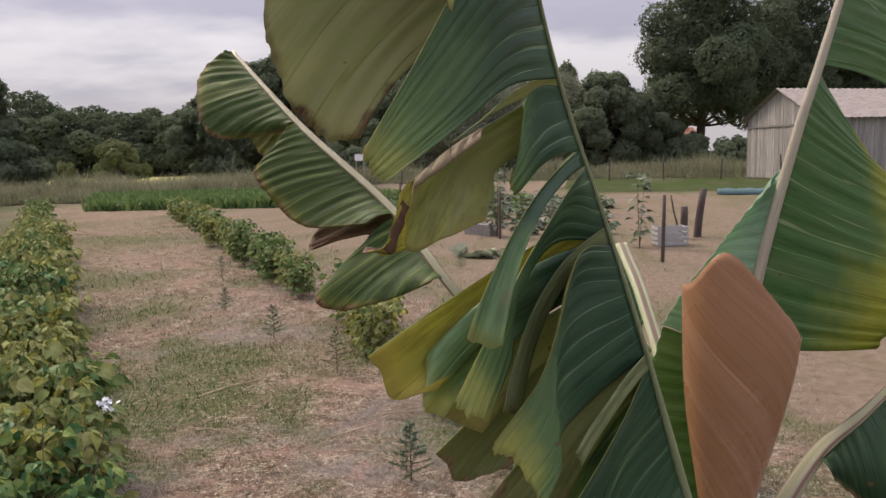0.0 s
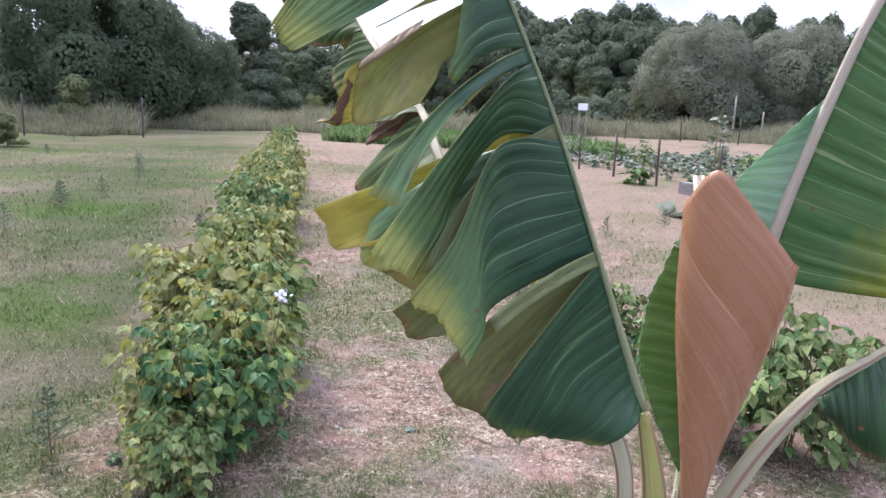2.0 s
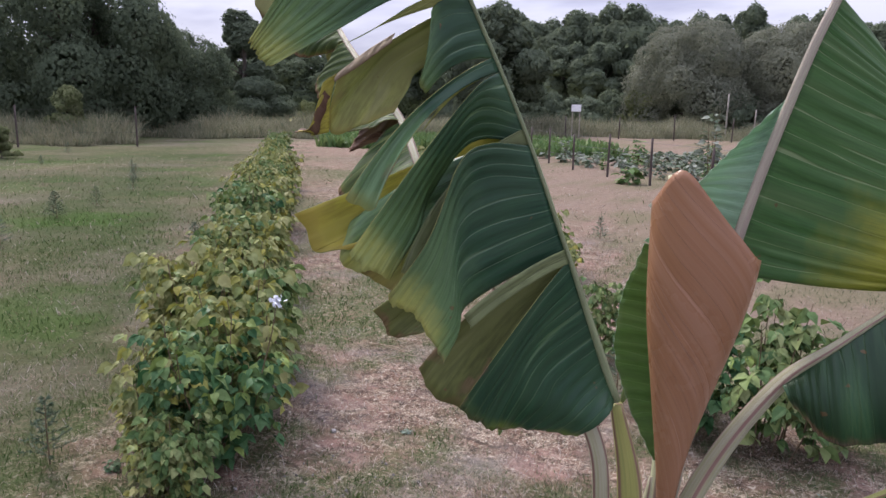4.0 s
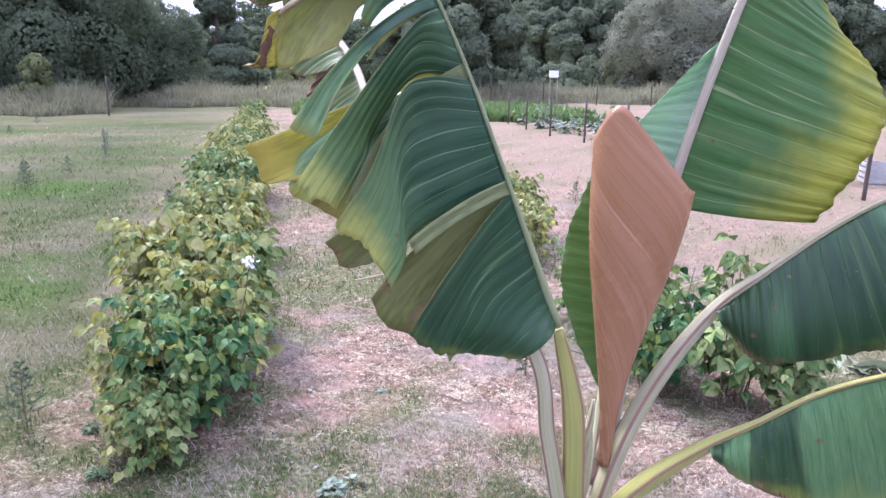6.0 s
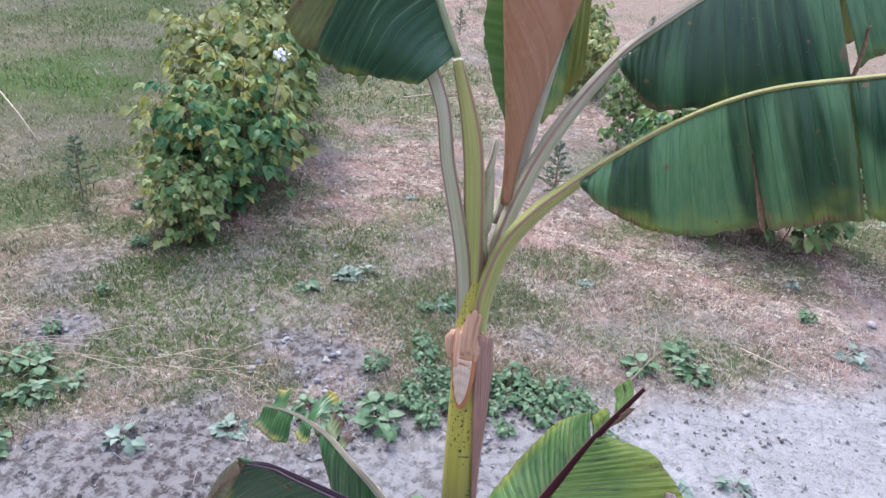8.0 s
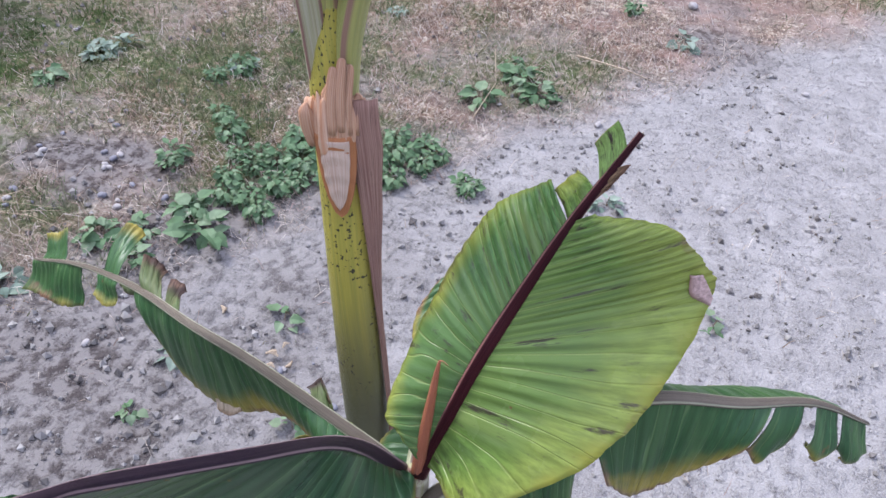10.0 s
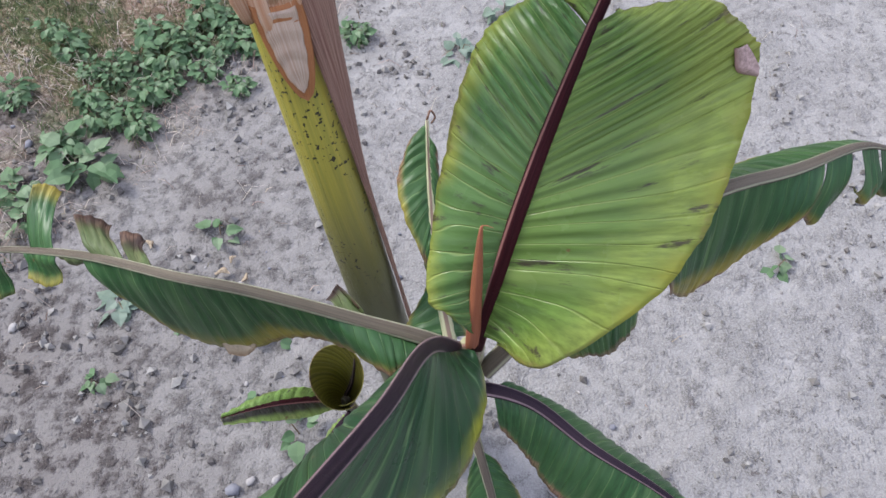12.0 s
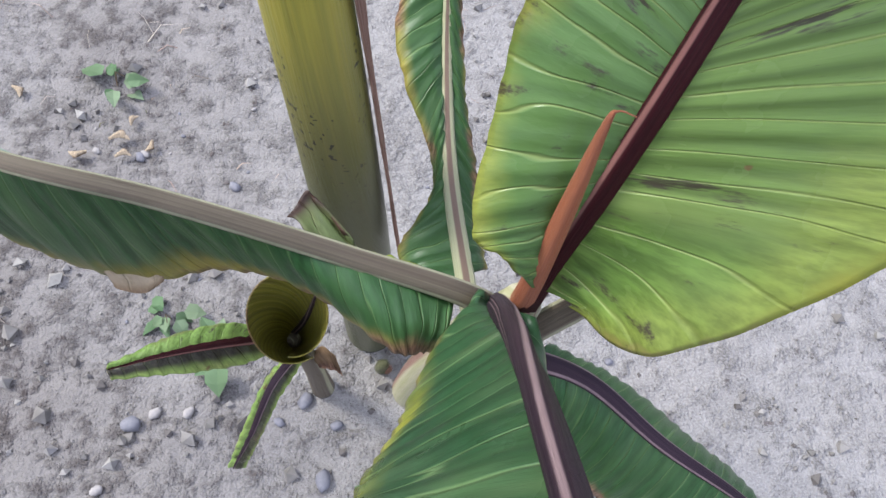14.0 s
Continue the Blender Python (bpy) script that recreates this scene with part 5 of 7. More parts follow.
    drape([(3.03, (0.41, 0.858, 1.734), (0.377, 0.807, 1.702), (0.338, 0.765, 1.669)), (3.4, (0.411, 0.837, 1.769), (0.373, 0.794, 1.719), (0.331, 0.76, 1.676)), (3.8, (0.408, 0.814, 1.799), (0.364, 0.78, 1.737), (0.327, 0.755, 1.684)), (4.05, (0.396, 0.799, 1.815), (0.359, 0.77, 1.743), (0.329, 0.75, 1.689))], UPPER, 10, crumple=0.004)
    s(2.98, 3.06, [(0.368, 0.834, 1.696), (0.395, 0.862, 1.718)], False, (-0.004, 0.004, 0.008), None, 18)
    s(3.55, 4.75, [(0.288, 0.875, 1.700), (0.245, 0.872, 1.710), (0.220, 0.872, 1.772), (0.222, 0.865, 1.838)], False, (-0.02, 0.03, 0.045), None, 11, mats=[LEAF_CREAM, LEAF_DARK], fold=0.008)
    s(4.05, 4.62, [(0.388, 0.762, 1.772), (0.362, 0.742, 1.802)], True, (-0.01, -0.014, 0.02), None, 12, fold=0.006)
    s(4.62, 5.2, [(0.360, 0.742, 1.790), (0.343, 0.720, 1.825)], True, (-0.014, -0.014, 0.02), None, 13, fold=0.006)
    s(5.2, 6.8, [(0.346, 0.760, 1.872), (0.269, 0.720, 1.872), (0.230, 0.70, 1.895), (0.22, 0.62, 1.90)], False, (-0.01, 0.0, 0.03), None, 14, mats=[LEAF_CREAM, LEAF_DARK])
    # strips of the far half that hang out behind
    s(1.95, 2.15, [(0.345, 0.862, 1.498), (0.312, 0.850, 1.500), (0.301, 0.840, 1.534)], False, (-0.005, 0.075, 0.0), None, 15, mats=[LEAF_OCHRE, LEAF_DARK])
    s(1.62, 1.92, [(0.350, 0.876, 1.471), (0.336, 0.862, 1.484), (0.339, 0.878, 1.525)], True, (-0.012, 0.02, 0.03), None, 16, fold=0.005)
    s(1.40, 1.60, [(0.378, 0.902, 1.450), (0.334, 0.890, 1.475)], False, (-0.01, 0.02, 0.015), None, 19)
    s(1.0, 1.32, [(0.395, 0.952, 1.398), (0.350, 0.942, 1.389), (0.330, 0.930, 1.417)], False, (-0.01, 0.03, 0.015), None, 20, mats=[LEAF_OLIVE, LEAF_DARK])
    s(0.45, 0.9, [(0.455, 1.04, 1.30), (0.445, 1.03, 1.262), (0.43, 1.02, 1.31)], True, (-0.01, 0.03, 0.02), None, 23)

    # coppery leaf still rolled up
    rolled_sheet("rolled_leaf", plant, LEAF_ROLL, "coppery new leaf still rolled into a funnel")

    # upright leaf behind the roll, seen from its pale underside
    rib3 = [(0.615, 1.165, 1.10), (0.645, 1.225, 1.36), (0.677, 1.260, 1.53), (0.722, 1.285, 1.70), (0.750, 1.305, 1.783), (0.790, 1.340, 1.90), (0.830, 1.390, 2.00)]
    st3 = piece("leaf", sweep("leaf", rib3, (0.012, 0.0085, 0.0068, 0.006, 0.0055, 0.0045, 0.003), RIB_PINK, 10, groove=0.25, up=(0.1, -1, 0)), plant, "upright leaf, green going yellow, with a pinkish midrib")
    # lower part carries painted shade, the part above it stays bright
    blade("blade", st3, rib3, 0.35, 1.35, [(0.600, 1.175, 1.20), (0.545, 1.188, 1.30), (0.535, 1.20, 1.387), (0.560, 1.22, 1.472)], [LEAF_SHADED, LEAF_BLUE], FRONT, (-0.004, 0.03, 0.0), None, crumple=0.003, seed=31, tears=False)
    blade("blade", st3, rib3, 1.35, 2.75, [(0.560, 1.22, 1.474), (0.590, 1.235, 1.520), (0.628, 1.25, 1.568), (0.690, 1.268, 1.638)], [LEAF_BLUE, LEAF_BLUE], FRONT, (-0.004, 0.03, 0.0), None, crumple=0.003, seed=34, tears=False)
    blade("blade", st3, rib3, 1.45, 3.97, [(0.838, 1.318, 1.424), (0.858, 1.330, 1.455), (0.890, 1.350, 1.510), (0.904, 1.370, 1.568), (0.885, 1.380, 1.620), (0.850, 1.380, 1.660), (0.812, 1.375, 1.715)], [LEAF_FRESH, LEAF_DARK], FRONT, (0.0, 0.012, -0.012), (0.0, 0.012, 0.006), crumple=0.004, seed=32, period=0.022, pleat=0.0011, tears=False)
    blade("blade", st3, rib3, 4.02, 5.9, [(0.862, 1.400, 1.765), (0.905, 1.43, 1.82), (0.92, 1.46, 1.90), (0.86, 1.41, 2.0)], [LEAF_FRESH, LEAF_DARK], FRONT, (0.01, 0.02, 0.01), None, crumple=0.004, seed=33)

    # leaf stalk at the back, cut square, with a rag of blade left on it
    rib8 = [(0.606, 1.16, 1.06), (0.592, 1.30, 1.30), (0.558, 1.46, 1.45), (0.528, 1.569, 1.53)]
    st8 = piece("leaf", sweep("leaf", rib8, (0.012, 0.010, 0.010, 0.010), RIB_PALE, 10, groove=0.6, up=(0, -0.4, 1)), plant, "pale cut-off leaf stalk with a rag of green blade")
    blade("blade", st8, rib8, 1.9, 3.0, [(0.50, 1.60, 1.14), (0.455, 1.615, 1.09), (0.53, 1.62, 1.2)], [LEAF_DARK, LEAF_UNDER], FRONT, (-0.01, 0.03, 0.02), seed=34)

    # two leaves that reach out to the side, blades hanging from the midrib
    rib4 = [(0.735, 1.205, 1.323), (0.786, 1.210, 1.374), (0.857, 1.240, 1.435), (0.925, 1.270, 1.478), (1.020, 1.330, 1.510), (1.140, 1.420, 1.500), (1.250, 1.500, 1.430)]
    st4 = piece("leaf", sweep("leaf", [(0.602, 1.138, 0.93), (0.612, 1.148, 1.03), (0.640, 1.165, 1.14), (0.680, 1.185, 1.235), *rib4], (0.013, 0.0145, 0.014, 0.0125, 0.010, 0.006, 0.004, 0.0036, 0.0033, 0.003, 0.002), PETIOLE_GREY, 12, groove=0.55, up=(-0.6, -0.5, 0.8)), plant, "dark green leaf reaching sideways, scarred and torn")
    # shade: the side leaf colours darkened as if out of the light
    side, shade = [LEAF_SIDE, LEAF_UNDER], [LEAF_SIDE_SHADED, LEAF_UNDER]
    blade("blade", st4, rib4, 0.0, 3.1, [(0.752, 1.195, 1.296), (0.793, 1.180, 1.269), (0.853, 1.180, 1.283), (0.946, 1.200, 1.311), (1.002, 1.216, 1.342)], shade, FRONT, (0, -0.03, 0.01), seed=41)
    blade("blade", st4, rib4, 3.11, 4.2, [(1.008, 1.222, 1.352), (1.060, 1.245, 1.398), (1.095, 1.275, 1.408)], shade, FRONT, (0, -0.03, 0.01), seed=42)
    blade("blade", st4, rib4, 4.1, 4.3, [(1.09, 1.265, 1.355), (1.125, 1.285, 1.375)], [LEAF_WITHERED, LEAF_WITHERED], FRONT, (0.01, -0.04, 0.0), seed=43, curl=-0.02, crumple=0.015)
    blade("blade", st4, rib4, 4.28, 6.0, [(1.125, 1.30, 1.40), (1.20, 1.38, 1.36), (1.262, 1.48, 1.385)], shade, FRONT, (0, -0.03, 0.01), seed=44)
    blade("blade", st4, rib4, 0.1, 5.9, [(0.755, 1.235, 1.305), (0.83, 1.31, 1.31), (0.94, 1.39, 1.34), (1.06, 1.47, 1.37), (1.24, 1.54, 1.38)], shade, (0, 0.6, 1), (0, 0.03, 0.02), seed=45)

    rib5 = [(0.750, 1.090, 1.190), (0.800, 1.068, 1.240), (0.860, 1.062, 1.292), (0.930, 1.035, 1.340), (1.000, 1.022, 1.368), (1.100, 1.000, 1.395), (1.220, 0.985, 1.390), (1.330, 0.970, 1.340)]
    st5 = piece("leaf", sweep("leaf", [(0.604, 1.122, 0.87), (0.612, 1.122, 0.96), (0.640, 1.118, 1.05), (0.690, 1.106, 1.125), *rib5], (0.016, 0.017, 0.0155, 0.013, 0.009, 0.0045, 0.0032, 0.0028, 0.0025, 0.0022, 0.002, 0.0015), PETIOLE, 12, groove=0.5, up=(-0.5, -0.5, 0.9)), plant, "broad green leaf reaching sideways with brown tears")
    blade("blade", st5, rib5, 0.0, 2.92, [(0.765, 1.075, 1.183), (0.796, 1.060, 1.171), (0.850, 1.055, 1.164), (0.905, 1.050, 1.173), (0.976, 1.040, 1.207)], side, FRONT, (0, -0.025, 0.012), seed=51)
    blade("blade", st5, rib5, 2.925, 4.12, [(0.979, 1.040, 1.207), (1.020, 1.030, 1.228), (1.060, 1.018, 1.250)], side, FRONT, (0, -0.03, 0.012), seed=52)
    blade("blade", st5, rib5, 4.14, 6.95, [(1.062, 1.017, 1.251), (1.120, 1.000, 1.262), (1.200, 0.980, 1.270), (1.325, 0.965, 1.300)], side, FRONT, (0, -0.03, 0.012), seed=53)
    blade("blade", st5, rib5, 0.1, 6.9, [(0.765, 1.11, 1.18), (0.85, 1.14, 1.20), (0.97, 1.13, 1.25), (1.10, 1.09, 1.28), (1.32, 1.0, 1.30)], side, (0, 0.6, 1), (0, 0.02, 0.02), seed=54)

    blade("dry_tear", st5, [(0.950, 1.026, 1.285), (0.966, 1.029, 1.240), (0.978, 1.036, 1.203)], 0, 2, [(0.948, 1.023, 1.283), (0.962, 1.025, 1.240), (0.971, 1.033, 1.208)], [LEAF_DRY, LEAF_DRY], FRONT, (0, -0.002, 0), seed=55, crumple=0.006, label="brown dried tear edge")
    blade("dry_tear", st4, [(1.006, 1.205, 1.40), (1.008, 1.212, 1.37), (1.006, 1.216, 1.335)], 0, 2, [(1.004, 1.203, 1.398), (1.004, 1.208, 1.370), (1.002, 1.213, 1.343)], [LEAF_DRY, LEAF_DRY], FRONT, (0, -0.002, 0), seed=56, crumple=0.006, label="brown dried tear edge")

    # leaf that leans away behind the front leaf
    rib7 = [(0.545, 1.060, 1.280), (0.440, 1.050, 1.420), (0.327, 1.060, 1.547), (0.249, 1.120, 1.626), (0.111, 1.200, 1.729), (-0.024, 1.300, 1.840)]
    st7 = piece("leaf", sweep("leaf", [(0.585, 1.122, 0.90), (0.578, 1.110, 1.02), (0.562, 1.080, 1.16), *rib7], (0.012, 0.012, 0.0105, 0.0095, 0.007, 0.0055, 0.005, 0.004, 0.0025), PETIOLE_GREY, 12, groove=0.6, up=(0.4, -1, 0.3)), plant, "older leaf leaning away with browned, torn lobes")
    l7 = [LEAF_OLD, LEAF_UNDER]
    blade("blade", st7, rib7, 2.1, 2.92, [(0.305, 1.045, 1.553), (0.259, 1.060, 1.534), (0.187, 1.100, 1.511), (0.153, 1.120, 1.527), (0.215, 1.12, 1.585)], l7, FRONT, (-0.005, -0.012, 0.006), seed=71)
    blade("blade", st7, rib7, 2.95, 4.02, [(0.225, 1.100, 1.612), (0.124, 1.160, 1.604), (0.060, 1.200, 1.645), (0.037, 1.220, 1.674), (0.085, 1.205, 1.712)], l7, FRONT, (-0.005, -0.012, 0.006), seed=72)
    blade("blade", st7, rib7, 4.04, 4.98, [(0.087, 1.220, 1.720), (-0.044, 1.280, 1.718), (-0.082, 1.300, 1.764), (-0.085, 1.320, 1.814), (-0.035, 1.300, 1.838)], l7, FRONT, (-0.005, -0.012, 0.006), seed=73)
    blade("blade", st7, rib7, 2.6, 3.4, [(0.20, 1.14, 1.60), (0.12, 1.19, 1.57), (0.14, 1.21, 1.62)], [LEAF_DRY, LEAF_DRY], FRONT, (0, 0.02, 0.0), seed=74, crumple=0.015)
    blade("blade", st7, rib7, 3.6, 4.6, [(0.10, 1.25, 1.69), (0.02, 1.29, 1.69), (-0.03, 1.32, 1.76)], UNDER, FRONT, (0, 0.03, 0.0), seed=75)
    return plant


def young_banana():
    plant = thing("young_banana_plant", "young banana plant with dark red midribs in pale sand", "banana plant")
    piece("pseudostem", sweep("pseudostem", [(0.724, 0.998, -0.02), (0.727, 0.974, 0.2), (0.736, 0.942, 0.42), (0.745, 0.918, 0.575)], (0.028, 0.024, 0.02, 0.013), PETIOLE_GREY, 16), plant, "short greyish pseudostem")
    piece("rolled_leaf", sweep("rolled_leaf", [(0.744, 0.917, 0.53), (0.746, 0.921, 0.60), (0.750, 0.934, 0.68), (0.753, 0.944, 0.732), (0.756, 0.945, 0.741), (0.763, 0.941, 0.742)], (0.0085, 0.0072, 0.0050, 0.0020, 0.0004, 0.0003), SPIKE, 12), plant, "coppery rolled shoot with a withered hair tip")
    up = (0, -0.6, 1)

    rib = [(0.747, 0.916, 0.575), (0.783, 0.958, 0.710), (0.812, 0.995, 0.785), (0.846, 1.030, 0.865), (0.886, 1.070, 0.940)]
    leaf = piece("leaf", sweep("leaf", rib, (0.0085, 0.0075, 0.0065, 0.005, 0.003), RIB_RED, 10, groove=0.35, up=(0.2, -0.9, 0.6)), plant, "broad lime-green leaf with a dark red midrib")
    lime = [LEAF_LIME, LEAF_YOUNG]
    # left half takes the lime with shade mixed into its colour
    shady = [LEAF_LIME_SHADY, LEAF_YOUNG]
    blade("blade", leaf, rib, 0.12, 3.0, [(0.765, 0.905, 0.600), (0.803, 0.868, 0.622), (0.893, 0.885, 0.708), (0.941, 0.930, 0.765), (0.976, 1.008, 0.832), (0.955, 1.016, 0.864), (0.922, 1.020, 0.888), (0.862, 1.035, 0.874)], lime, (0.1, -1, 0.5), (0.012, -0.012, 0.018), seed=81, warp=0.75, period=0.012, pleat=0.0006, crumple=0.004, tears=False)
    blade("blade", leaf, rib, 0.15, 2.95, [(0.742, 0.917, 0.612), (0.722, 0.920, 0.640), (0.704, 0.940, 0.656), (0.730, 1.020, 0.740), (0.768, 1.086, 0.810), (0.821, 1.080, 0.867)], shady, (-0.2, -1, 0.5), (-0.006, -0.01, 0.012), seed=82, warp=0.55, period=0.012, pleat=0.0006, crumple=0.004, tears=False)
    blade("blade", leaf, rib, 2.95, 3.35, [(0.826, 1.068, 0.865), (0.842, 1.070, 0.89)], lime, (-0.2, -1, 0.5), (0, 0, 0.004), seed=83)
    blade("turned_corner", leaf, [(0.962, 1.012, 0.850), (0.970, 1.009, 0.840), (0.976, 1.006, 0.831)], 0, 2, [(0.950, 1.006, 0.850), (0.956, 1.000, 0.832), (0.974, 1.000, 0.822)], [LEAF_PINK, LEAF_PINK], (0.1, -1, 0.5), (0, -0.004, 0.004), seed=126, label="pinkish corner turned over")
    blade("blade", leaf, rib, 3.4, 3.8, [(0.852, 1.064, 0.925), (0.866, 1.074, 0.945)], [LEAF_BABY_LIME, LEAF_YOUNG], (-0.2, -1, 0.5), (0, 0, 0.006), seed=84, curl=0.006)
    blade("blade", leaf, rib, 3.1, 3.6, [(0.870, 1.045, 0.893), (0.884, 1.058, 0.915)], [LEAF_DRY, LEAF_DRY], (0.2, -1, 0.5), (0, 0, 0.002), seed=85)

    rib = [(0.722, 0.914, 0.585), (0.640, 0.935, 0.620), (0.550, 0.955, 0.655), (0.480, 0.970, 0.672), (0.370, 1.030, 0.635), (0.220, 1.110, 0.550), (0.085, 1.165, 0.468)]
    leaf = piece("leaf", sweep("leaf", [(0.742, 0.914, 0.50), *rib], (0.009, 0.008, 0.0068, 0.0058, 0.005, 0.0045, 0.0035, 0.002), RIB_GREY, 10, groove=0.4, up=(0, -0.3, 1)), plant, "narrow leaf with a grey midrib and frayed brown end")
    yg = [LEAF_YOUNG, LEAF_YOUNG_DARK]
    fr = [LEAF_FRAYED, LEAF_YOUNG_DARK]
    rag = [LEAF_RAG, LEAF_WITHERED]
    blade("blade", leaf, rib, 0.25, 4.0, [(0.685, 0.890, 0.585), (0.662, 0.888, 0.592), (0.616, 0.933, 0.575), (0.566, 0.955, 0.562), (0.504, 0.965, 0.535), (0.445, 0.985, 0.535), (0.392, 1.004, 0.600)], fr, up, (0, -0.012, 0.01), seed=86, crumple=0.008)
    blade("blade", leaf, rib, 0.3, 0.8, [(0.690, 0.936, 0.590), (0.668, 0.944, 0.600), (0.652, 0.944, 0.606)], [LEAF_LIME, LEAF_YOUNG], (0, 0.6, 1), (0, 0.004, 0.004), seed=87)
    blade("blade", leaf, rib, 1.2, 4.2, [(0.62, 0.946, 0.590), (0.55, 0.962, 0.610), (0.48, 0.980, 0.630), (0.37, 1.040, 0.605)], yg, (0, 0.6, 1), (0, 0.004, -0.004), seed=89)
    blade("blade", leaf, rib, 0.75, 1.2, [(0.638, 0.950, 0.614), (0.620, 0.976, 0.622), (0.608, 0.962, 0.616)], rag, FRONT, (0, 0.012, 0.0), seed=88, crumple=0.008)
    blade("rag", leaf, rib, 3.50, 3.86, [(0.386, 1.060, 0.628), (0.372, 1.072, 0.630), (0.356, 1.072, 0.634)], rag, (0, -0.5, 1), (0.0, 0.004, 0.012), seed=131, crumple=0.012, curl=0.010, label="torn rag curling up with a brown edge")
    blade("rag", leaf, rib, 3.22, 3.46, [(0.430, 1.030, 0.640), (0.420, 1.042, 0.632), (0.405, 1.045, 0.632)], rag, (0, -0.5, 1), (0.0, 0.004, 0.008), seed=132, crumple=0.012, curl=0.010, label="torn rag curling up with a brown edge")
    blade("rag", leaf, rib, 4.28, 4.52, [(0.322, 1.128, 0.612), (0.312, 1.132, 0.620), (0.300, 1.130, 0.626)], fr, (0, -0.5, 1), (0.0, 0.0, 0.016), seed=133, crumple=0.008, curl=0.006, label="pale strip standing up from the midrib")
    blade("rag", leaf, rib, 3.95, 4.20, [(0.372, 1.030, 0.612), (0.352, 1.034, 0.600), (0.338, 1.044, 0.600)], rag, (0, -0.5, 1), (0.0, -0.004, 0.006), seed=134, crumple=0.012, curl=-0.008, label="torn rag curling down with a brown edge")
    blade("dry_tear", leaf, [(0.486, 0.968, 0.546), (0.508, 0.966, 0.546), (0.526, 0.960, 0.552)], 0, 2, [(0.494, 0.955, 0.541), (0.511, 0.950, 0.540), (0.526, 0.955, 0.548)], [LEAF_SCRAP, LEAF_DRY], up, (0, 0, 0.003), seed=127, crumple=0.005, label="brown dried margin")
    for i, (a, b, e0, e1, m) in enumerate(((4.25, 4.6, (0.335, 1.04, 0.585), (0.29, 1.06, 0.57), yg), (4.95, 6.0, (0.225, 1.095, 0.488), (0.075, 1.145, 0.425), yg), (5.3, 5.8, (0.17, 1.17, 0.54), (0.115, 1.18, 0.51), yg))):
        blade("blade", leaf, rib, a, b, [e0, Vector(e0).lerp(Vector(e1), 0.5) + Vector((0, 0, -0.008)), e1], m, up, (0, 0, 0.012), seed=90 + i, crumple=0.014, curl=0.01)

    rib = [(0.728, 0.915, 0.580), (0.710, 0.868, 0.690), (0.695, 0.820, 0.775), (0.675, 0.745, 0.875), (0.645, 0.675, 0.957), (0.637, 0.650, 0.985), (0.622, 0.637, 0.990)]
    leaf = piece("leaf", sweep("leaf", rib, (0.0085, 0.0068, 0.0058, 0.005, 0.004, 0.003, 0.002), RIB_PLUM, 10, groove=0.4, up=(0, -0.5, 1)), plant, "large dark green leaf with a plum midrib and yellow tip")
    dk = [LEAF_YOUNG_DARK, LEAF_YOUNG]
    blade("blade", leaf, rib, 0.05, 5.95, [(0.745, 0.900, 0.585), (0.750, 0.868, 0.575), (0.735, 0.830, 0.560), (0.700, 0.780, 0.555), (0.630, 0.730, 0.570), (0.560, 0.712, 0.590), (0.486, 0.700, 0.664), (0.505, 0.685, 0.757), (0.547, 0.665, 0.862), (0.603, 0.645, 0.960), (0.620, 0.638, 0.985)], dk, (0.6, -0.6, 0.6), (0.012, -0.012, 0.035), (-0.012, -0.008, 0.012), seed=95, warp=0.62, period=0.016, pleat=0.0008, crumple=0.006, tears=False)
    blade("blade", leaf, rib, 0.05, 5.95, [(0.715, 0.915, 0.598), (0.684, 0.880, 0.600), (0.660, 0.838, 0.635), (0.635, 0.800, 0.690), (0.640, 0.772, 0.775), (0.634, 0.724, 0.868), (0.622, 0.652, 0.975)], dk, (-0.6, -0.4, 0.8), (-0.012, 0.0, 0.035), (-0.002, 0.0, 0.006), seed=96, warp=0.7, period=0.016, pleat=0.0008, crumple=0.006, tears=False)
    margin = [(0.620, 0.638, 0.985), (0.603, 0.645, 0.960), (0.547, 0.665, 0.862), (0.505, 0.685, 0.757), (0.486, 0.700, 0.664)]
    blade("turned_margin", leaf, margin, 0.0, 4.0, [(0.616, 0.640, 0.983), (0.557, 0.655, 0.912), (0.502, 0.672, 0.828), (0.459, 0.692, 0.729), (0.438, 0.710, 0.617)], [LEAF_UNDER_DULL, LEAF_UNDER_DULL], (-0.5, -0.6, 0.6), (-0.010, -0.012, 0.014), seed=97, crumple=0.006, curl=-0.010, tears=False, label="dull pale margin rolled back to its underside")

    rib = [(0.730, 0.945, 0.480), (0.721, 1.045, 0.510), (0.722, 1.130, 0.550), (0.726, 1.200, 0.602)]
    leaf = piece("leaf", sweep("leaf", rib, (0.008, 0.0065, 0.0045, 0.002), RIB_PALE, 8, groove=0.4, up=(0, 0, 1)), plant, "narrow leaf with a pale midrib and browned tip")
    blade("blade", leaf, rib, 0.2, 2.95, [(0.692, 0.970, 0.478), (0.680, 0.998, 0.478), (0.704, 1.030, 0.498), (0.706, 1.060, 0.515), (0.690, 1.105, 0.540), (0.684, 1.148, 0.556), (0.700, 1.185, 0.582)], yg, up, (0, 0, 0.010), seed=98, crumple=0.006)
    blade("blade", leaf, rib, 0.25, 2.8, [(0.748, 0.98, 0.475), (0.744, 1.03, 0.490), (0.735, 1.10, 0.53), (0.736, 1.17, 0.575)], yg, up, (0, 0, 0.008), seed=99, crumple=0.006)
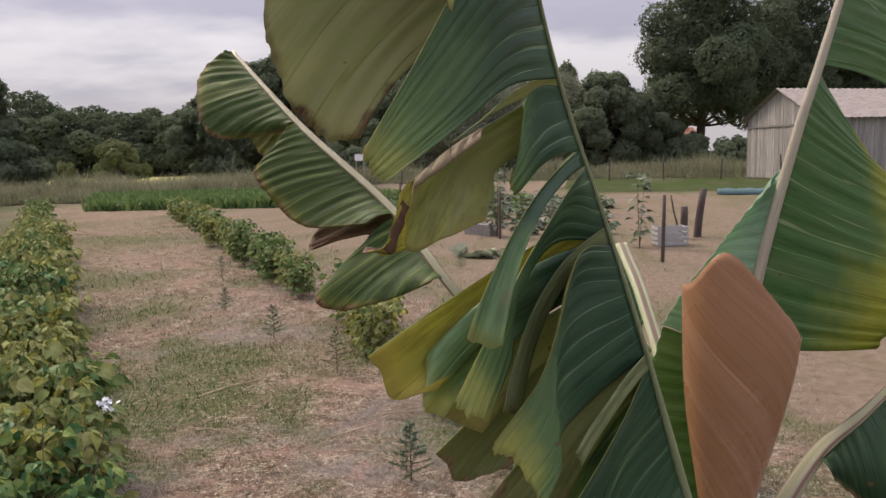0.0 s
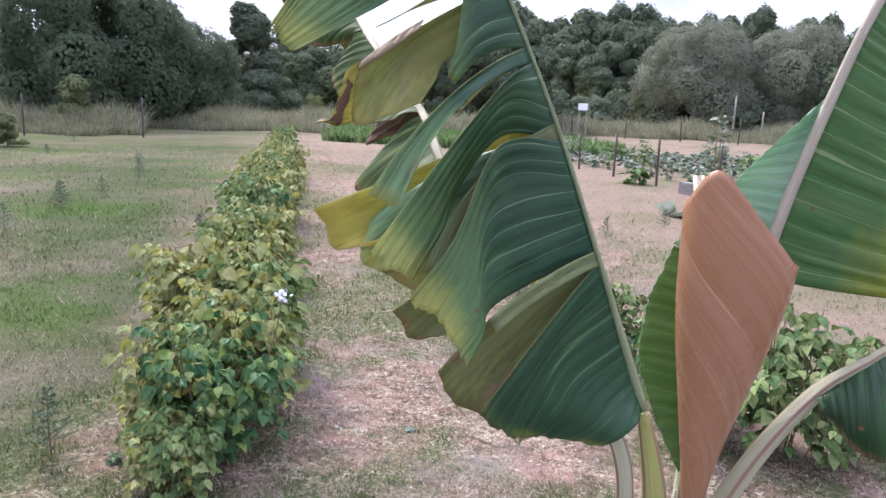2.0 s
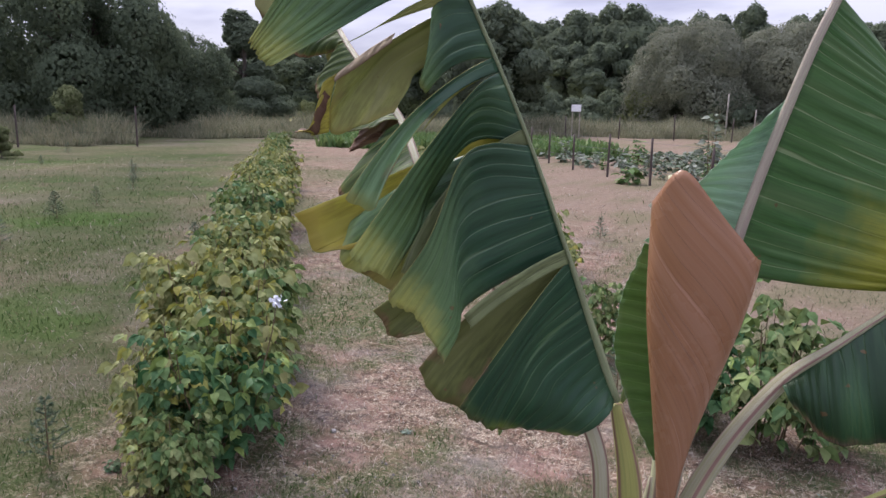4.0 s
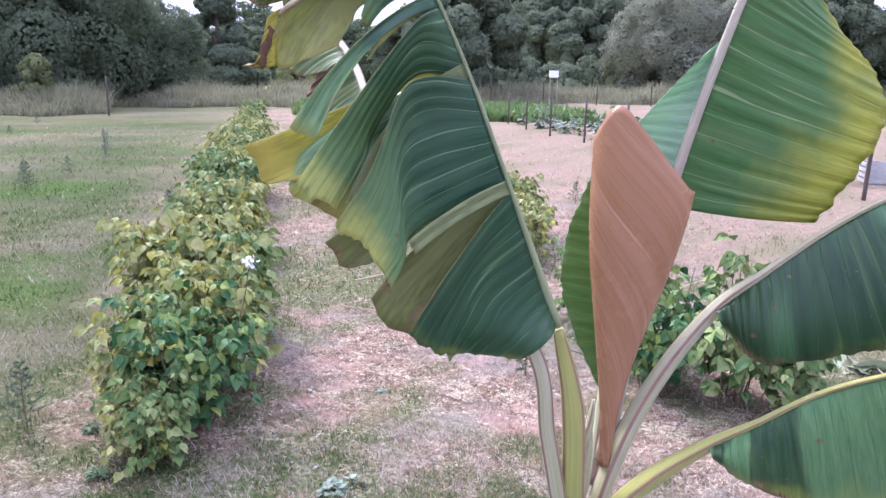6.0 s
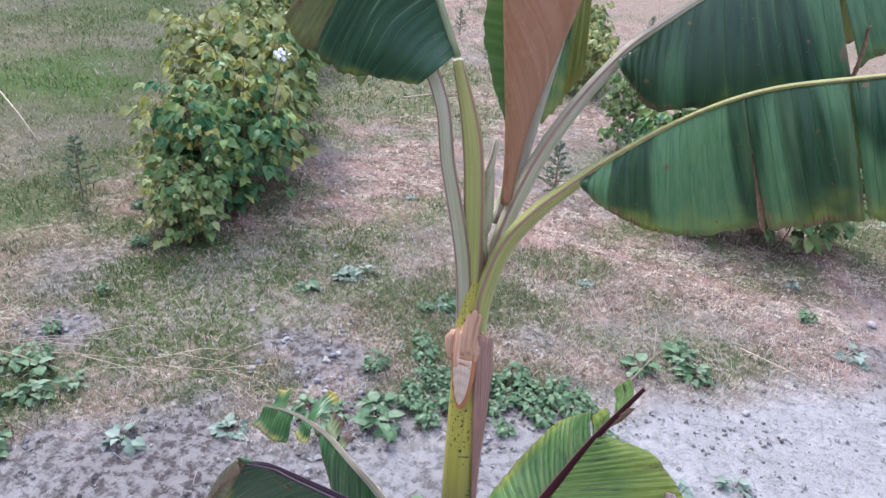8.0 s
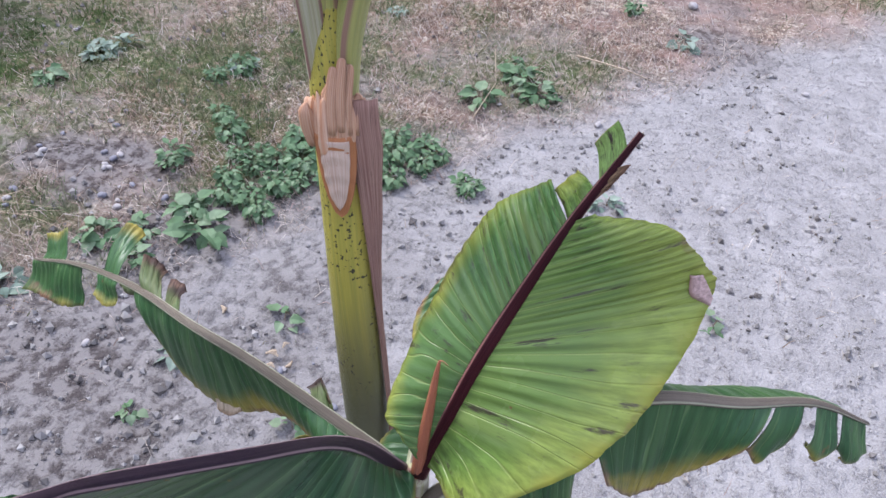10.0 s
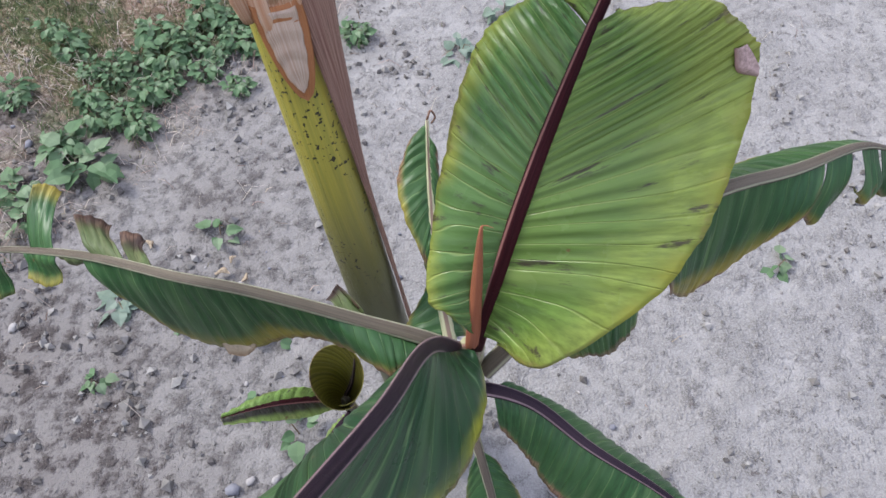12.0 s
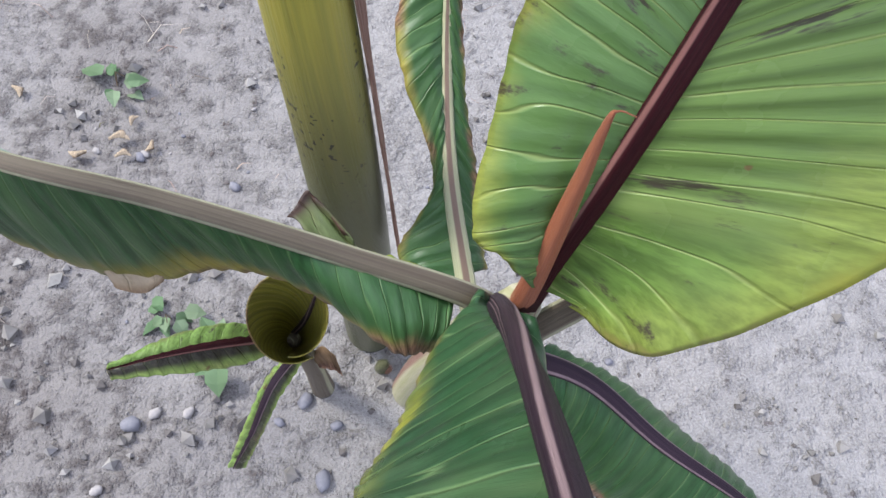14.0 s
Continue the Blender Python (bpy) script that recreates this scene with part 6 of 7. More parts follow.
    piece("tip", sweep("tip", [(0.726, 1.20, 0.602), (0.731, 1.21, 0.607), (0.736, 1.206, 0.60), (0.731, 1.202, 0.594)], (0.0015, 0.0013, 0.0012, 0.001), SHEATH_DRY, 6, step=0.003), leaf, "withered dark curl")

    rib = [(0.758, 0.912, 0.530), (0.850, 0.925, 0.690), (0.940, 0.950, 0.745), (1.030, 0.975, 0.738), (1.100, 1.000, 0.730), (1.175, 1.030, 0.680)]
    leaf = piece("leaf", sweep("leaf", rib, (0.010, 0.008, 0.0065, 0.0055, 0.004, 0.002), RIB_GREY, 10, groove=0.4, up=(0, -0.2, 1)), plant, "arching leaf frayed into curled brown-edged strips")
    blade("blade", leaf, rib, 0.5, 1.45, [(0.84, 0.900, 0.565), (0.880, 0.900, 0.560), (0.905, 0.915, 0.60)], yg, FRONT, (0, -0.01, 0.01), seed=101)
    blade("blade", leaf, rib, 1.5, 3.4, [(0.935, 0.930, 0.620), (0.972, 0.943, 0.580), (1.005, 0.950, 0.640), (1.040, 0.952, 0.690)], fr, FRONT, (0, -0.02, 0.012), seed=102, crumple=0.01)
    for i, (a, b, e0, e1) in enumerate(((3.45, 3.85, (1.045, 0.955, 0.682), (1.085, 0.965, 0.680)), (4.05, 4.4, (1.10, 0.972, 0.690), (1.14, 0.985, 0.675)), (4.5, 4.95, (1.145, 1.00, 0.655), (1.185, 1.015, 0.645)))):
        blade("blade", leaf, rib, a, b, [e0, Vector(e0).lerp(Vector(e1), 0.5) + Vector((0, -0.01, -0.012)), e1], fr, FRONT, (0, -0.02, 0), seed=104 + i, crumple=0.012, curl=-0.015)
    blade("blade", leaf, rib, 1.2, 4.6, [(0.88, 0.98, 0.66), (0.95, 1.02, 0.67), (1.03, 1.04, 0.67), (1.13, 1.05, 0.66)], yg, (0, 0.6, 1), (0, 0.01, 0.012), seed=108)

    rib = [(0.758, 0.903, 0.500), (0.810, 0.885, 0.485), (0.863, 0.840, 0.465), (0.930, 0.800, 0.430), (1.000, 0.765, 0.360)]
    leaf = piece("leaf", sweep("leaf", [(0.735, 0.925, 0.43), *rib], (0.008, 0.008, 0.0065, 0.0055, 0.004, 0.0025), RIB_PLUM, 10, groove=0.4, up=(0, 0, 1)), plant, "low leaf with a plum midrib drooping to the sand")
    blade("blade", leaf, rib, 0.15, 3.95, [(0.770, 0.875, 0.455), (0.802, 0.850, 0.420), (0.835, 0.805, 0.390), (0.905, 0.765, 0.360), (0.985, 0.752, 0.335)], yg, up, (0, -0.008, 0.015), seed=111, tears=False)
    blade("blade", leaf, rib, 0.15, 3.95, [(0.788, 0.918, 0.470), (0.850, 0.900, 0.430), (0.910, 0.860, 0.400), (0.965, 0.815, 0.370), (1.005, 0.775, 0.345)], yg, up, (0.008, 0.008, 0.015), seed=112, tears=False)

    rib = [(0.742, 0.905, 0.400), (0.750, 0.868, 0.390), (0.765, 0.815, 0.320), (0.775, 0.775, 0.240)]
    leaf = piece("leaf", sweep("leaf", rib, (0.008, 0.006, 0.005, 0.002), RIB_GREY, 8, groove=0.5, up=(0, -0.4, 1)), plant, "small drooping leaf with a pale channelled stalk")
    blade("blade", leaf, rib, 0.9, 2.95, [(0.735, 0.855, 0.37), (0.728, 0.82, 0.32), (0.738, 0.785, 0.265), (0.768, 0.772, 0.245)], yg, up, (0, 0, 0.012), seed=114)
    blade("blade", leaf, rib, 0.9, 2.95, [(0.772, 0.862, 0.375), (0.80, 0.83, 0.325), (0.80, 0.79, 0.27), (0.782, 0.772, 0.24)], yg, up, (0, 0, 0.012), seed=115)
    blade("withered_leaf", plant, [(0.745, 0.895, 0.50), (0.735, 0.86, 0.46), (0.725, 0.85, 0.40)], 0, 2, [(0.730, 0.905, 0.485), (0.715, 0.875, 0.43), (0.715, 0.855, 0.395)], [LEAF_BABY, LEAF_DRY], up, (-0.004, 0, 0.008), seed=116, label="yellowed remnant of an old leaf")
    return plant


def sucker():
    plant = thing("banana_sucker", "small banana sucker with an olive funnel-shaped leaf in sand", "banana plant")
    piece("pseudostem", sweep("pseudostem", [(0.604, 1.008, -0.01), (0.598, 1.003, 0.12), (0.590, 0.993, 0.26), (0.589, 0.982, 0.31), (0.590, 0.975, 0.340)], (0.016, 0.012, 0.009, 0.008, 0.0055), RIB_GREY, 12), plant, "slender brown pseudostem")
    funnel = cone_leaf("funnel_leaf", plant, (0.589, 0.979, 0.312), (0.597, 0.951, 0.470), 0.0045, 0.040, [LEAF_BABY, LEAF_BABY], "olive young leaf unrolling as a funnel", 1.12, cut=0.36, seed=9, start=math.pi * 1.45, slant=math.pi * 0.55)
    piece("midrib", sweep("midrib", [(0.590, 0.982, 0.335), (0.598, 0.980, 0.362), (0.606, 0.980, 0.391), (0.612, 0.977, 0.428), (0.616, 0.974, 0.458)], (0.0030, 0.0028, 0.0024, 0.0016, 0.0008), RIB_PLUM, 8), funnel, "plum midrib inside the funnel")
    rib = [(0.585, 0.985, 0.315), (0.545, 0.965, 0.375), (0.500, 0.950, 0.405), (0.452, 0.938, 0.410)]
    leaf = piece("leaf", sweep("leaf", rib, (0.005, 0.0045, 0.003, 0.001), RIB_RED, 8, groove=0.3), plant, "narrow lime leaf streaked with maroon")
    bm = [LEAF_BABY_LIME, LEAF_BABY]
    blade("blade", leaf, rib, 0.35, 3.0, [(0.575, 0.970, 0.326), (0.543, 0.950, 0.358), (0.500, 0.936, 0.392), (0.455, 0.931, 0.406)], [LEAF_BABY_DARK, LEAF_BABY], (0, -0.4, 1), (0, 0, 0.006), seed=121, crumple=0.003, tears=False)
    blade("blade", leaf, rib, 0.35, 3.0, [(0.578, 0.985, 0.336), (0.541, 0.980, 0.382), (0.498, 0.964, 0.408), (0.455, 0.943, 0.412)], bm, (0, -0.4, 1), (0, 0, 0.006), seed=122, crumple=0.003, tears=False)
    rib = [(0.590, 0.978, 0.285), (0.565, 0.945, 0.290), (0.540, 0.910, 0.240), (0.515, 0.886, 0.185)]
    leaf = piece("leaf", sweep("leaf", rib, (0.005, 0.004, 0.003, 0.001), RIB_PLUM, 8, groove=0.3), plant, "small lime leaf drooping to the sand")
    blade("blade", leaf, rib, 0.1, 3.0, [(0.594, 0.968, 0.280), (0.573, 0.938, 0.280), (0.546, 0.903, 0.233), (0.526, 0.886, 0.176)], [LEAF_BABY_DARK, LEAF_BABY], (0, -0.4, 1), (0, 0, 0.005), seed=123, crumple=0.003, tears=False)
    blade("blade", leaf, rib, 0.1, 3.0, [(0.582, 0.976, 0.286), (0.557, 0.948, 0.288), (0.529, 0.911, 0.238), (0.507, 0.888, 0.174)], bm, (0, -0.4, 1), (0, 0, 0.005), seed=124, crumple=0.003, tears=False)
    blade("scale_leaf", plant, [(0.600, 1.000, 0.20), (0.612, 0.995, 0.24), (0.625, 0.985, 0.235)], 0, 2, [(0.606, 0.985, 0.19), (0.622, 0.975, 0.22), (0.632, 0.972, 0.20)], [LEAF_DRY, LEAF_DRY], (0, -0.4, 1), (0, 0, 0.004), seed=125, label="withered brown scale leaf")
    small = thing("banana_shoot", "tiny yellowish shoot just breaking the sand", "banana plant", at=(0.684, 1.03, 0))
    piece("tip", sweep("tip", [(0, 0, -0.01), (0.001, -0.002, 0.015), (0.004, -0.004, 0.032), (0.006, -0.006, 0.042)], (0.010, 0.009, 0.006, 0.001), STEM, 10, step=0.004), small)
    piece("scale_leaf", sweep("scale_leaf", [(0.006, -0.004, -0.01), (0.009, -0.006, 0.012), (0.011, -0.009, 0.026)], (0.006, 0.006, 0.001), SHEATH_DRY, 8, step=0.004), small)


tall_banana()
young_banana()
sucker()


# ---------------------------------------------------------------- grass, straw and far growth
def grass_mesh(name, mat, spots, high, wide, lean, seed):
    """Thin bent blades at the given spots, all in one mesh."""
    rs = np.random.RandomState(seed)
    p = np.array(spots, dtype=np.float64)
    n = len(p)
    h = high[0] + (high[1] - high[0]) * rs.rand(n)
    if p.shape[1] > 3:
        h = h * p[:, 3]
    w = wide[0] + (wide[1] - wide[0]) * rs.rand(n)
    a, b = rs.rand(n) * 2 * np.pi, rs.rand(n) * 2 * np.pi
    out = lean[0] + (lean[1] - lean[0]) * rs.rand(n)
    dx, dy = np.cos(a), np.sin(a)
    sx, sy = np.cos(b) * w / 2, np.sin(b) * w / 2
    v = np.zeros((n, 5, 3))
    z0 = p[:, 2]
    for k, (f, g) in enumerate(((0.0, 1.0), (0.0, -1.0), (0.55, -0.8), (0.55, 0.8), (1.0, 0.0))):
        bend = out * h * f ** 1.6
        v[:, k, 0] = p[:, 0] + dx * bend + sx * g
        v[:, k, 1] = p[:, 1] + dy * bend + sy * g
        v[:, k, 2] = z0 - 0.003 * (f == 0) + h * f * np.sqrt(np.maximum(0.04, 1 - (out * 0.8 * f) ** 2))
    base = (np.arange(n) * 5)[:, None]
    quads = (base + np.array([[0, 1, 2, 3]])).tolist()
    tris = (base + np.array([[3, 2, 4]])).tolist()
    me = bpy.data.meshes.new(name)
    me.from_pydata(v.reshape(-1, 3).tolist(), [], quads + tris)
    me.materials.append(mat)
    return me


def scatter_grass():
    """Mown dry grass, green turf and straw, thick near the banana plants and thinner far off."""
    rnd = random.Random(21)
    rings = ((0.95, 3.0, 100000, 0.9), (3.0, 5.0, 46000, 1.2), (5.0, 9.0, 44000, 1.8), (9.0, 24.0, 40000, 3.0))
    for k, (d0, d1, count, scale) in enumerate(rings):
        dry, green, straw, lawn = [], [], [], []
        for _ in range(count):
            d = d0 + (d1 - d0) * rnd.random() ** (0.75 if k < 3 else 1.3) + rnd.gauss(0, 0.12) * scale
            az = rnd.uniform(-72, 34 if k < 2 else 16)
            x, y = polar(az, d)
            sand, turf, soil, loose = ground_zones(x, y)
            lush, empty = ground_patches(x, y)
            bare = max(sand, loose) if y < 4 else 0.0
            tuft = speck(x, y, 6.0, 1.6) + 0.7 * speck(x, y, 15.0, 5.6)
            z = ground_height(x, y)
            if rnd.random() < bare * (0.985 if lush < 0.75 or x < -0.6 else 0.82) or rnd.random() < soil * 0.6:
                continue
            if rnd.random() < empty * 0.8:
                if rnd.random() < 0.25:
                    straw.append((x, y, z + 0.003, rnd.uniform(0.4, 1.0)))
                continue
            grow = max(lush, turf * 0.85)
            if tuft + rnd.gauss(0, 0.25) < 0.16 - 0.55 * grow:
                if rnd.random() < (0.12 if turf > 0.3 else 0.4 if k else 0.75 if x > -0.55 else 0.15):
                    straw.append((x, y, z + 0.003, rnd.uniform(0.3, 0.9)))
                continue
            if rnd.random() < 0.06 + 0.86 * grow:
                (lawn if turf > 0.3 or (lush > 0.6 and x < -0.75) else green).append((x, y, z, 0.55 + 0.5 * grow * rnd.random() + 0.25 * max(0.0, tuft)))
            else:
                (dry if rnd.random() < 0.75 else straw).append((x, y, z, rnd.uniform(0.45, 0.95)))
        s = scale
        tagged(piece("grass", grass_mesh("grass", GRASS_DRY, dry, (0.016 * s ** 0.4, 0.045 * s ** 0.4), (0.0018 * s, 0.0032 * s), (0.7, 1.18), 1 + k)), "short dry mown grass on sandy soil", "grass", kind="stuff")
        tagged(piece("grass", grass_mesh("grass", GRASS_GREEN, green, (0.020 * s ** 0.4, 0.055 * s ** 0.4), (0.0020 * s, 0.0038 * s), (0.4, 1.1), 11 + k)), "short green grass among dry blades", "grass", kind="stuff")
        tagged(piece("grass", grass_mesh("grass", GRASS_TURF, lawn, (0.020 * s ** 0.4, 0.055 * s ** 0.4), (0.0020 * s, 0.0038 * s), (0.4, 1.1), 31 + k)), "fresh green turf in patches", "grass", kind="stuff")
        tagged(piece("straw", grass_mesh("straw", STRAW, straw, (0.03 * s ** 0.5, 0.09 * s ** 0.5), (0.0016 * s, 0.0030 * s), (1.17, 1.24), 21 + k)), "pale straw litter on the ground", "straw", kind="stuff")
    belt = []
    for _ in range(110000):
        az = rnd.uniform(-72, 24)
        near = (31 if az < -50 else 37 if az < -30 else min(48, 37 + (az + 30) * 0.7)) + 2.5 * noise.noise(Vector((az * 0.35, 0.5, 3.0)))
        d = near + abs(rnd.gauss(0, 5.0))
        x, y = polar(az, d)
        clump = noise.noise(Vector((x * 0.3, y * 0.3, 2.0))) + 0.5 * noise.noise(Vector((x * 1.1, y * 1.1, 5.0)))
        if clump + rnd.gauss(0, 0.3) > -0.35:
            rise = min(1.0, 0.25 + (d - near) * 0.35) * (0.75 + 0.5 * clump)
            belt.append((x, y, 0.0, max(0.2, rise)))
    tagged(piece("tall_grass", grass_mesh("tall_grass", TALL_GRASS, belt, (0.6, 1.7), (0.02, 0.05), (0.15, 0.9), 7)), "tall unmown grass at the field edge", "grass", kind="stuff")
    crop = []
    for _ in range(9000):
        u, v = rnd.random(), rnd.random()
        x, y = -17.5 + 12.5 * u - 5 * v, 24.2 + 1.5 * u + 8 * v
        if noise.noise(Vector((x * 0.5, y * 0.5, 4.0))) > -0.35:
            crop.append((x, y, 0.0))
    tagged(piece("green_crop", grass_mesh("green_crop", CROP_GREEN, crop, (0.25, 0.6), (0.10, 0.22), (0.2, 0.8), 8)), "low green crop in a broad patch", "crop", kind="stuff")


scatter_grass()


# ---------------------------------------------------------------- barn, house, fences
def box_mesh(name, lo, hi, mat, bevel=0.0):
    bm = bmesh.new()
    bmesh.ops.create_cube(bm, size=1)
    for v in bm.verts:
        v.co = Vector((lo[i] + (hi[i] - lo[i]) * (v.co[i] + 0.5) for i in range(3)))
    if bevel:
        bmesh.ops.bevel(bm, geom=bm.edges[:], offset=bevel, segments=2, affect="EDGES")
    me = bpy.data.meshes.new(name)
    bm.to_mesh(me)
    bm.free()
    me.materials.append(mat)
    return me


def barn():
    """Weathered board barn: gable end 5.4 m wide, eaves at 3.4 m, ridge at 5 m."""
    b = thing("barn", "old barn of weathered grey boards with a corrugated roof", "barn", at=(11.6, 45.0, 0))
    b.rotation_euler = (0, 0, radians(27))
    # local x runs along the ridge, local y across; the gable end stands at x = 0
    half, eave, ridge, long = 2.7, 3.4, 5.0, 13.0

    def boards(wall, along_gable, y):
        rnd = random.Random(5)
        for i in range(int((2 * half if along_gable else long) / 0.16)):
            if along_gable:
                c = -half + (i + 0.5) * 0.16
                top = ridge - (ridge - eave) * abs(c) / half - 0.03
                x0, x1, y0, y1 = -0.03 - rnd.uniform(0, 0.02), 0.0, c - 0.07, c + 0.07
            else:
                c = (i + 0.5) * 0.16
                top = eave - 0.02
                x0, x1, y0, y1 = c - 0.076, c + 0.076, y - 0.03 - rnd.uniform(0, 0.012), y
            piece("board", box_mesh("board", (x0, y0, rnd.uniform(0.0, 0.06)), (x1, y1, top), BOARDS), wall)

    bm = bmesh.new()
    ring = [bm.verts.new((x, y, z)) for x in (0.003, 0.05) for y, z in ((-half + 0.02, 0), (half - 0.08, 0), (half - 0.08, eave - 0.1), (0, ridge - 0.1), (-half + 0.02, eave - 0.1))]
    bm.faces.new(ring[4::-1])
    bm.faces.new(ring[5:])
    for i in range(5):
        bm.faces.new((ring[i], ring[(i + 1) % 5], ring[5 + (i + 1) % 5], ring[5 + i]))
    me = bpy.data.meshes.new("gable_wall")
    bm.to_mesh(me)
    bm.free()
    me.materials.append(WOOD_GREY)
    boards(piece("gable_wall", me, b), True, 0)
    boards(piece("side_wall", box_mesh("side_wall", (0.06, -half + 0.003, 0), (long - 0.08, -half + 0.018, eave - 0.05), WOOD_GREY), b), False, -half)
    piece("back_wall", box_mesh("back_wall", (0.0, half - 0.06, 0), (long, half, eave - 0.02), WOOD_GREY), b)
    piece("end_wall", box_mesh("end_wall", (long - 0.06, -half + 0.02, 0), (long, half - 0.08, eave), WOOD_GREY), b)
    piece("gable_beam", box_mesh("gable_beam", (-0.09, -half, eave - 0.5), (-0.045, half, eave - 0.38), WOOD_GREY, 0.008), b)
    for sign in (-1, 1):
        heap = Heap()
        n = 90
        row = []
        for i in range(n + 1):
            x = -0.35 + (long + 0.6) * i / n
            d = 0.03 * math.sin(i * 2.1)
            row.append((x, d))
        verts = []
        for x, d in row:
            verts += [Vector((x, 0, ridge + 0.06 + d)), Vector((x, sign * (half + 0.3), eave - 0.12 + d)), Vector((x, sign * (half + 0.3), eave - 0.15 + d)), Vector((x, 0, ridge + 0.02 + d))]
        heap.add(verts, [(4 * i + k, 4 * i + (k + 1) % 4, 4 * i + 4 + (k + 1) % 4, 4 * i + 4 + k) for i in range(n) for k in range(4)])
        me = heap.mesh("roof", ROOF_GREY)
        fix_normals(me)
        piece("roof", me, b)


def house():
    x, y = polar(6.7, 128)
    h = thing("house", "white house with a red tiled roof far off", "house", at=(x, y, 0))
    h.rotation_euler = (0, 0, radians(35))
    piece("wall", box_mesh("wall", (-4, -3, 0), (4, 3, 3.2), PLASTER, 0.02), h)
    bm = bmesh.new()
    v = [bm.verts.new(p) for p in ((-4.3, -3.4, 3.15), (4.3, -3.4, 3.15), (4.3, 3.4, 3.15), (-4.3, 3.4, 3.15), (-4.3, 0, 5.6), (4.3, 0, 5.6))]
    for f in ((0, 1, 5, 4), (2, 3, 4, 5), (0, 4, 3), (1, 2, 5), (0, 3, 2, 1)):
        bm.faces.new([v[i] for i in f])
    me = bpy.data.meshes.new("roof")
    bm.to_mesh(me)
    bm.free()
    me.materials.append(ROOF_RED)
    piece("roof", me, h)
    for wx in (-2.4, 0.0, 2.4):
        piece("window", box_mesh("window", (wx - 0.5, -3.05, 1.0), (wx + 0.5, -2.98, 2.3), GLASS_DARK), h)


def round_post(name, high, r, mat, lean=(0, 0), rough=0.0, seed=0):
    rnd = random.Random(seed)
    heap = Heap()
    pts = [Vector((lean[0] * z + rnd.gauss(0, rough), lean[1] * z + rnd.gauss(0, rough), z)) for z in (-0.1, high * 0.3, high * 0.65, high)]
    tube(heap, pts, r * 1.05, r * 0.9, 7)
    return heap.mesh(name, mat, False)


def wire_run(name, points, heights, parent):
    heap = Heap()
    for h in heights:
        tube(heap, [Vector((x, y, h + (0.02 if i % 2 else 0))) for i, (x, y) in enumerate(points)], 0.004, 0.004, 3)
    piece(name, heap.mesh(name, WIRE), parent)


def fences():
    bed = thing("bed_fence", "low wire fence on dark wooden posts along the vegetable bed", "fence")
    spots = [(-8.3, 24.2), (-6.9, 22.1), (-5.47, 20.06), (-4.1, 18.59), (-2.71, 17.06), (-1.14, 14.97), (0.35, 13.3), (1.7, 11.8)]
    for i, (x, y) in enumerate(spots):
        piece("post", round_post("post", 1.05 + 0.06 * math.sin(i * 2.3), 0.03, POST, (0.02 * math.sin(i * 3), 0.02 * math.cos(i * 2)), 0, i), bed, at=pose(x, y, 0))
    wire_run("wire", spots, (0.35, 0.68, 0.95), bed)
    far = thing("field_fence", "sagging wire fence on thin posts at the field edge", "fence")
    spots = [polar(az, 45.0) for az in range(-26, 22, 4)]
    for i, (x, y) in enumerate(spots):
        piece("post", round_post("post", 1.35 + 0.1 * math.sin(i * 1.9), 0.04, POST, (0.04 * math.sin(i * 3), 0), 0, i), far, at=pose(x, y, 0))
    wire_run("wire", spots, (0.5, 0.85, 1.1), far)
    side = thing("edge_fence", "wire fence on dark posts before the trees", "fence")
    spots = [polar(az, 29.5) for az in (-68, -62, -57.5, -50)]
    for i, (x, y) in enumerate(spots):
        piece("post", round_post("post", 1.45, 0.035, POST, (0, 0), 0, i), side, at=pose(x, y, 0))
    wire_run("wire", spots, (0.5, 0.9, 1.3), side)
    x, y = polar(-6.5, 52)
    pole = tagged(piece("pole", round_post("pole", 2.9, 0.055, POST_PALE, (0.01, 0)), at=pose(x, y, 0)), "bleached wooden pole in the field grass", "pole")
    x, y = polar(-4.6, 50)
    tagged(piece("pole", round_post("pole", 1.9, 0.045, POST_PALE, (0.02, 0)), at=pose(x, y, 0)), "short bleached wooden pole in the field grass", "pole")
    sign = thing("sign_board", "blank white board on two short legs in the field", "sign", at=(*polar(-17.25, 39.5), 0))
    piece("board", box_mesh("board", (-0.26, -0.02, 1.58), (0.26, 0.02, 1.94), SIGN, 0.01), sign)
    for lx in (-0.2, 0.2):
        piece("leg", box_mesh("leg", (lx - 0.02, 0.022, -0.05), (lx + 0.02, 0.05, 1.8), POST_PALE), sign)


barn()
house()
fences()


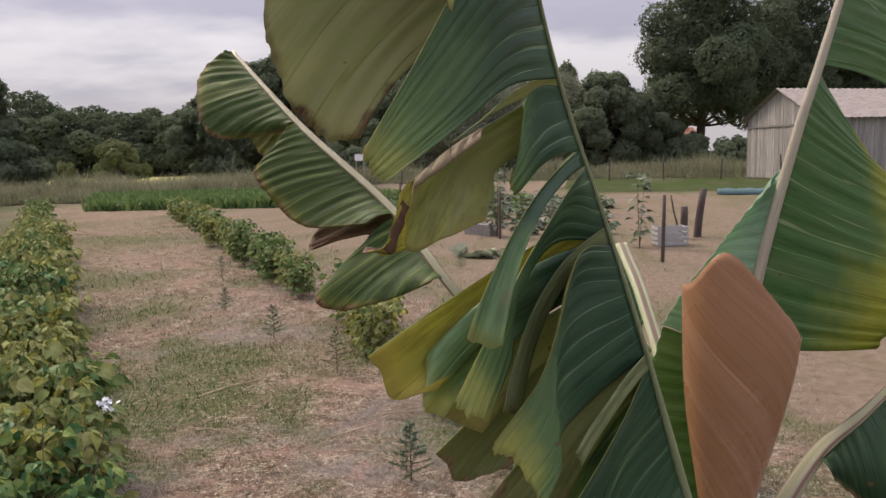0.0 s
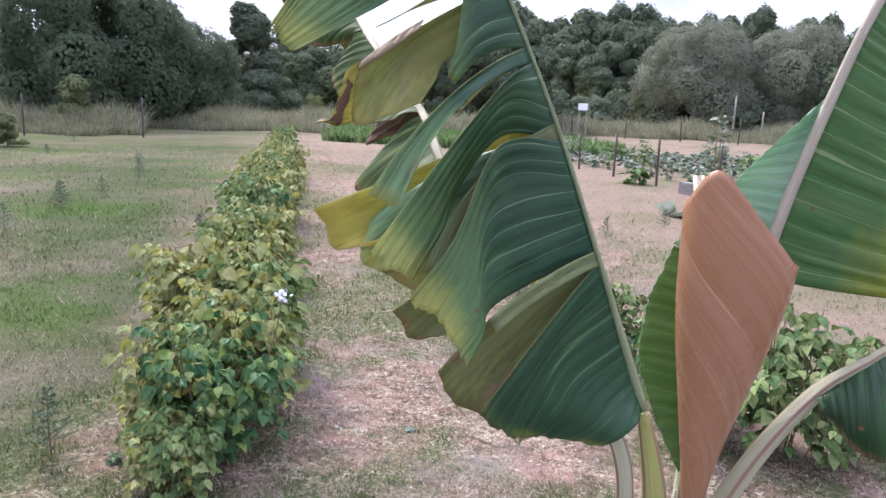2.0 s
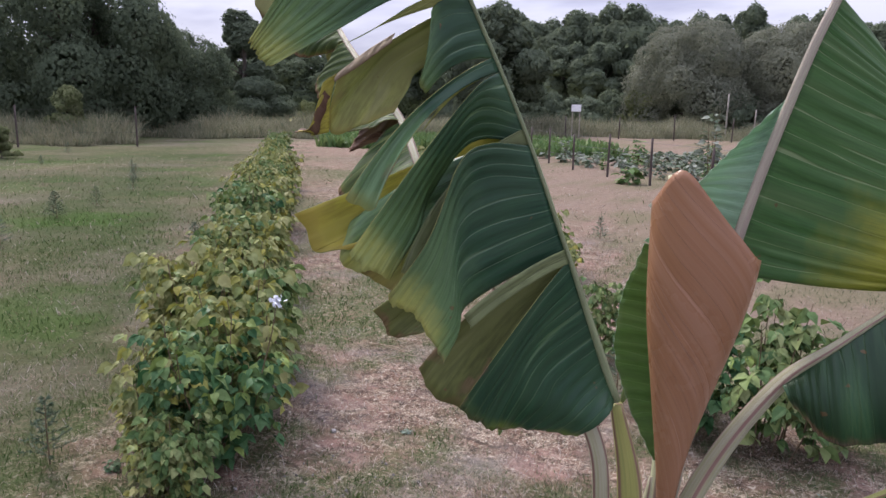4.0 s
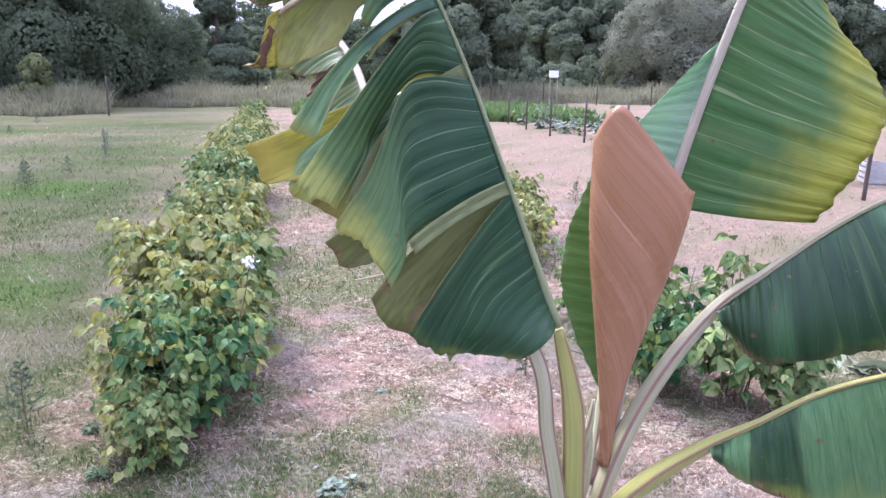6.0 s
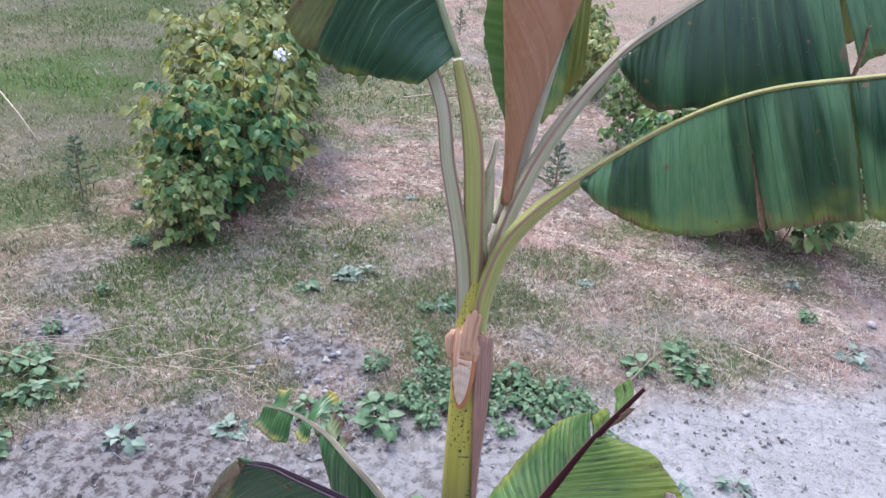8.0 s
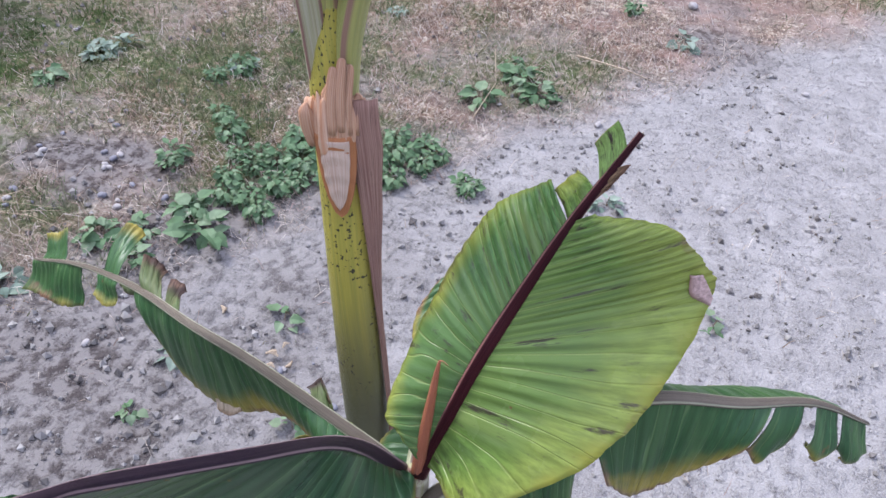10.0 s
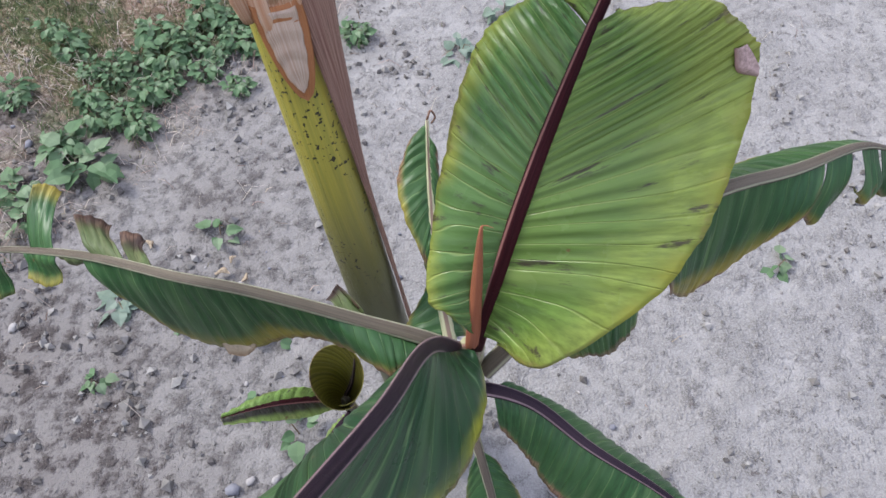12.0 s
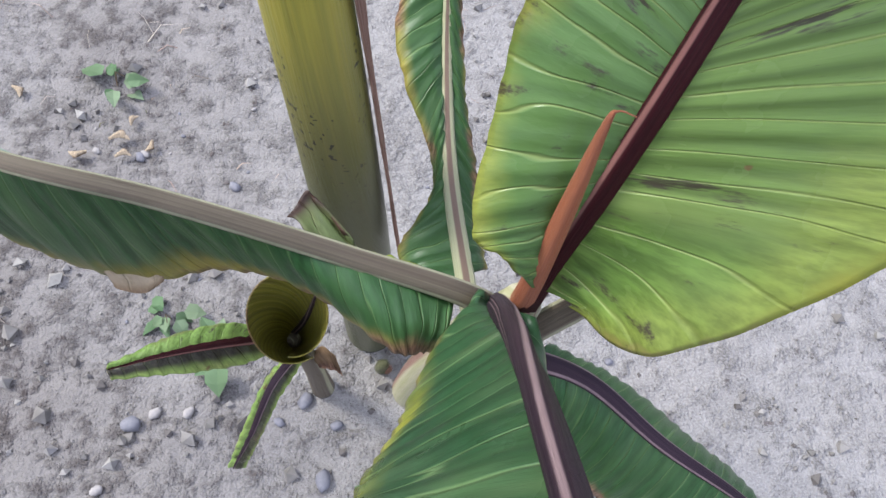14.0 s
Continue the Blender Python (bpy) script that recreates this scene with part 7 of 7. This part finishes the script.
# ---------------------------------------------------------------- vegetable bed
def leafy_clump(name, seed, r, high, n, leaf, mat, label, category, group, stems=3):
    rnd = random.Random(seed)
    t = thing(name, label, category, group)
    heap, stalks = Heap(), Heap()
    for s in range(stems):
        a = rnd.uniform(0, 6.283)
        tip = Vector((math.cos(a) * r * 0.4, math.sin(a) * r * 0.4, high * rnd.uniform(0.6, 0.95)))
        tube(stalks, [Vector((0, 0, -0.01)), tip * 0.5 + Vector((0, 0, 0.02)), tip], 0.006 * high + 0.001, 0.002 * high + 0.0006, 4)
    for _ in range(n):
        a = rnd.uniform(0, 6.283)
        f = rnd.random()
        p = Vector((math.cos(a) * r * rnd.uniform(0, 0.6), math.sin(a) * r * rnd.uniform(0, 0.6), high * (0.08 + 0.8 * f)))
        d = Vector((math.cos(a), math.sin(a), rnd.uniform(-0.35, 0.6)))
        add_leaf(heap, p, d, leaf * rnd.uniform(0.55, 1.15), rnd.gauss(0, 0.4), rnd, 0.7)
    piece("stalk", stalks.mesh("stalk", CANE), t)
    piece("foliage", heap.mesh("foliage", mat), t)
    return t


def spread(kinds, spots):
    """Puts the first ones where they belong and copies of them at the other spots."""
    for i, (x, y, s, turn) in enumerate(spots):
        m = pose(x, y, 0, 0, 0, turn) @ Matrix.Diagonal((s, s, s, 1))
        if i < len(kinds):
            kinds[i].matrix_basis = m
        else:
            c = copy_thing(kinds[i % len(kinds)], m)
            c.matrix_basis = m


def vegetable_bed():
    rnd = random.Random(33)
    low = [leafy_clump("cabbage", 200 + i, 0.28, 0.30, 34, 0.2, CROP, "grey-green cabbage plant in the fenced bed", "vegetable", "vegetables in the bed", 2) for i in range(3)]
    tall = [leafy_clump("bean_plant", 210 + i, 0.26, 0.75, 70, 0.13, CROP_GREEN if i else CROP, "bushy green bean plant in the fenced bed", "vegetable", "vegetables in the bed", 4) for i in range(2)]
    spots, high = [], []
    for row in range(9):
        for k in range(20):
            d = 0.5 + row * 0.85
            f = k / 19
            x = -8.0 + 11.5 * f + 0.763 * d + rnd.gauss(0, 0.12)
            y = 23.9 - 13.2 * f + 0.646 * d + rnd.gauss(0, 0.12)
            if x > 1.3:
                continue
            (high if rnd.random() < 0.24 else spots).append((x, y, rnd.uniform(0.7, 1.2), rnd.uniform(0, 360)))
    spread(low, spots)
    spread(tall, high)
    vine = leafy_clump("climbing_vine", 230, 0.28, 1.85, 110, 0.15, CROP, "tall vine climbing a stake by the bed fence", "vine", "", 3)
    vine.matrix_basis = pose(-1.25, 15.4, 0, 0, 0, 40)
    bush = leafy_clump("courgette_plant", 231, 0.34, 0.42, 50, 0.2, CROP_GREEN, "bright green courgette plant by the bed fence", "vegetable", "", 3)
    bush.matrix_basis = pose(-3.2, 17.1, 0)
    vine2 = leafy_clump("climbing_vine", 232, 0.26, 1.5, 70, 0.14, CROP, "loose vine on a leaning stick in the bed", "vine", "", 2)
    vine2.matrix_basis = pose(1.5, 13.6, 0, 0, 0, 200)
    block = tagged(piece("concrete_block", box_mesh("concrete_block", (-0.42, -0.13, -0.02), (0.42, 0.13, 0.24), CONCRETE, 0.015), at=pose(-1.62, 15.75, 0, 0, 0, -40)), "grey concrete block at the edge of the bed", "block")
    # crate, old posts, pole and netting by the field
    crate = thing("crate", "white slatted plastic crate tilted on the ground", "crate", at=(2.05, 13.9, 0))
    crate.rotation_euler = (0, 0, radians(12))
    for z in (0.02, 0.11, 0.20, 0.29):
        for side in (-1, 1):
            piece("slat", box_mesh("slat", (-0.27, side * 0.18 - 0.008, z), (0.27, side * 0.18 + 0.008, z + 0.055), WHITE_CRATE, 0.004), crate)
            piece("slat", box_mesh("slat", (side * 0.27 - 0.008, -0.17, z), (side * 0.27 + 0.008, 0.17, z + 0.055), WHITE_CRATE, 0.004), crate)
    for sx in (-0.255, 0.255):
        for sy in (-0.165, 0.165):
            piece("corner_post", box_mesh("corner_post", (sx - 0.015, sy - 0.015, 0), (sx + 0.015, sy + 0.015, 0.36), WHITE_CRATE), crate)
    piece("base", box_mesh("base", (-0.26, -0.17, 0.0), (0.26, 0.17, 0.02), WHITE_CRATE), crate)
    tagged(piece("old_post", round_post("old_post", 0.95, 0.075, POST, (0.09, 0), 0.01, 3), at=pose(2.72, 15.2, 0)), "thick dark old post leaning in the grass", "post")
    tagged(piece("old_post", round_post("old_post", 0.62, 0.075, POST, (-0.05, 0), 0.01, 4), at=pose(2.45, 15.0, 0)), "short dark rotten post stump", "post")
    tagged(piece("stick", round_post("stick", 0.85, 0.018, POST, (-0.22, 0), 0.01, 5), at=pose(2.35, 14.9, 0)), "thin dark stick leaning beside the posts", "stick")
    heap = Heap()
    n = 26
    verts = [Vector((-1.0 + 2.0 * i / n, 0.6 * (j / 4 - 0.5), 0.26 * math.sin(math.pi * min(1, max(0, j / 4))) * (0.8 + 0.25 * noise.noise(Vector((i * 0.3, j, 0)))) + 0.02)) for i in range(n + 1) for j in range(5)]
    heap.add(verts, [(i * 5 + j, i * 5 + j + 1, i * 5 + j + 6, i * 5 + j + 5) for i in range(n) for j in range(4)])
    ob = tagged(piece("netting", heap.mesh("netting", NET, False), at=pose(6.6, 29.5, 0, 0, 0, -8)), "blue-green netting draped over a low tunnel", "net")
    ob.modifiers.new("thickness", "SOLIDIFY").thickness = 0.01
    heap = Heap()
    rnd = random.Random(51)
    for _ in range(26):
        a = rnd.uniform(0, 3.14)
        p = Vector((rnd.gauss(0, 0.28), rnd.gauss(0, 0.14), rnd.uniform(0.01, 0.09)))
        add_leaf(heap, p, (math.cos(a), math.sin(a) * 0.5, rnd.uniform(-0.1, 0.2)), rnd.uniform(0.2, 0.42), rnd.gauss(0, 0.5), rnd, 0.5)
    tagged(piece("cut_leaves", heap.mesh("cut_leaves", CUT_LEAVES), at=pose(-1.0, 12.35, 0)), "small heap of wilted pale cut leaves", "leaf heap", kind="stuff")
    heap = Heap()
    for _ in range(10):
        a = rnd.uniform(0, 3.14)
        p = Vector((rnd.gauss(0, 0.16), rnd.gauss(0, 0.08), rnd.uniform(0.01, 0.04)))
        add_leaf(heap, p, (math.cos(a), math.sin(a) * 0.5, 0.05), rnd.uniform(0.14, 0.26), rnd.gauss(0, 0.4), rnd, 0.5)
    tagged(piece("cut_leaves", heap.mesh("cut_leaves", CUT_LEAVES), at=pose(1.15, 4.75, 0)), "few dry cut leaves on the ground", "leaf heap", kind="stuff")


vegetable_bed()


# ---------------------------------------------------------------- small plants on the plot
def spruce(seed, high, group="spruce seedlings"):
    rnd = random.Random(seed)
    t = thing("spruce_seedling", "small spruce seedling in the grass", "seedling", group)
    stem, leaves = Heap(), Heap()
    tube(stem, [Vector((0, 0, -0.01)), Vector((0.005, 0, high * 0.5)), Vector((0, 0, high))], 0.006, 0.002, 5)
    for i in range(30):
        f = 0.08 + 0.90 * i / 29
        a = i * 2.4 + rnd.gauss(0, 0.2)
        reach = high * 0.42 * (1.08 - f)
        p0 = Vector((0, 0, high * f))
        p1 = p0 + Vector((math.cos(a) * reach, math.sin(a) * reach, reach * 0.35))
        tube(stem, [p0, p1], 0.0025, 0.001, 3)
        for k in range(46):
            g = rnd.uniform(0.15, 1.0)
            q = p0.lerp(p1, g)
            d = (p1 - p0).normalized() + Vector((rnd.gauss(0, 0.6), rnd.gauss(0, 0.6), rnd.gauss(0, 0.5)))
            d.normalize()
            sd = d.orthogonal().normalized() * 0.0030
            ln = 0.022 + 0.01 * rnd.random()
            leaves.add([q - sd, q + sd, q + d * ln], [(0, 1, 2)])
    piece("stem", stem.mesh("stem", CANE), t)
    piece("needles", leaves.mesh("needles", NEEDLES), t)
    return t


def little_plants():
    rnd = random.Random(61)
    kinds = [spruce(301, 0.42), spruce(302, 0.36), spruce(303, 0.48)]
    spots = [(-2.25, 2.2), (-0.41, 3.85), (-1.44, 5.69), (-2.41, 6.69), (-3.52, 7.89), (-9.39, 7.91), (-8.77, 6.79), (-12.9, 8.3), (-12.2, 11.0), (-7.5, 5.2), (-17.0, 12.1), (-9.0, 6.9), (-0.5, 8.14), (-1.73, 9.48), (-0.15, 4.18), (-11.8, 10.6), (-14.5, 12.8), (-10.6, 9.6), (-0.2, 6.9), (-1.3, 11.0), (-4.6, 9.9), (-6.4, 12.9), (-5.6, 6.3), (-20.0, 15.0), (-16.0, 9.2)]
    spread(kinds, [(x, y, rnd.uniform(0.6, 0.95), rnd.uniform(0, 360)) for x, y in spots])
    broad = [leafy_clump("weed", 310 + i, 0.10, 0.07, 22, 0.055, WEED, "broad-leaved grey-green weed in the sandy grass", "weed", "weeds round the banana plants", 3) for i in range(3)]
    spots = [(-0.14, 1.66), (-0.05, 1.76), (-0.22, 1.62), (0.01, 1.70), (-0.10, 1.58), (0.72, 2.58), (0.66, 2.66), (0.55, 2.5), (-0.76, 2.22), (-1.15, 1.22), (-1.0, 1.08), (-0.95, 1.16), (-0.85, 1.0), (-1.05, 1.25), (-0.8, 0.94), (-0.9, 1.28)]
    spread(broad, [(x, y, rnd.uniform(0.45, 0.85), rnd.uniform(0, 360)) for x, y in spots])
    fine = [leafy_clump("weed", 340 + i, 0.085, 0.075, 70, 0.032, WEED, "bushy small-leaved green weed at the sand's edge", "weed", "weeds round the banana plants", 5) for i in range(2)]
    spots = [(0.30, 2.08), (0.38, 2.14), (0.45, 2.20), (0.36, 2.22), (0.28, 2.16), (0.46, 2.12), (0.05, 1.86), (-0.02, 1.92), (0.10, 1.82), (-0.22, 2.44), (-0.28, 2.38), (0.02, 2.04), (0.24, 1.98), (0.17, 2.13), (-0.20, 1.95), (0.50, 2.17), (0.60, 2.07), (0.12, 1.92), (-0.06, 1.78), (0.40, 2.03), (0.32, 1.92), (0.08, 2.02), (0.15, 2.02), (0.20, 2.08), (0.10, 2.12), (0.22, 2.18), (-0.04, 2.02), (-0.10, 2.10), (-0.16, 2.18), (0.02, 1.98), (0.26, 2.05), (0.34, 2.06), (0.15, 1.95), (0.0, 1.85), (-1.12, 1.30), (-1.18, 1.16), (-1.25, 1.42), (-1.35, 1.7), (-1.6, 2.05), (0.62, 2.72), (1.0, 3.3), (-1.95, 2.3)]
    spread(fine, [(x, y, rnd.uniform(0.5, 0.85), rnd.uniform(0, 360)) for x, y in spots])
    grey = [leafy_clump("weed", 320 + i, 0.07, 0.03, 16, 0.038, WEED_GREY, "low greyish weed rosette on the soil", "weed", "weeds round the banana plants", 2) for i in range(2)]
    spots = [(-0.72, 2.44), (-0.66, 2.47), (-0.70, 2.38), (-0.22, 2.45), (0.85, 1.98), (0.98, 2.12), (0.15, 3.0), (-0.55, 1.2), (-1.0, 3.3), (0.9, 3.6), (0.12, 1.36), (1.2, 3.1), (-0.35, 1.42)]
    spread(grey, [(x, y, rnd.uniform(0.55, 1.1), rnd.uniform(0, 360)) for x, y in spots])
    tiny = [leafy_clump("weed_seedling", 330 + i, 0.035, 0.022, 9, 0.024, WEED, "tiny green weed seedling in bare sand", "weed", "seedlings in the sand", 1) for i in range(2)]
    spots = [(0.40, 1.12), (0.25, 1.30), (0.42, 1.25), (0.68, 0.86), (0.95, 0.70), (1.05, 1.4), (1.25, 1.75), (0.98, 1.95), (0.1, 1.2), (0.3, 1.5), (1.4, 1.3), (0.47, 1.06)]
    spread(tiny, [(x, y, rnd.uniform(0.7, 1.4), rnd.uniform(0, 360)) for x, y in spots])
    bloom = thing("raspberry_blossom", "white blossom head above the raspberry leaves", "flower", at=(-1.20, 2.56, 0.84))
    heap = Heap()
    for _ in range(26):
        p = Vector((rnd.gauss(0, 0.014), rnd.gauss(0, 0.014), rnd.gauss(0.0, 0.012)))
        m = turned(rnd, 0.2)
        heap.add([p + m @ Vector(q) * 0.012 for q in ((-1, 0, 0), (0, -0.8, 0.2), (1, 0, 0), (0, 0.8, -0.2))], [(0, 1, 2, 3)])
    piece("petals", heap.mesh("petals", BLOSSOM), bloom)
    heap = Heap()
    tube(heap, [Vector((-0.12, 0.03, -0.35)), Vector((-0.04, 0.01, -0.15)), Vector((0, 0, 0))], 0.003, 0.002, 4)
    piece("stalk", heap.mesh("stalk", CANE), bloom)


def stones_and_sticks():
    def stone(name, r, mat, seed, squash=0.7):
        bm = bmesh.new()
        bmesh.ops.create_icosphere(bm, subdivisions=2, radius=r)
        for v in bm.verts:
            k = 1 + 0.28 * noise.noise(v.co.normalized() * 1.7 + Vector((seed, 0, 0)))
            v.co = Vector((v.co.x * k * 1.15, v.co.y * k * 0.85, v.co.z * k * squash))
        me = bpy.data.meshes.new(name)
        bm.to_mesh(me)
        bm.free()
        me.materials.append(mat)
        smooth(me)
        return me

    for i, (x, y, r, dark) in enumerate(((0.36, 0.975, 0.012, True), (0.43, 0.985, 0.013, False), (0.60, 0.885, 0.012, True), (0.545, 0.965, 0.007, True), (0.62, 0.955, 0.008, True), (0.58, 0.99, 0.011, True), (0.98, 0.98, 0.006, False), (0.35, 1.38, 0.012, False), (-0.25, 1.74, 0.018, False), (0.93, 2.50, 0.022, False), (1.23, 3.44, 0.035, False), (-1.33, 3.12, 0.028, False), (-0.85, 2.5, 0.012, False), (-0.08, 1.33, 0.016, False), (0.45, 1.27, 0.008, True), (0.66, 1.36, 0.007, True), (1.12, 1.52, 0.007, True), (0.95, 1.30, 0.005, False), (1.3, 2.2, 0.016, False), (1.6, 2.9, 0.02, False), (1.15, 2.9, 0.012, False), (0.2, 2.4, 0.011, False), (-0.45, 2.8, 0.010, False), (1.45, 1.9, 0.009, False))):
        r *= 1.0 if dark else 0.6
        tagged(piece("pebble", stone("pebble", r, PEBBLE_GREY if dark else PEBBLE_PALE, i * 3.7), at=pose(x, y, ground_height(x, y) + r * 0.35, 0, 0, i * 47)), "small grey pebble lying in the sand" if dark else "small pale stone lying on the soil", "stone", "pebbles")
    # crumbs of sand and soil
    rnd = random.Random(71)
    heap = Heap()
    for _ in range(36000):
        x, y = rnd.uniform(-1.5, 1.7), rnd.uniform(0.55, 3.0)
        sand, turf, soil, loose = ground_zones(x, y)
        if rnd.random() > max(sand * 0.5, loose, 0.22) or speck(x, y, 4.0, 6.0) + 0.6 * speck(x, y, 11.0, 2.0) + rnd.gauss(0, 0.12) < 0.05:
            continue
        r = (0.0012 + 0.010 * rnd.random() ** 5) * (1.3 if rnd.random() < loose else 1.0)
        c = Vector((x, y, ground_height(x, y) + r * 0.3))
        m = turned(rnd)
        heap.add([c + m @ Vector(q) * r for q in ((1.2, 0, 0), (-1, 0.2, 0), (0, 1, 0.1), (0, -1.1, 0), (0, 0.1, 0.8), (0.1, 0, -0.8))], [(0, 2, 4), (2, 1, 4), (1, 3, 4), (3, 0, 4), (2, 0, 5), (1, 2, 5), (3, 1, 5), (0, 3, 5)])
    crumbs = island_material("sand_crumbs", [(0.225, 0.215, 0.20), (0.16, 0.15, 0.138), (0.27, 0.26, 0.24), (0.11, 0.10, 0.092), (0.14, 0.13, 0.12)], 0.9, 0.0, 60)
    tagged(piece("sand_crumbs", heap.mesh("sand_crumbs", crumbs)), "crumbs of sand and dark soil", "soil", kind="stuff")

    def stalk(points, r, label, seed):
        heap = Heap()
        tube(heap, vecs(points), r, r * 0.5, 5)
        tagged(piece("dry_stalk", heap.mesh("dry_stalk", DRY_STALK, False)), label, "stick", "dry stalks on the ground")

    stalk([(0.825, 2.885, 0.012), (0.90, 2.85, 0.022), (0.99, 2.835, 0.018), (1.085, 2.805, 0.010)], 0.004, "thin pale dry stalk lying on the soil", 1)
    stalk([(-3.98, 2.74, 0.16), (-3.55, 2.63, 0.09), (-3.16, 2.52, 0.012)], 0.006, "long pale dry stalk in the turf", 2)
    stalk([(-2.25, 4.98, 0.01), (-2.1, 5.2, 0.03), (-1.97, 5.41, 0.012)], 0.006, "long pale dry stalk in the turf", 3)
    stalk([(0.55, 2.40, 0.01), (0.60, 2.48, 0.10), (0.58, 2.52, 0.19)], 0.0018, "thin pale dry stalk lying on the soil", 4)
    for i in range(34):
        x, y = rnd.uniform(-2.0, 0.2), rnd.uniform(3.9, 6.2)
        a, ln = rnd.gauss(0.1, 0.5), rnd.uniform(0.15, 0.5)
        p = Vector((x, y, 0.012))
        q = p + Vector((math.cos(a) * ln, math.sin(a) * ln, 0.008))
        stalk([p, p.lerp(q, 0.5) + Vector((0, rnd.gauss(0, 0.03), 0.02)), q], rnd.uniform(0.0025, 0.0045), "thin pale dry stalk lying on the soil", i)
    for i in range(18):
        f = rnd.random()
        p = Vector((-1.35 + 0.75 * f + rnd.gauss(0, 0.03), 1.18 + 0.42 * f + rnd.gauss(0, 0.035), 0.014 + 0.02 * rnd.random()))
        a, ln = rnd.gauss(0.5, 0.3), rnd.uniform(0.15, 0.42)
        q = p + Vector((math.cos(a) * ln, math.sin(a) * ln, 0.004))
        stalk([p, p.lerp(q, 0.5) + Vector((0, rnd.gauss(0, 0.015), 0.012)), q], rnd.uniform(0.0009, 0.0018), "thin pale dry stalk lying on the soil", i)
    for i in range(26):
        x, y, r = rnd.gauss(-0.40, 0.15), rnd.gauss(1.90, 0.10), rnd.uniform(0.005, 0.012)
        dark = rnd.random() < 0.5
        tagged(piece("pebble", stone("pebble", r, PEBBLE_GREY if dark else PEBBLE_PALE, 90 + i * 2.3), at=pose(x, y, ground_height(x, y) + r * 0.35, 0, 0, i * 67)), "small grey pebble lying in the dark soil" if dark else "small pale stone lying on the soil", "stone", "pebbles")
    for i in range(60):
        x, y, r = rnd.uniform(0.25, 1.25), rnd.uniform(0.72, 1.55), 0.0025 + 0.006 * rnd.random() ** 3
        dark = rnd.random() < 0.6
        tagged(piece("pebble", stone("pebble", r, PEBBLE_GREY if dark else PEBBLE_PALE, 200 + i * 1.7), at=pose(x, y, ground_height(x, y) + r * 0.3, 0, 0, i * 31)), "tiny grey pebble lying in the sand" if dark else "tiny pale pebble lying in the sand", "stone", "pebbles")
    # dry curled leaf scraps on the sand
    scraps = [blade("dry_leaf_scrap", None, [(0, 0, 0.012), (0.03, 0.005, 0.016), (0.06, 0, 0.010)], 0, 2, [(0.0, 0.012, 0.010), (0.035, 0.034, 0.020), (0.055, 0.012, 0.004)], [LEAF_SCRAP, LEAF_SCRAP], (0, 0, 1), (0, 0, 0.008), seed=141, crumple=0.01, steps=6)]
    tagged(scraps[0], "curled dry leaf scrap lying on the sand", "dead leaf", "leaf scraps")
    for i, (x, y, s) in enumerate(((0.30, 1.40, 0.5), (0.33, 1.425, 0.35), (0.42, 1.27, 0.3), (0.27, 1.385, 0.45), (0.36, 1.40, 0.35), (0.15, 1.5, 0.4), (0.31, 1.37, 0.4))):
        m = pose(x, y, 0.004, 0, 0, i * 61) @ Matrix.Diagonal((s, s, s, 1))
        if i == 0:
            scraps[0].matrix_basis = m
        else:
            c = copy_thing(scraps[0], m)
            c.matrix_basis = m
    # black tubular handle frame standing in the turf
    frame_ob = thing("mower_handle", "black tubular mower handle with a grey switch box", "mower")
    heap = Heap()
    r0, l0 = Vector((-2.92, 2.04, 0.0)), Vector((-3.36, 2.19, 0.0))
    frame_ob.location = (-0.03, -0.01, 0)
    pts = [r0, Vector((-2.54, 1.915, 0.60)), Vector((-2.36, 1.85, 0.84)), Vector((-2.335, 1.845, 0.90)), Vector((-2.40, 1.865, 0.945)), Vector((-2.62, 1.94, 0.955)), Vector((-2.80, 2.00, 0.945)), Vector((-2.83, 2.01, 0.88)), Vector((-2.98, 2.06, 0.60)), l0]
    tube(heap, [run(pts, i * 9 / 60) for i in range(61)], 0.012, 0.012, 8)
    piece("tube", heap.mesh("tube", BLACK_TUBE, False), frame_ob)
    heap = Heap()
    tube(heap, [Vector((-2.43, 1.875, 0.80)), Vector((-2.88, 2.03, 0.80))], 0.008, 0.008, 6)
    piece("crossbar", heap.mesh("crossbar", BLACK_TUBE, False), frame_ob)
    piece("switch_box", box_mesh("switch_box", (-2.76, 1.96, 0.81), (-2.64, 2.01, 0.90), GREY_BOX, 0.01), frame_ob)


little_plants()
stones_and_sticks()
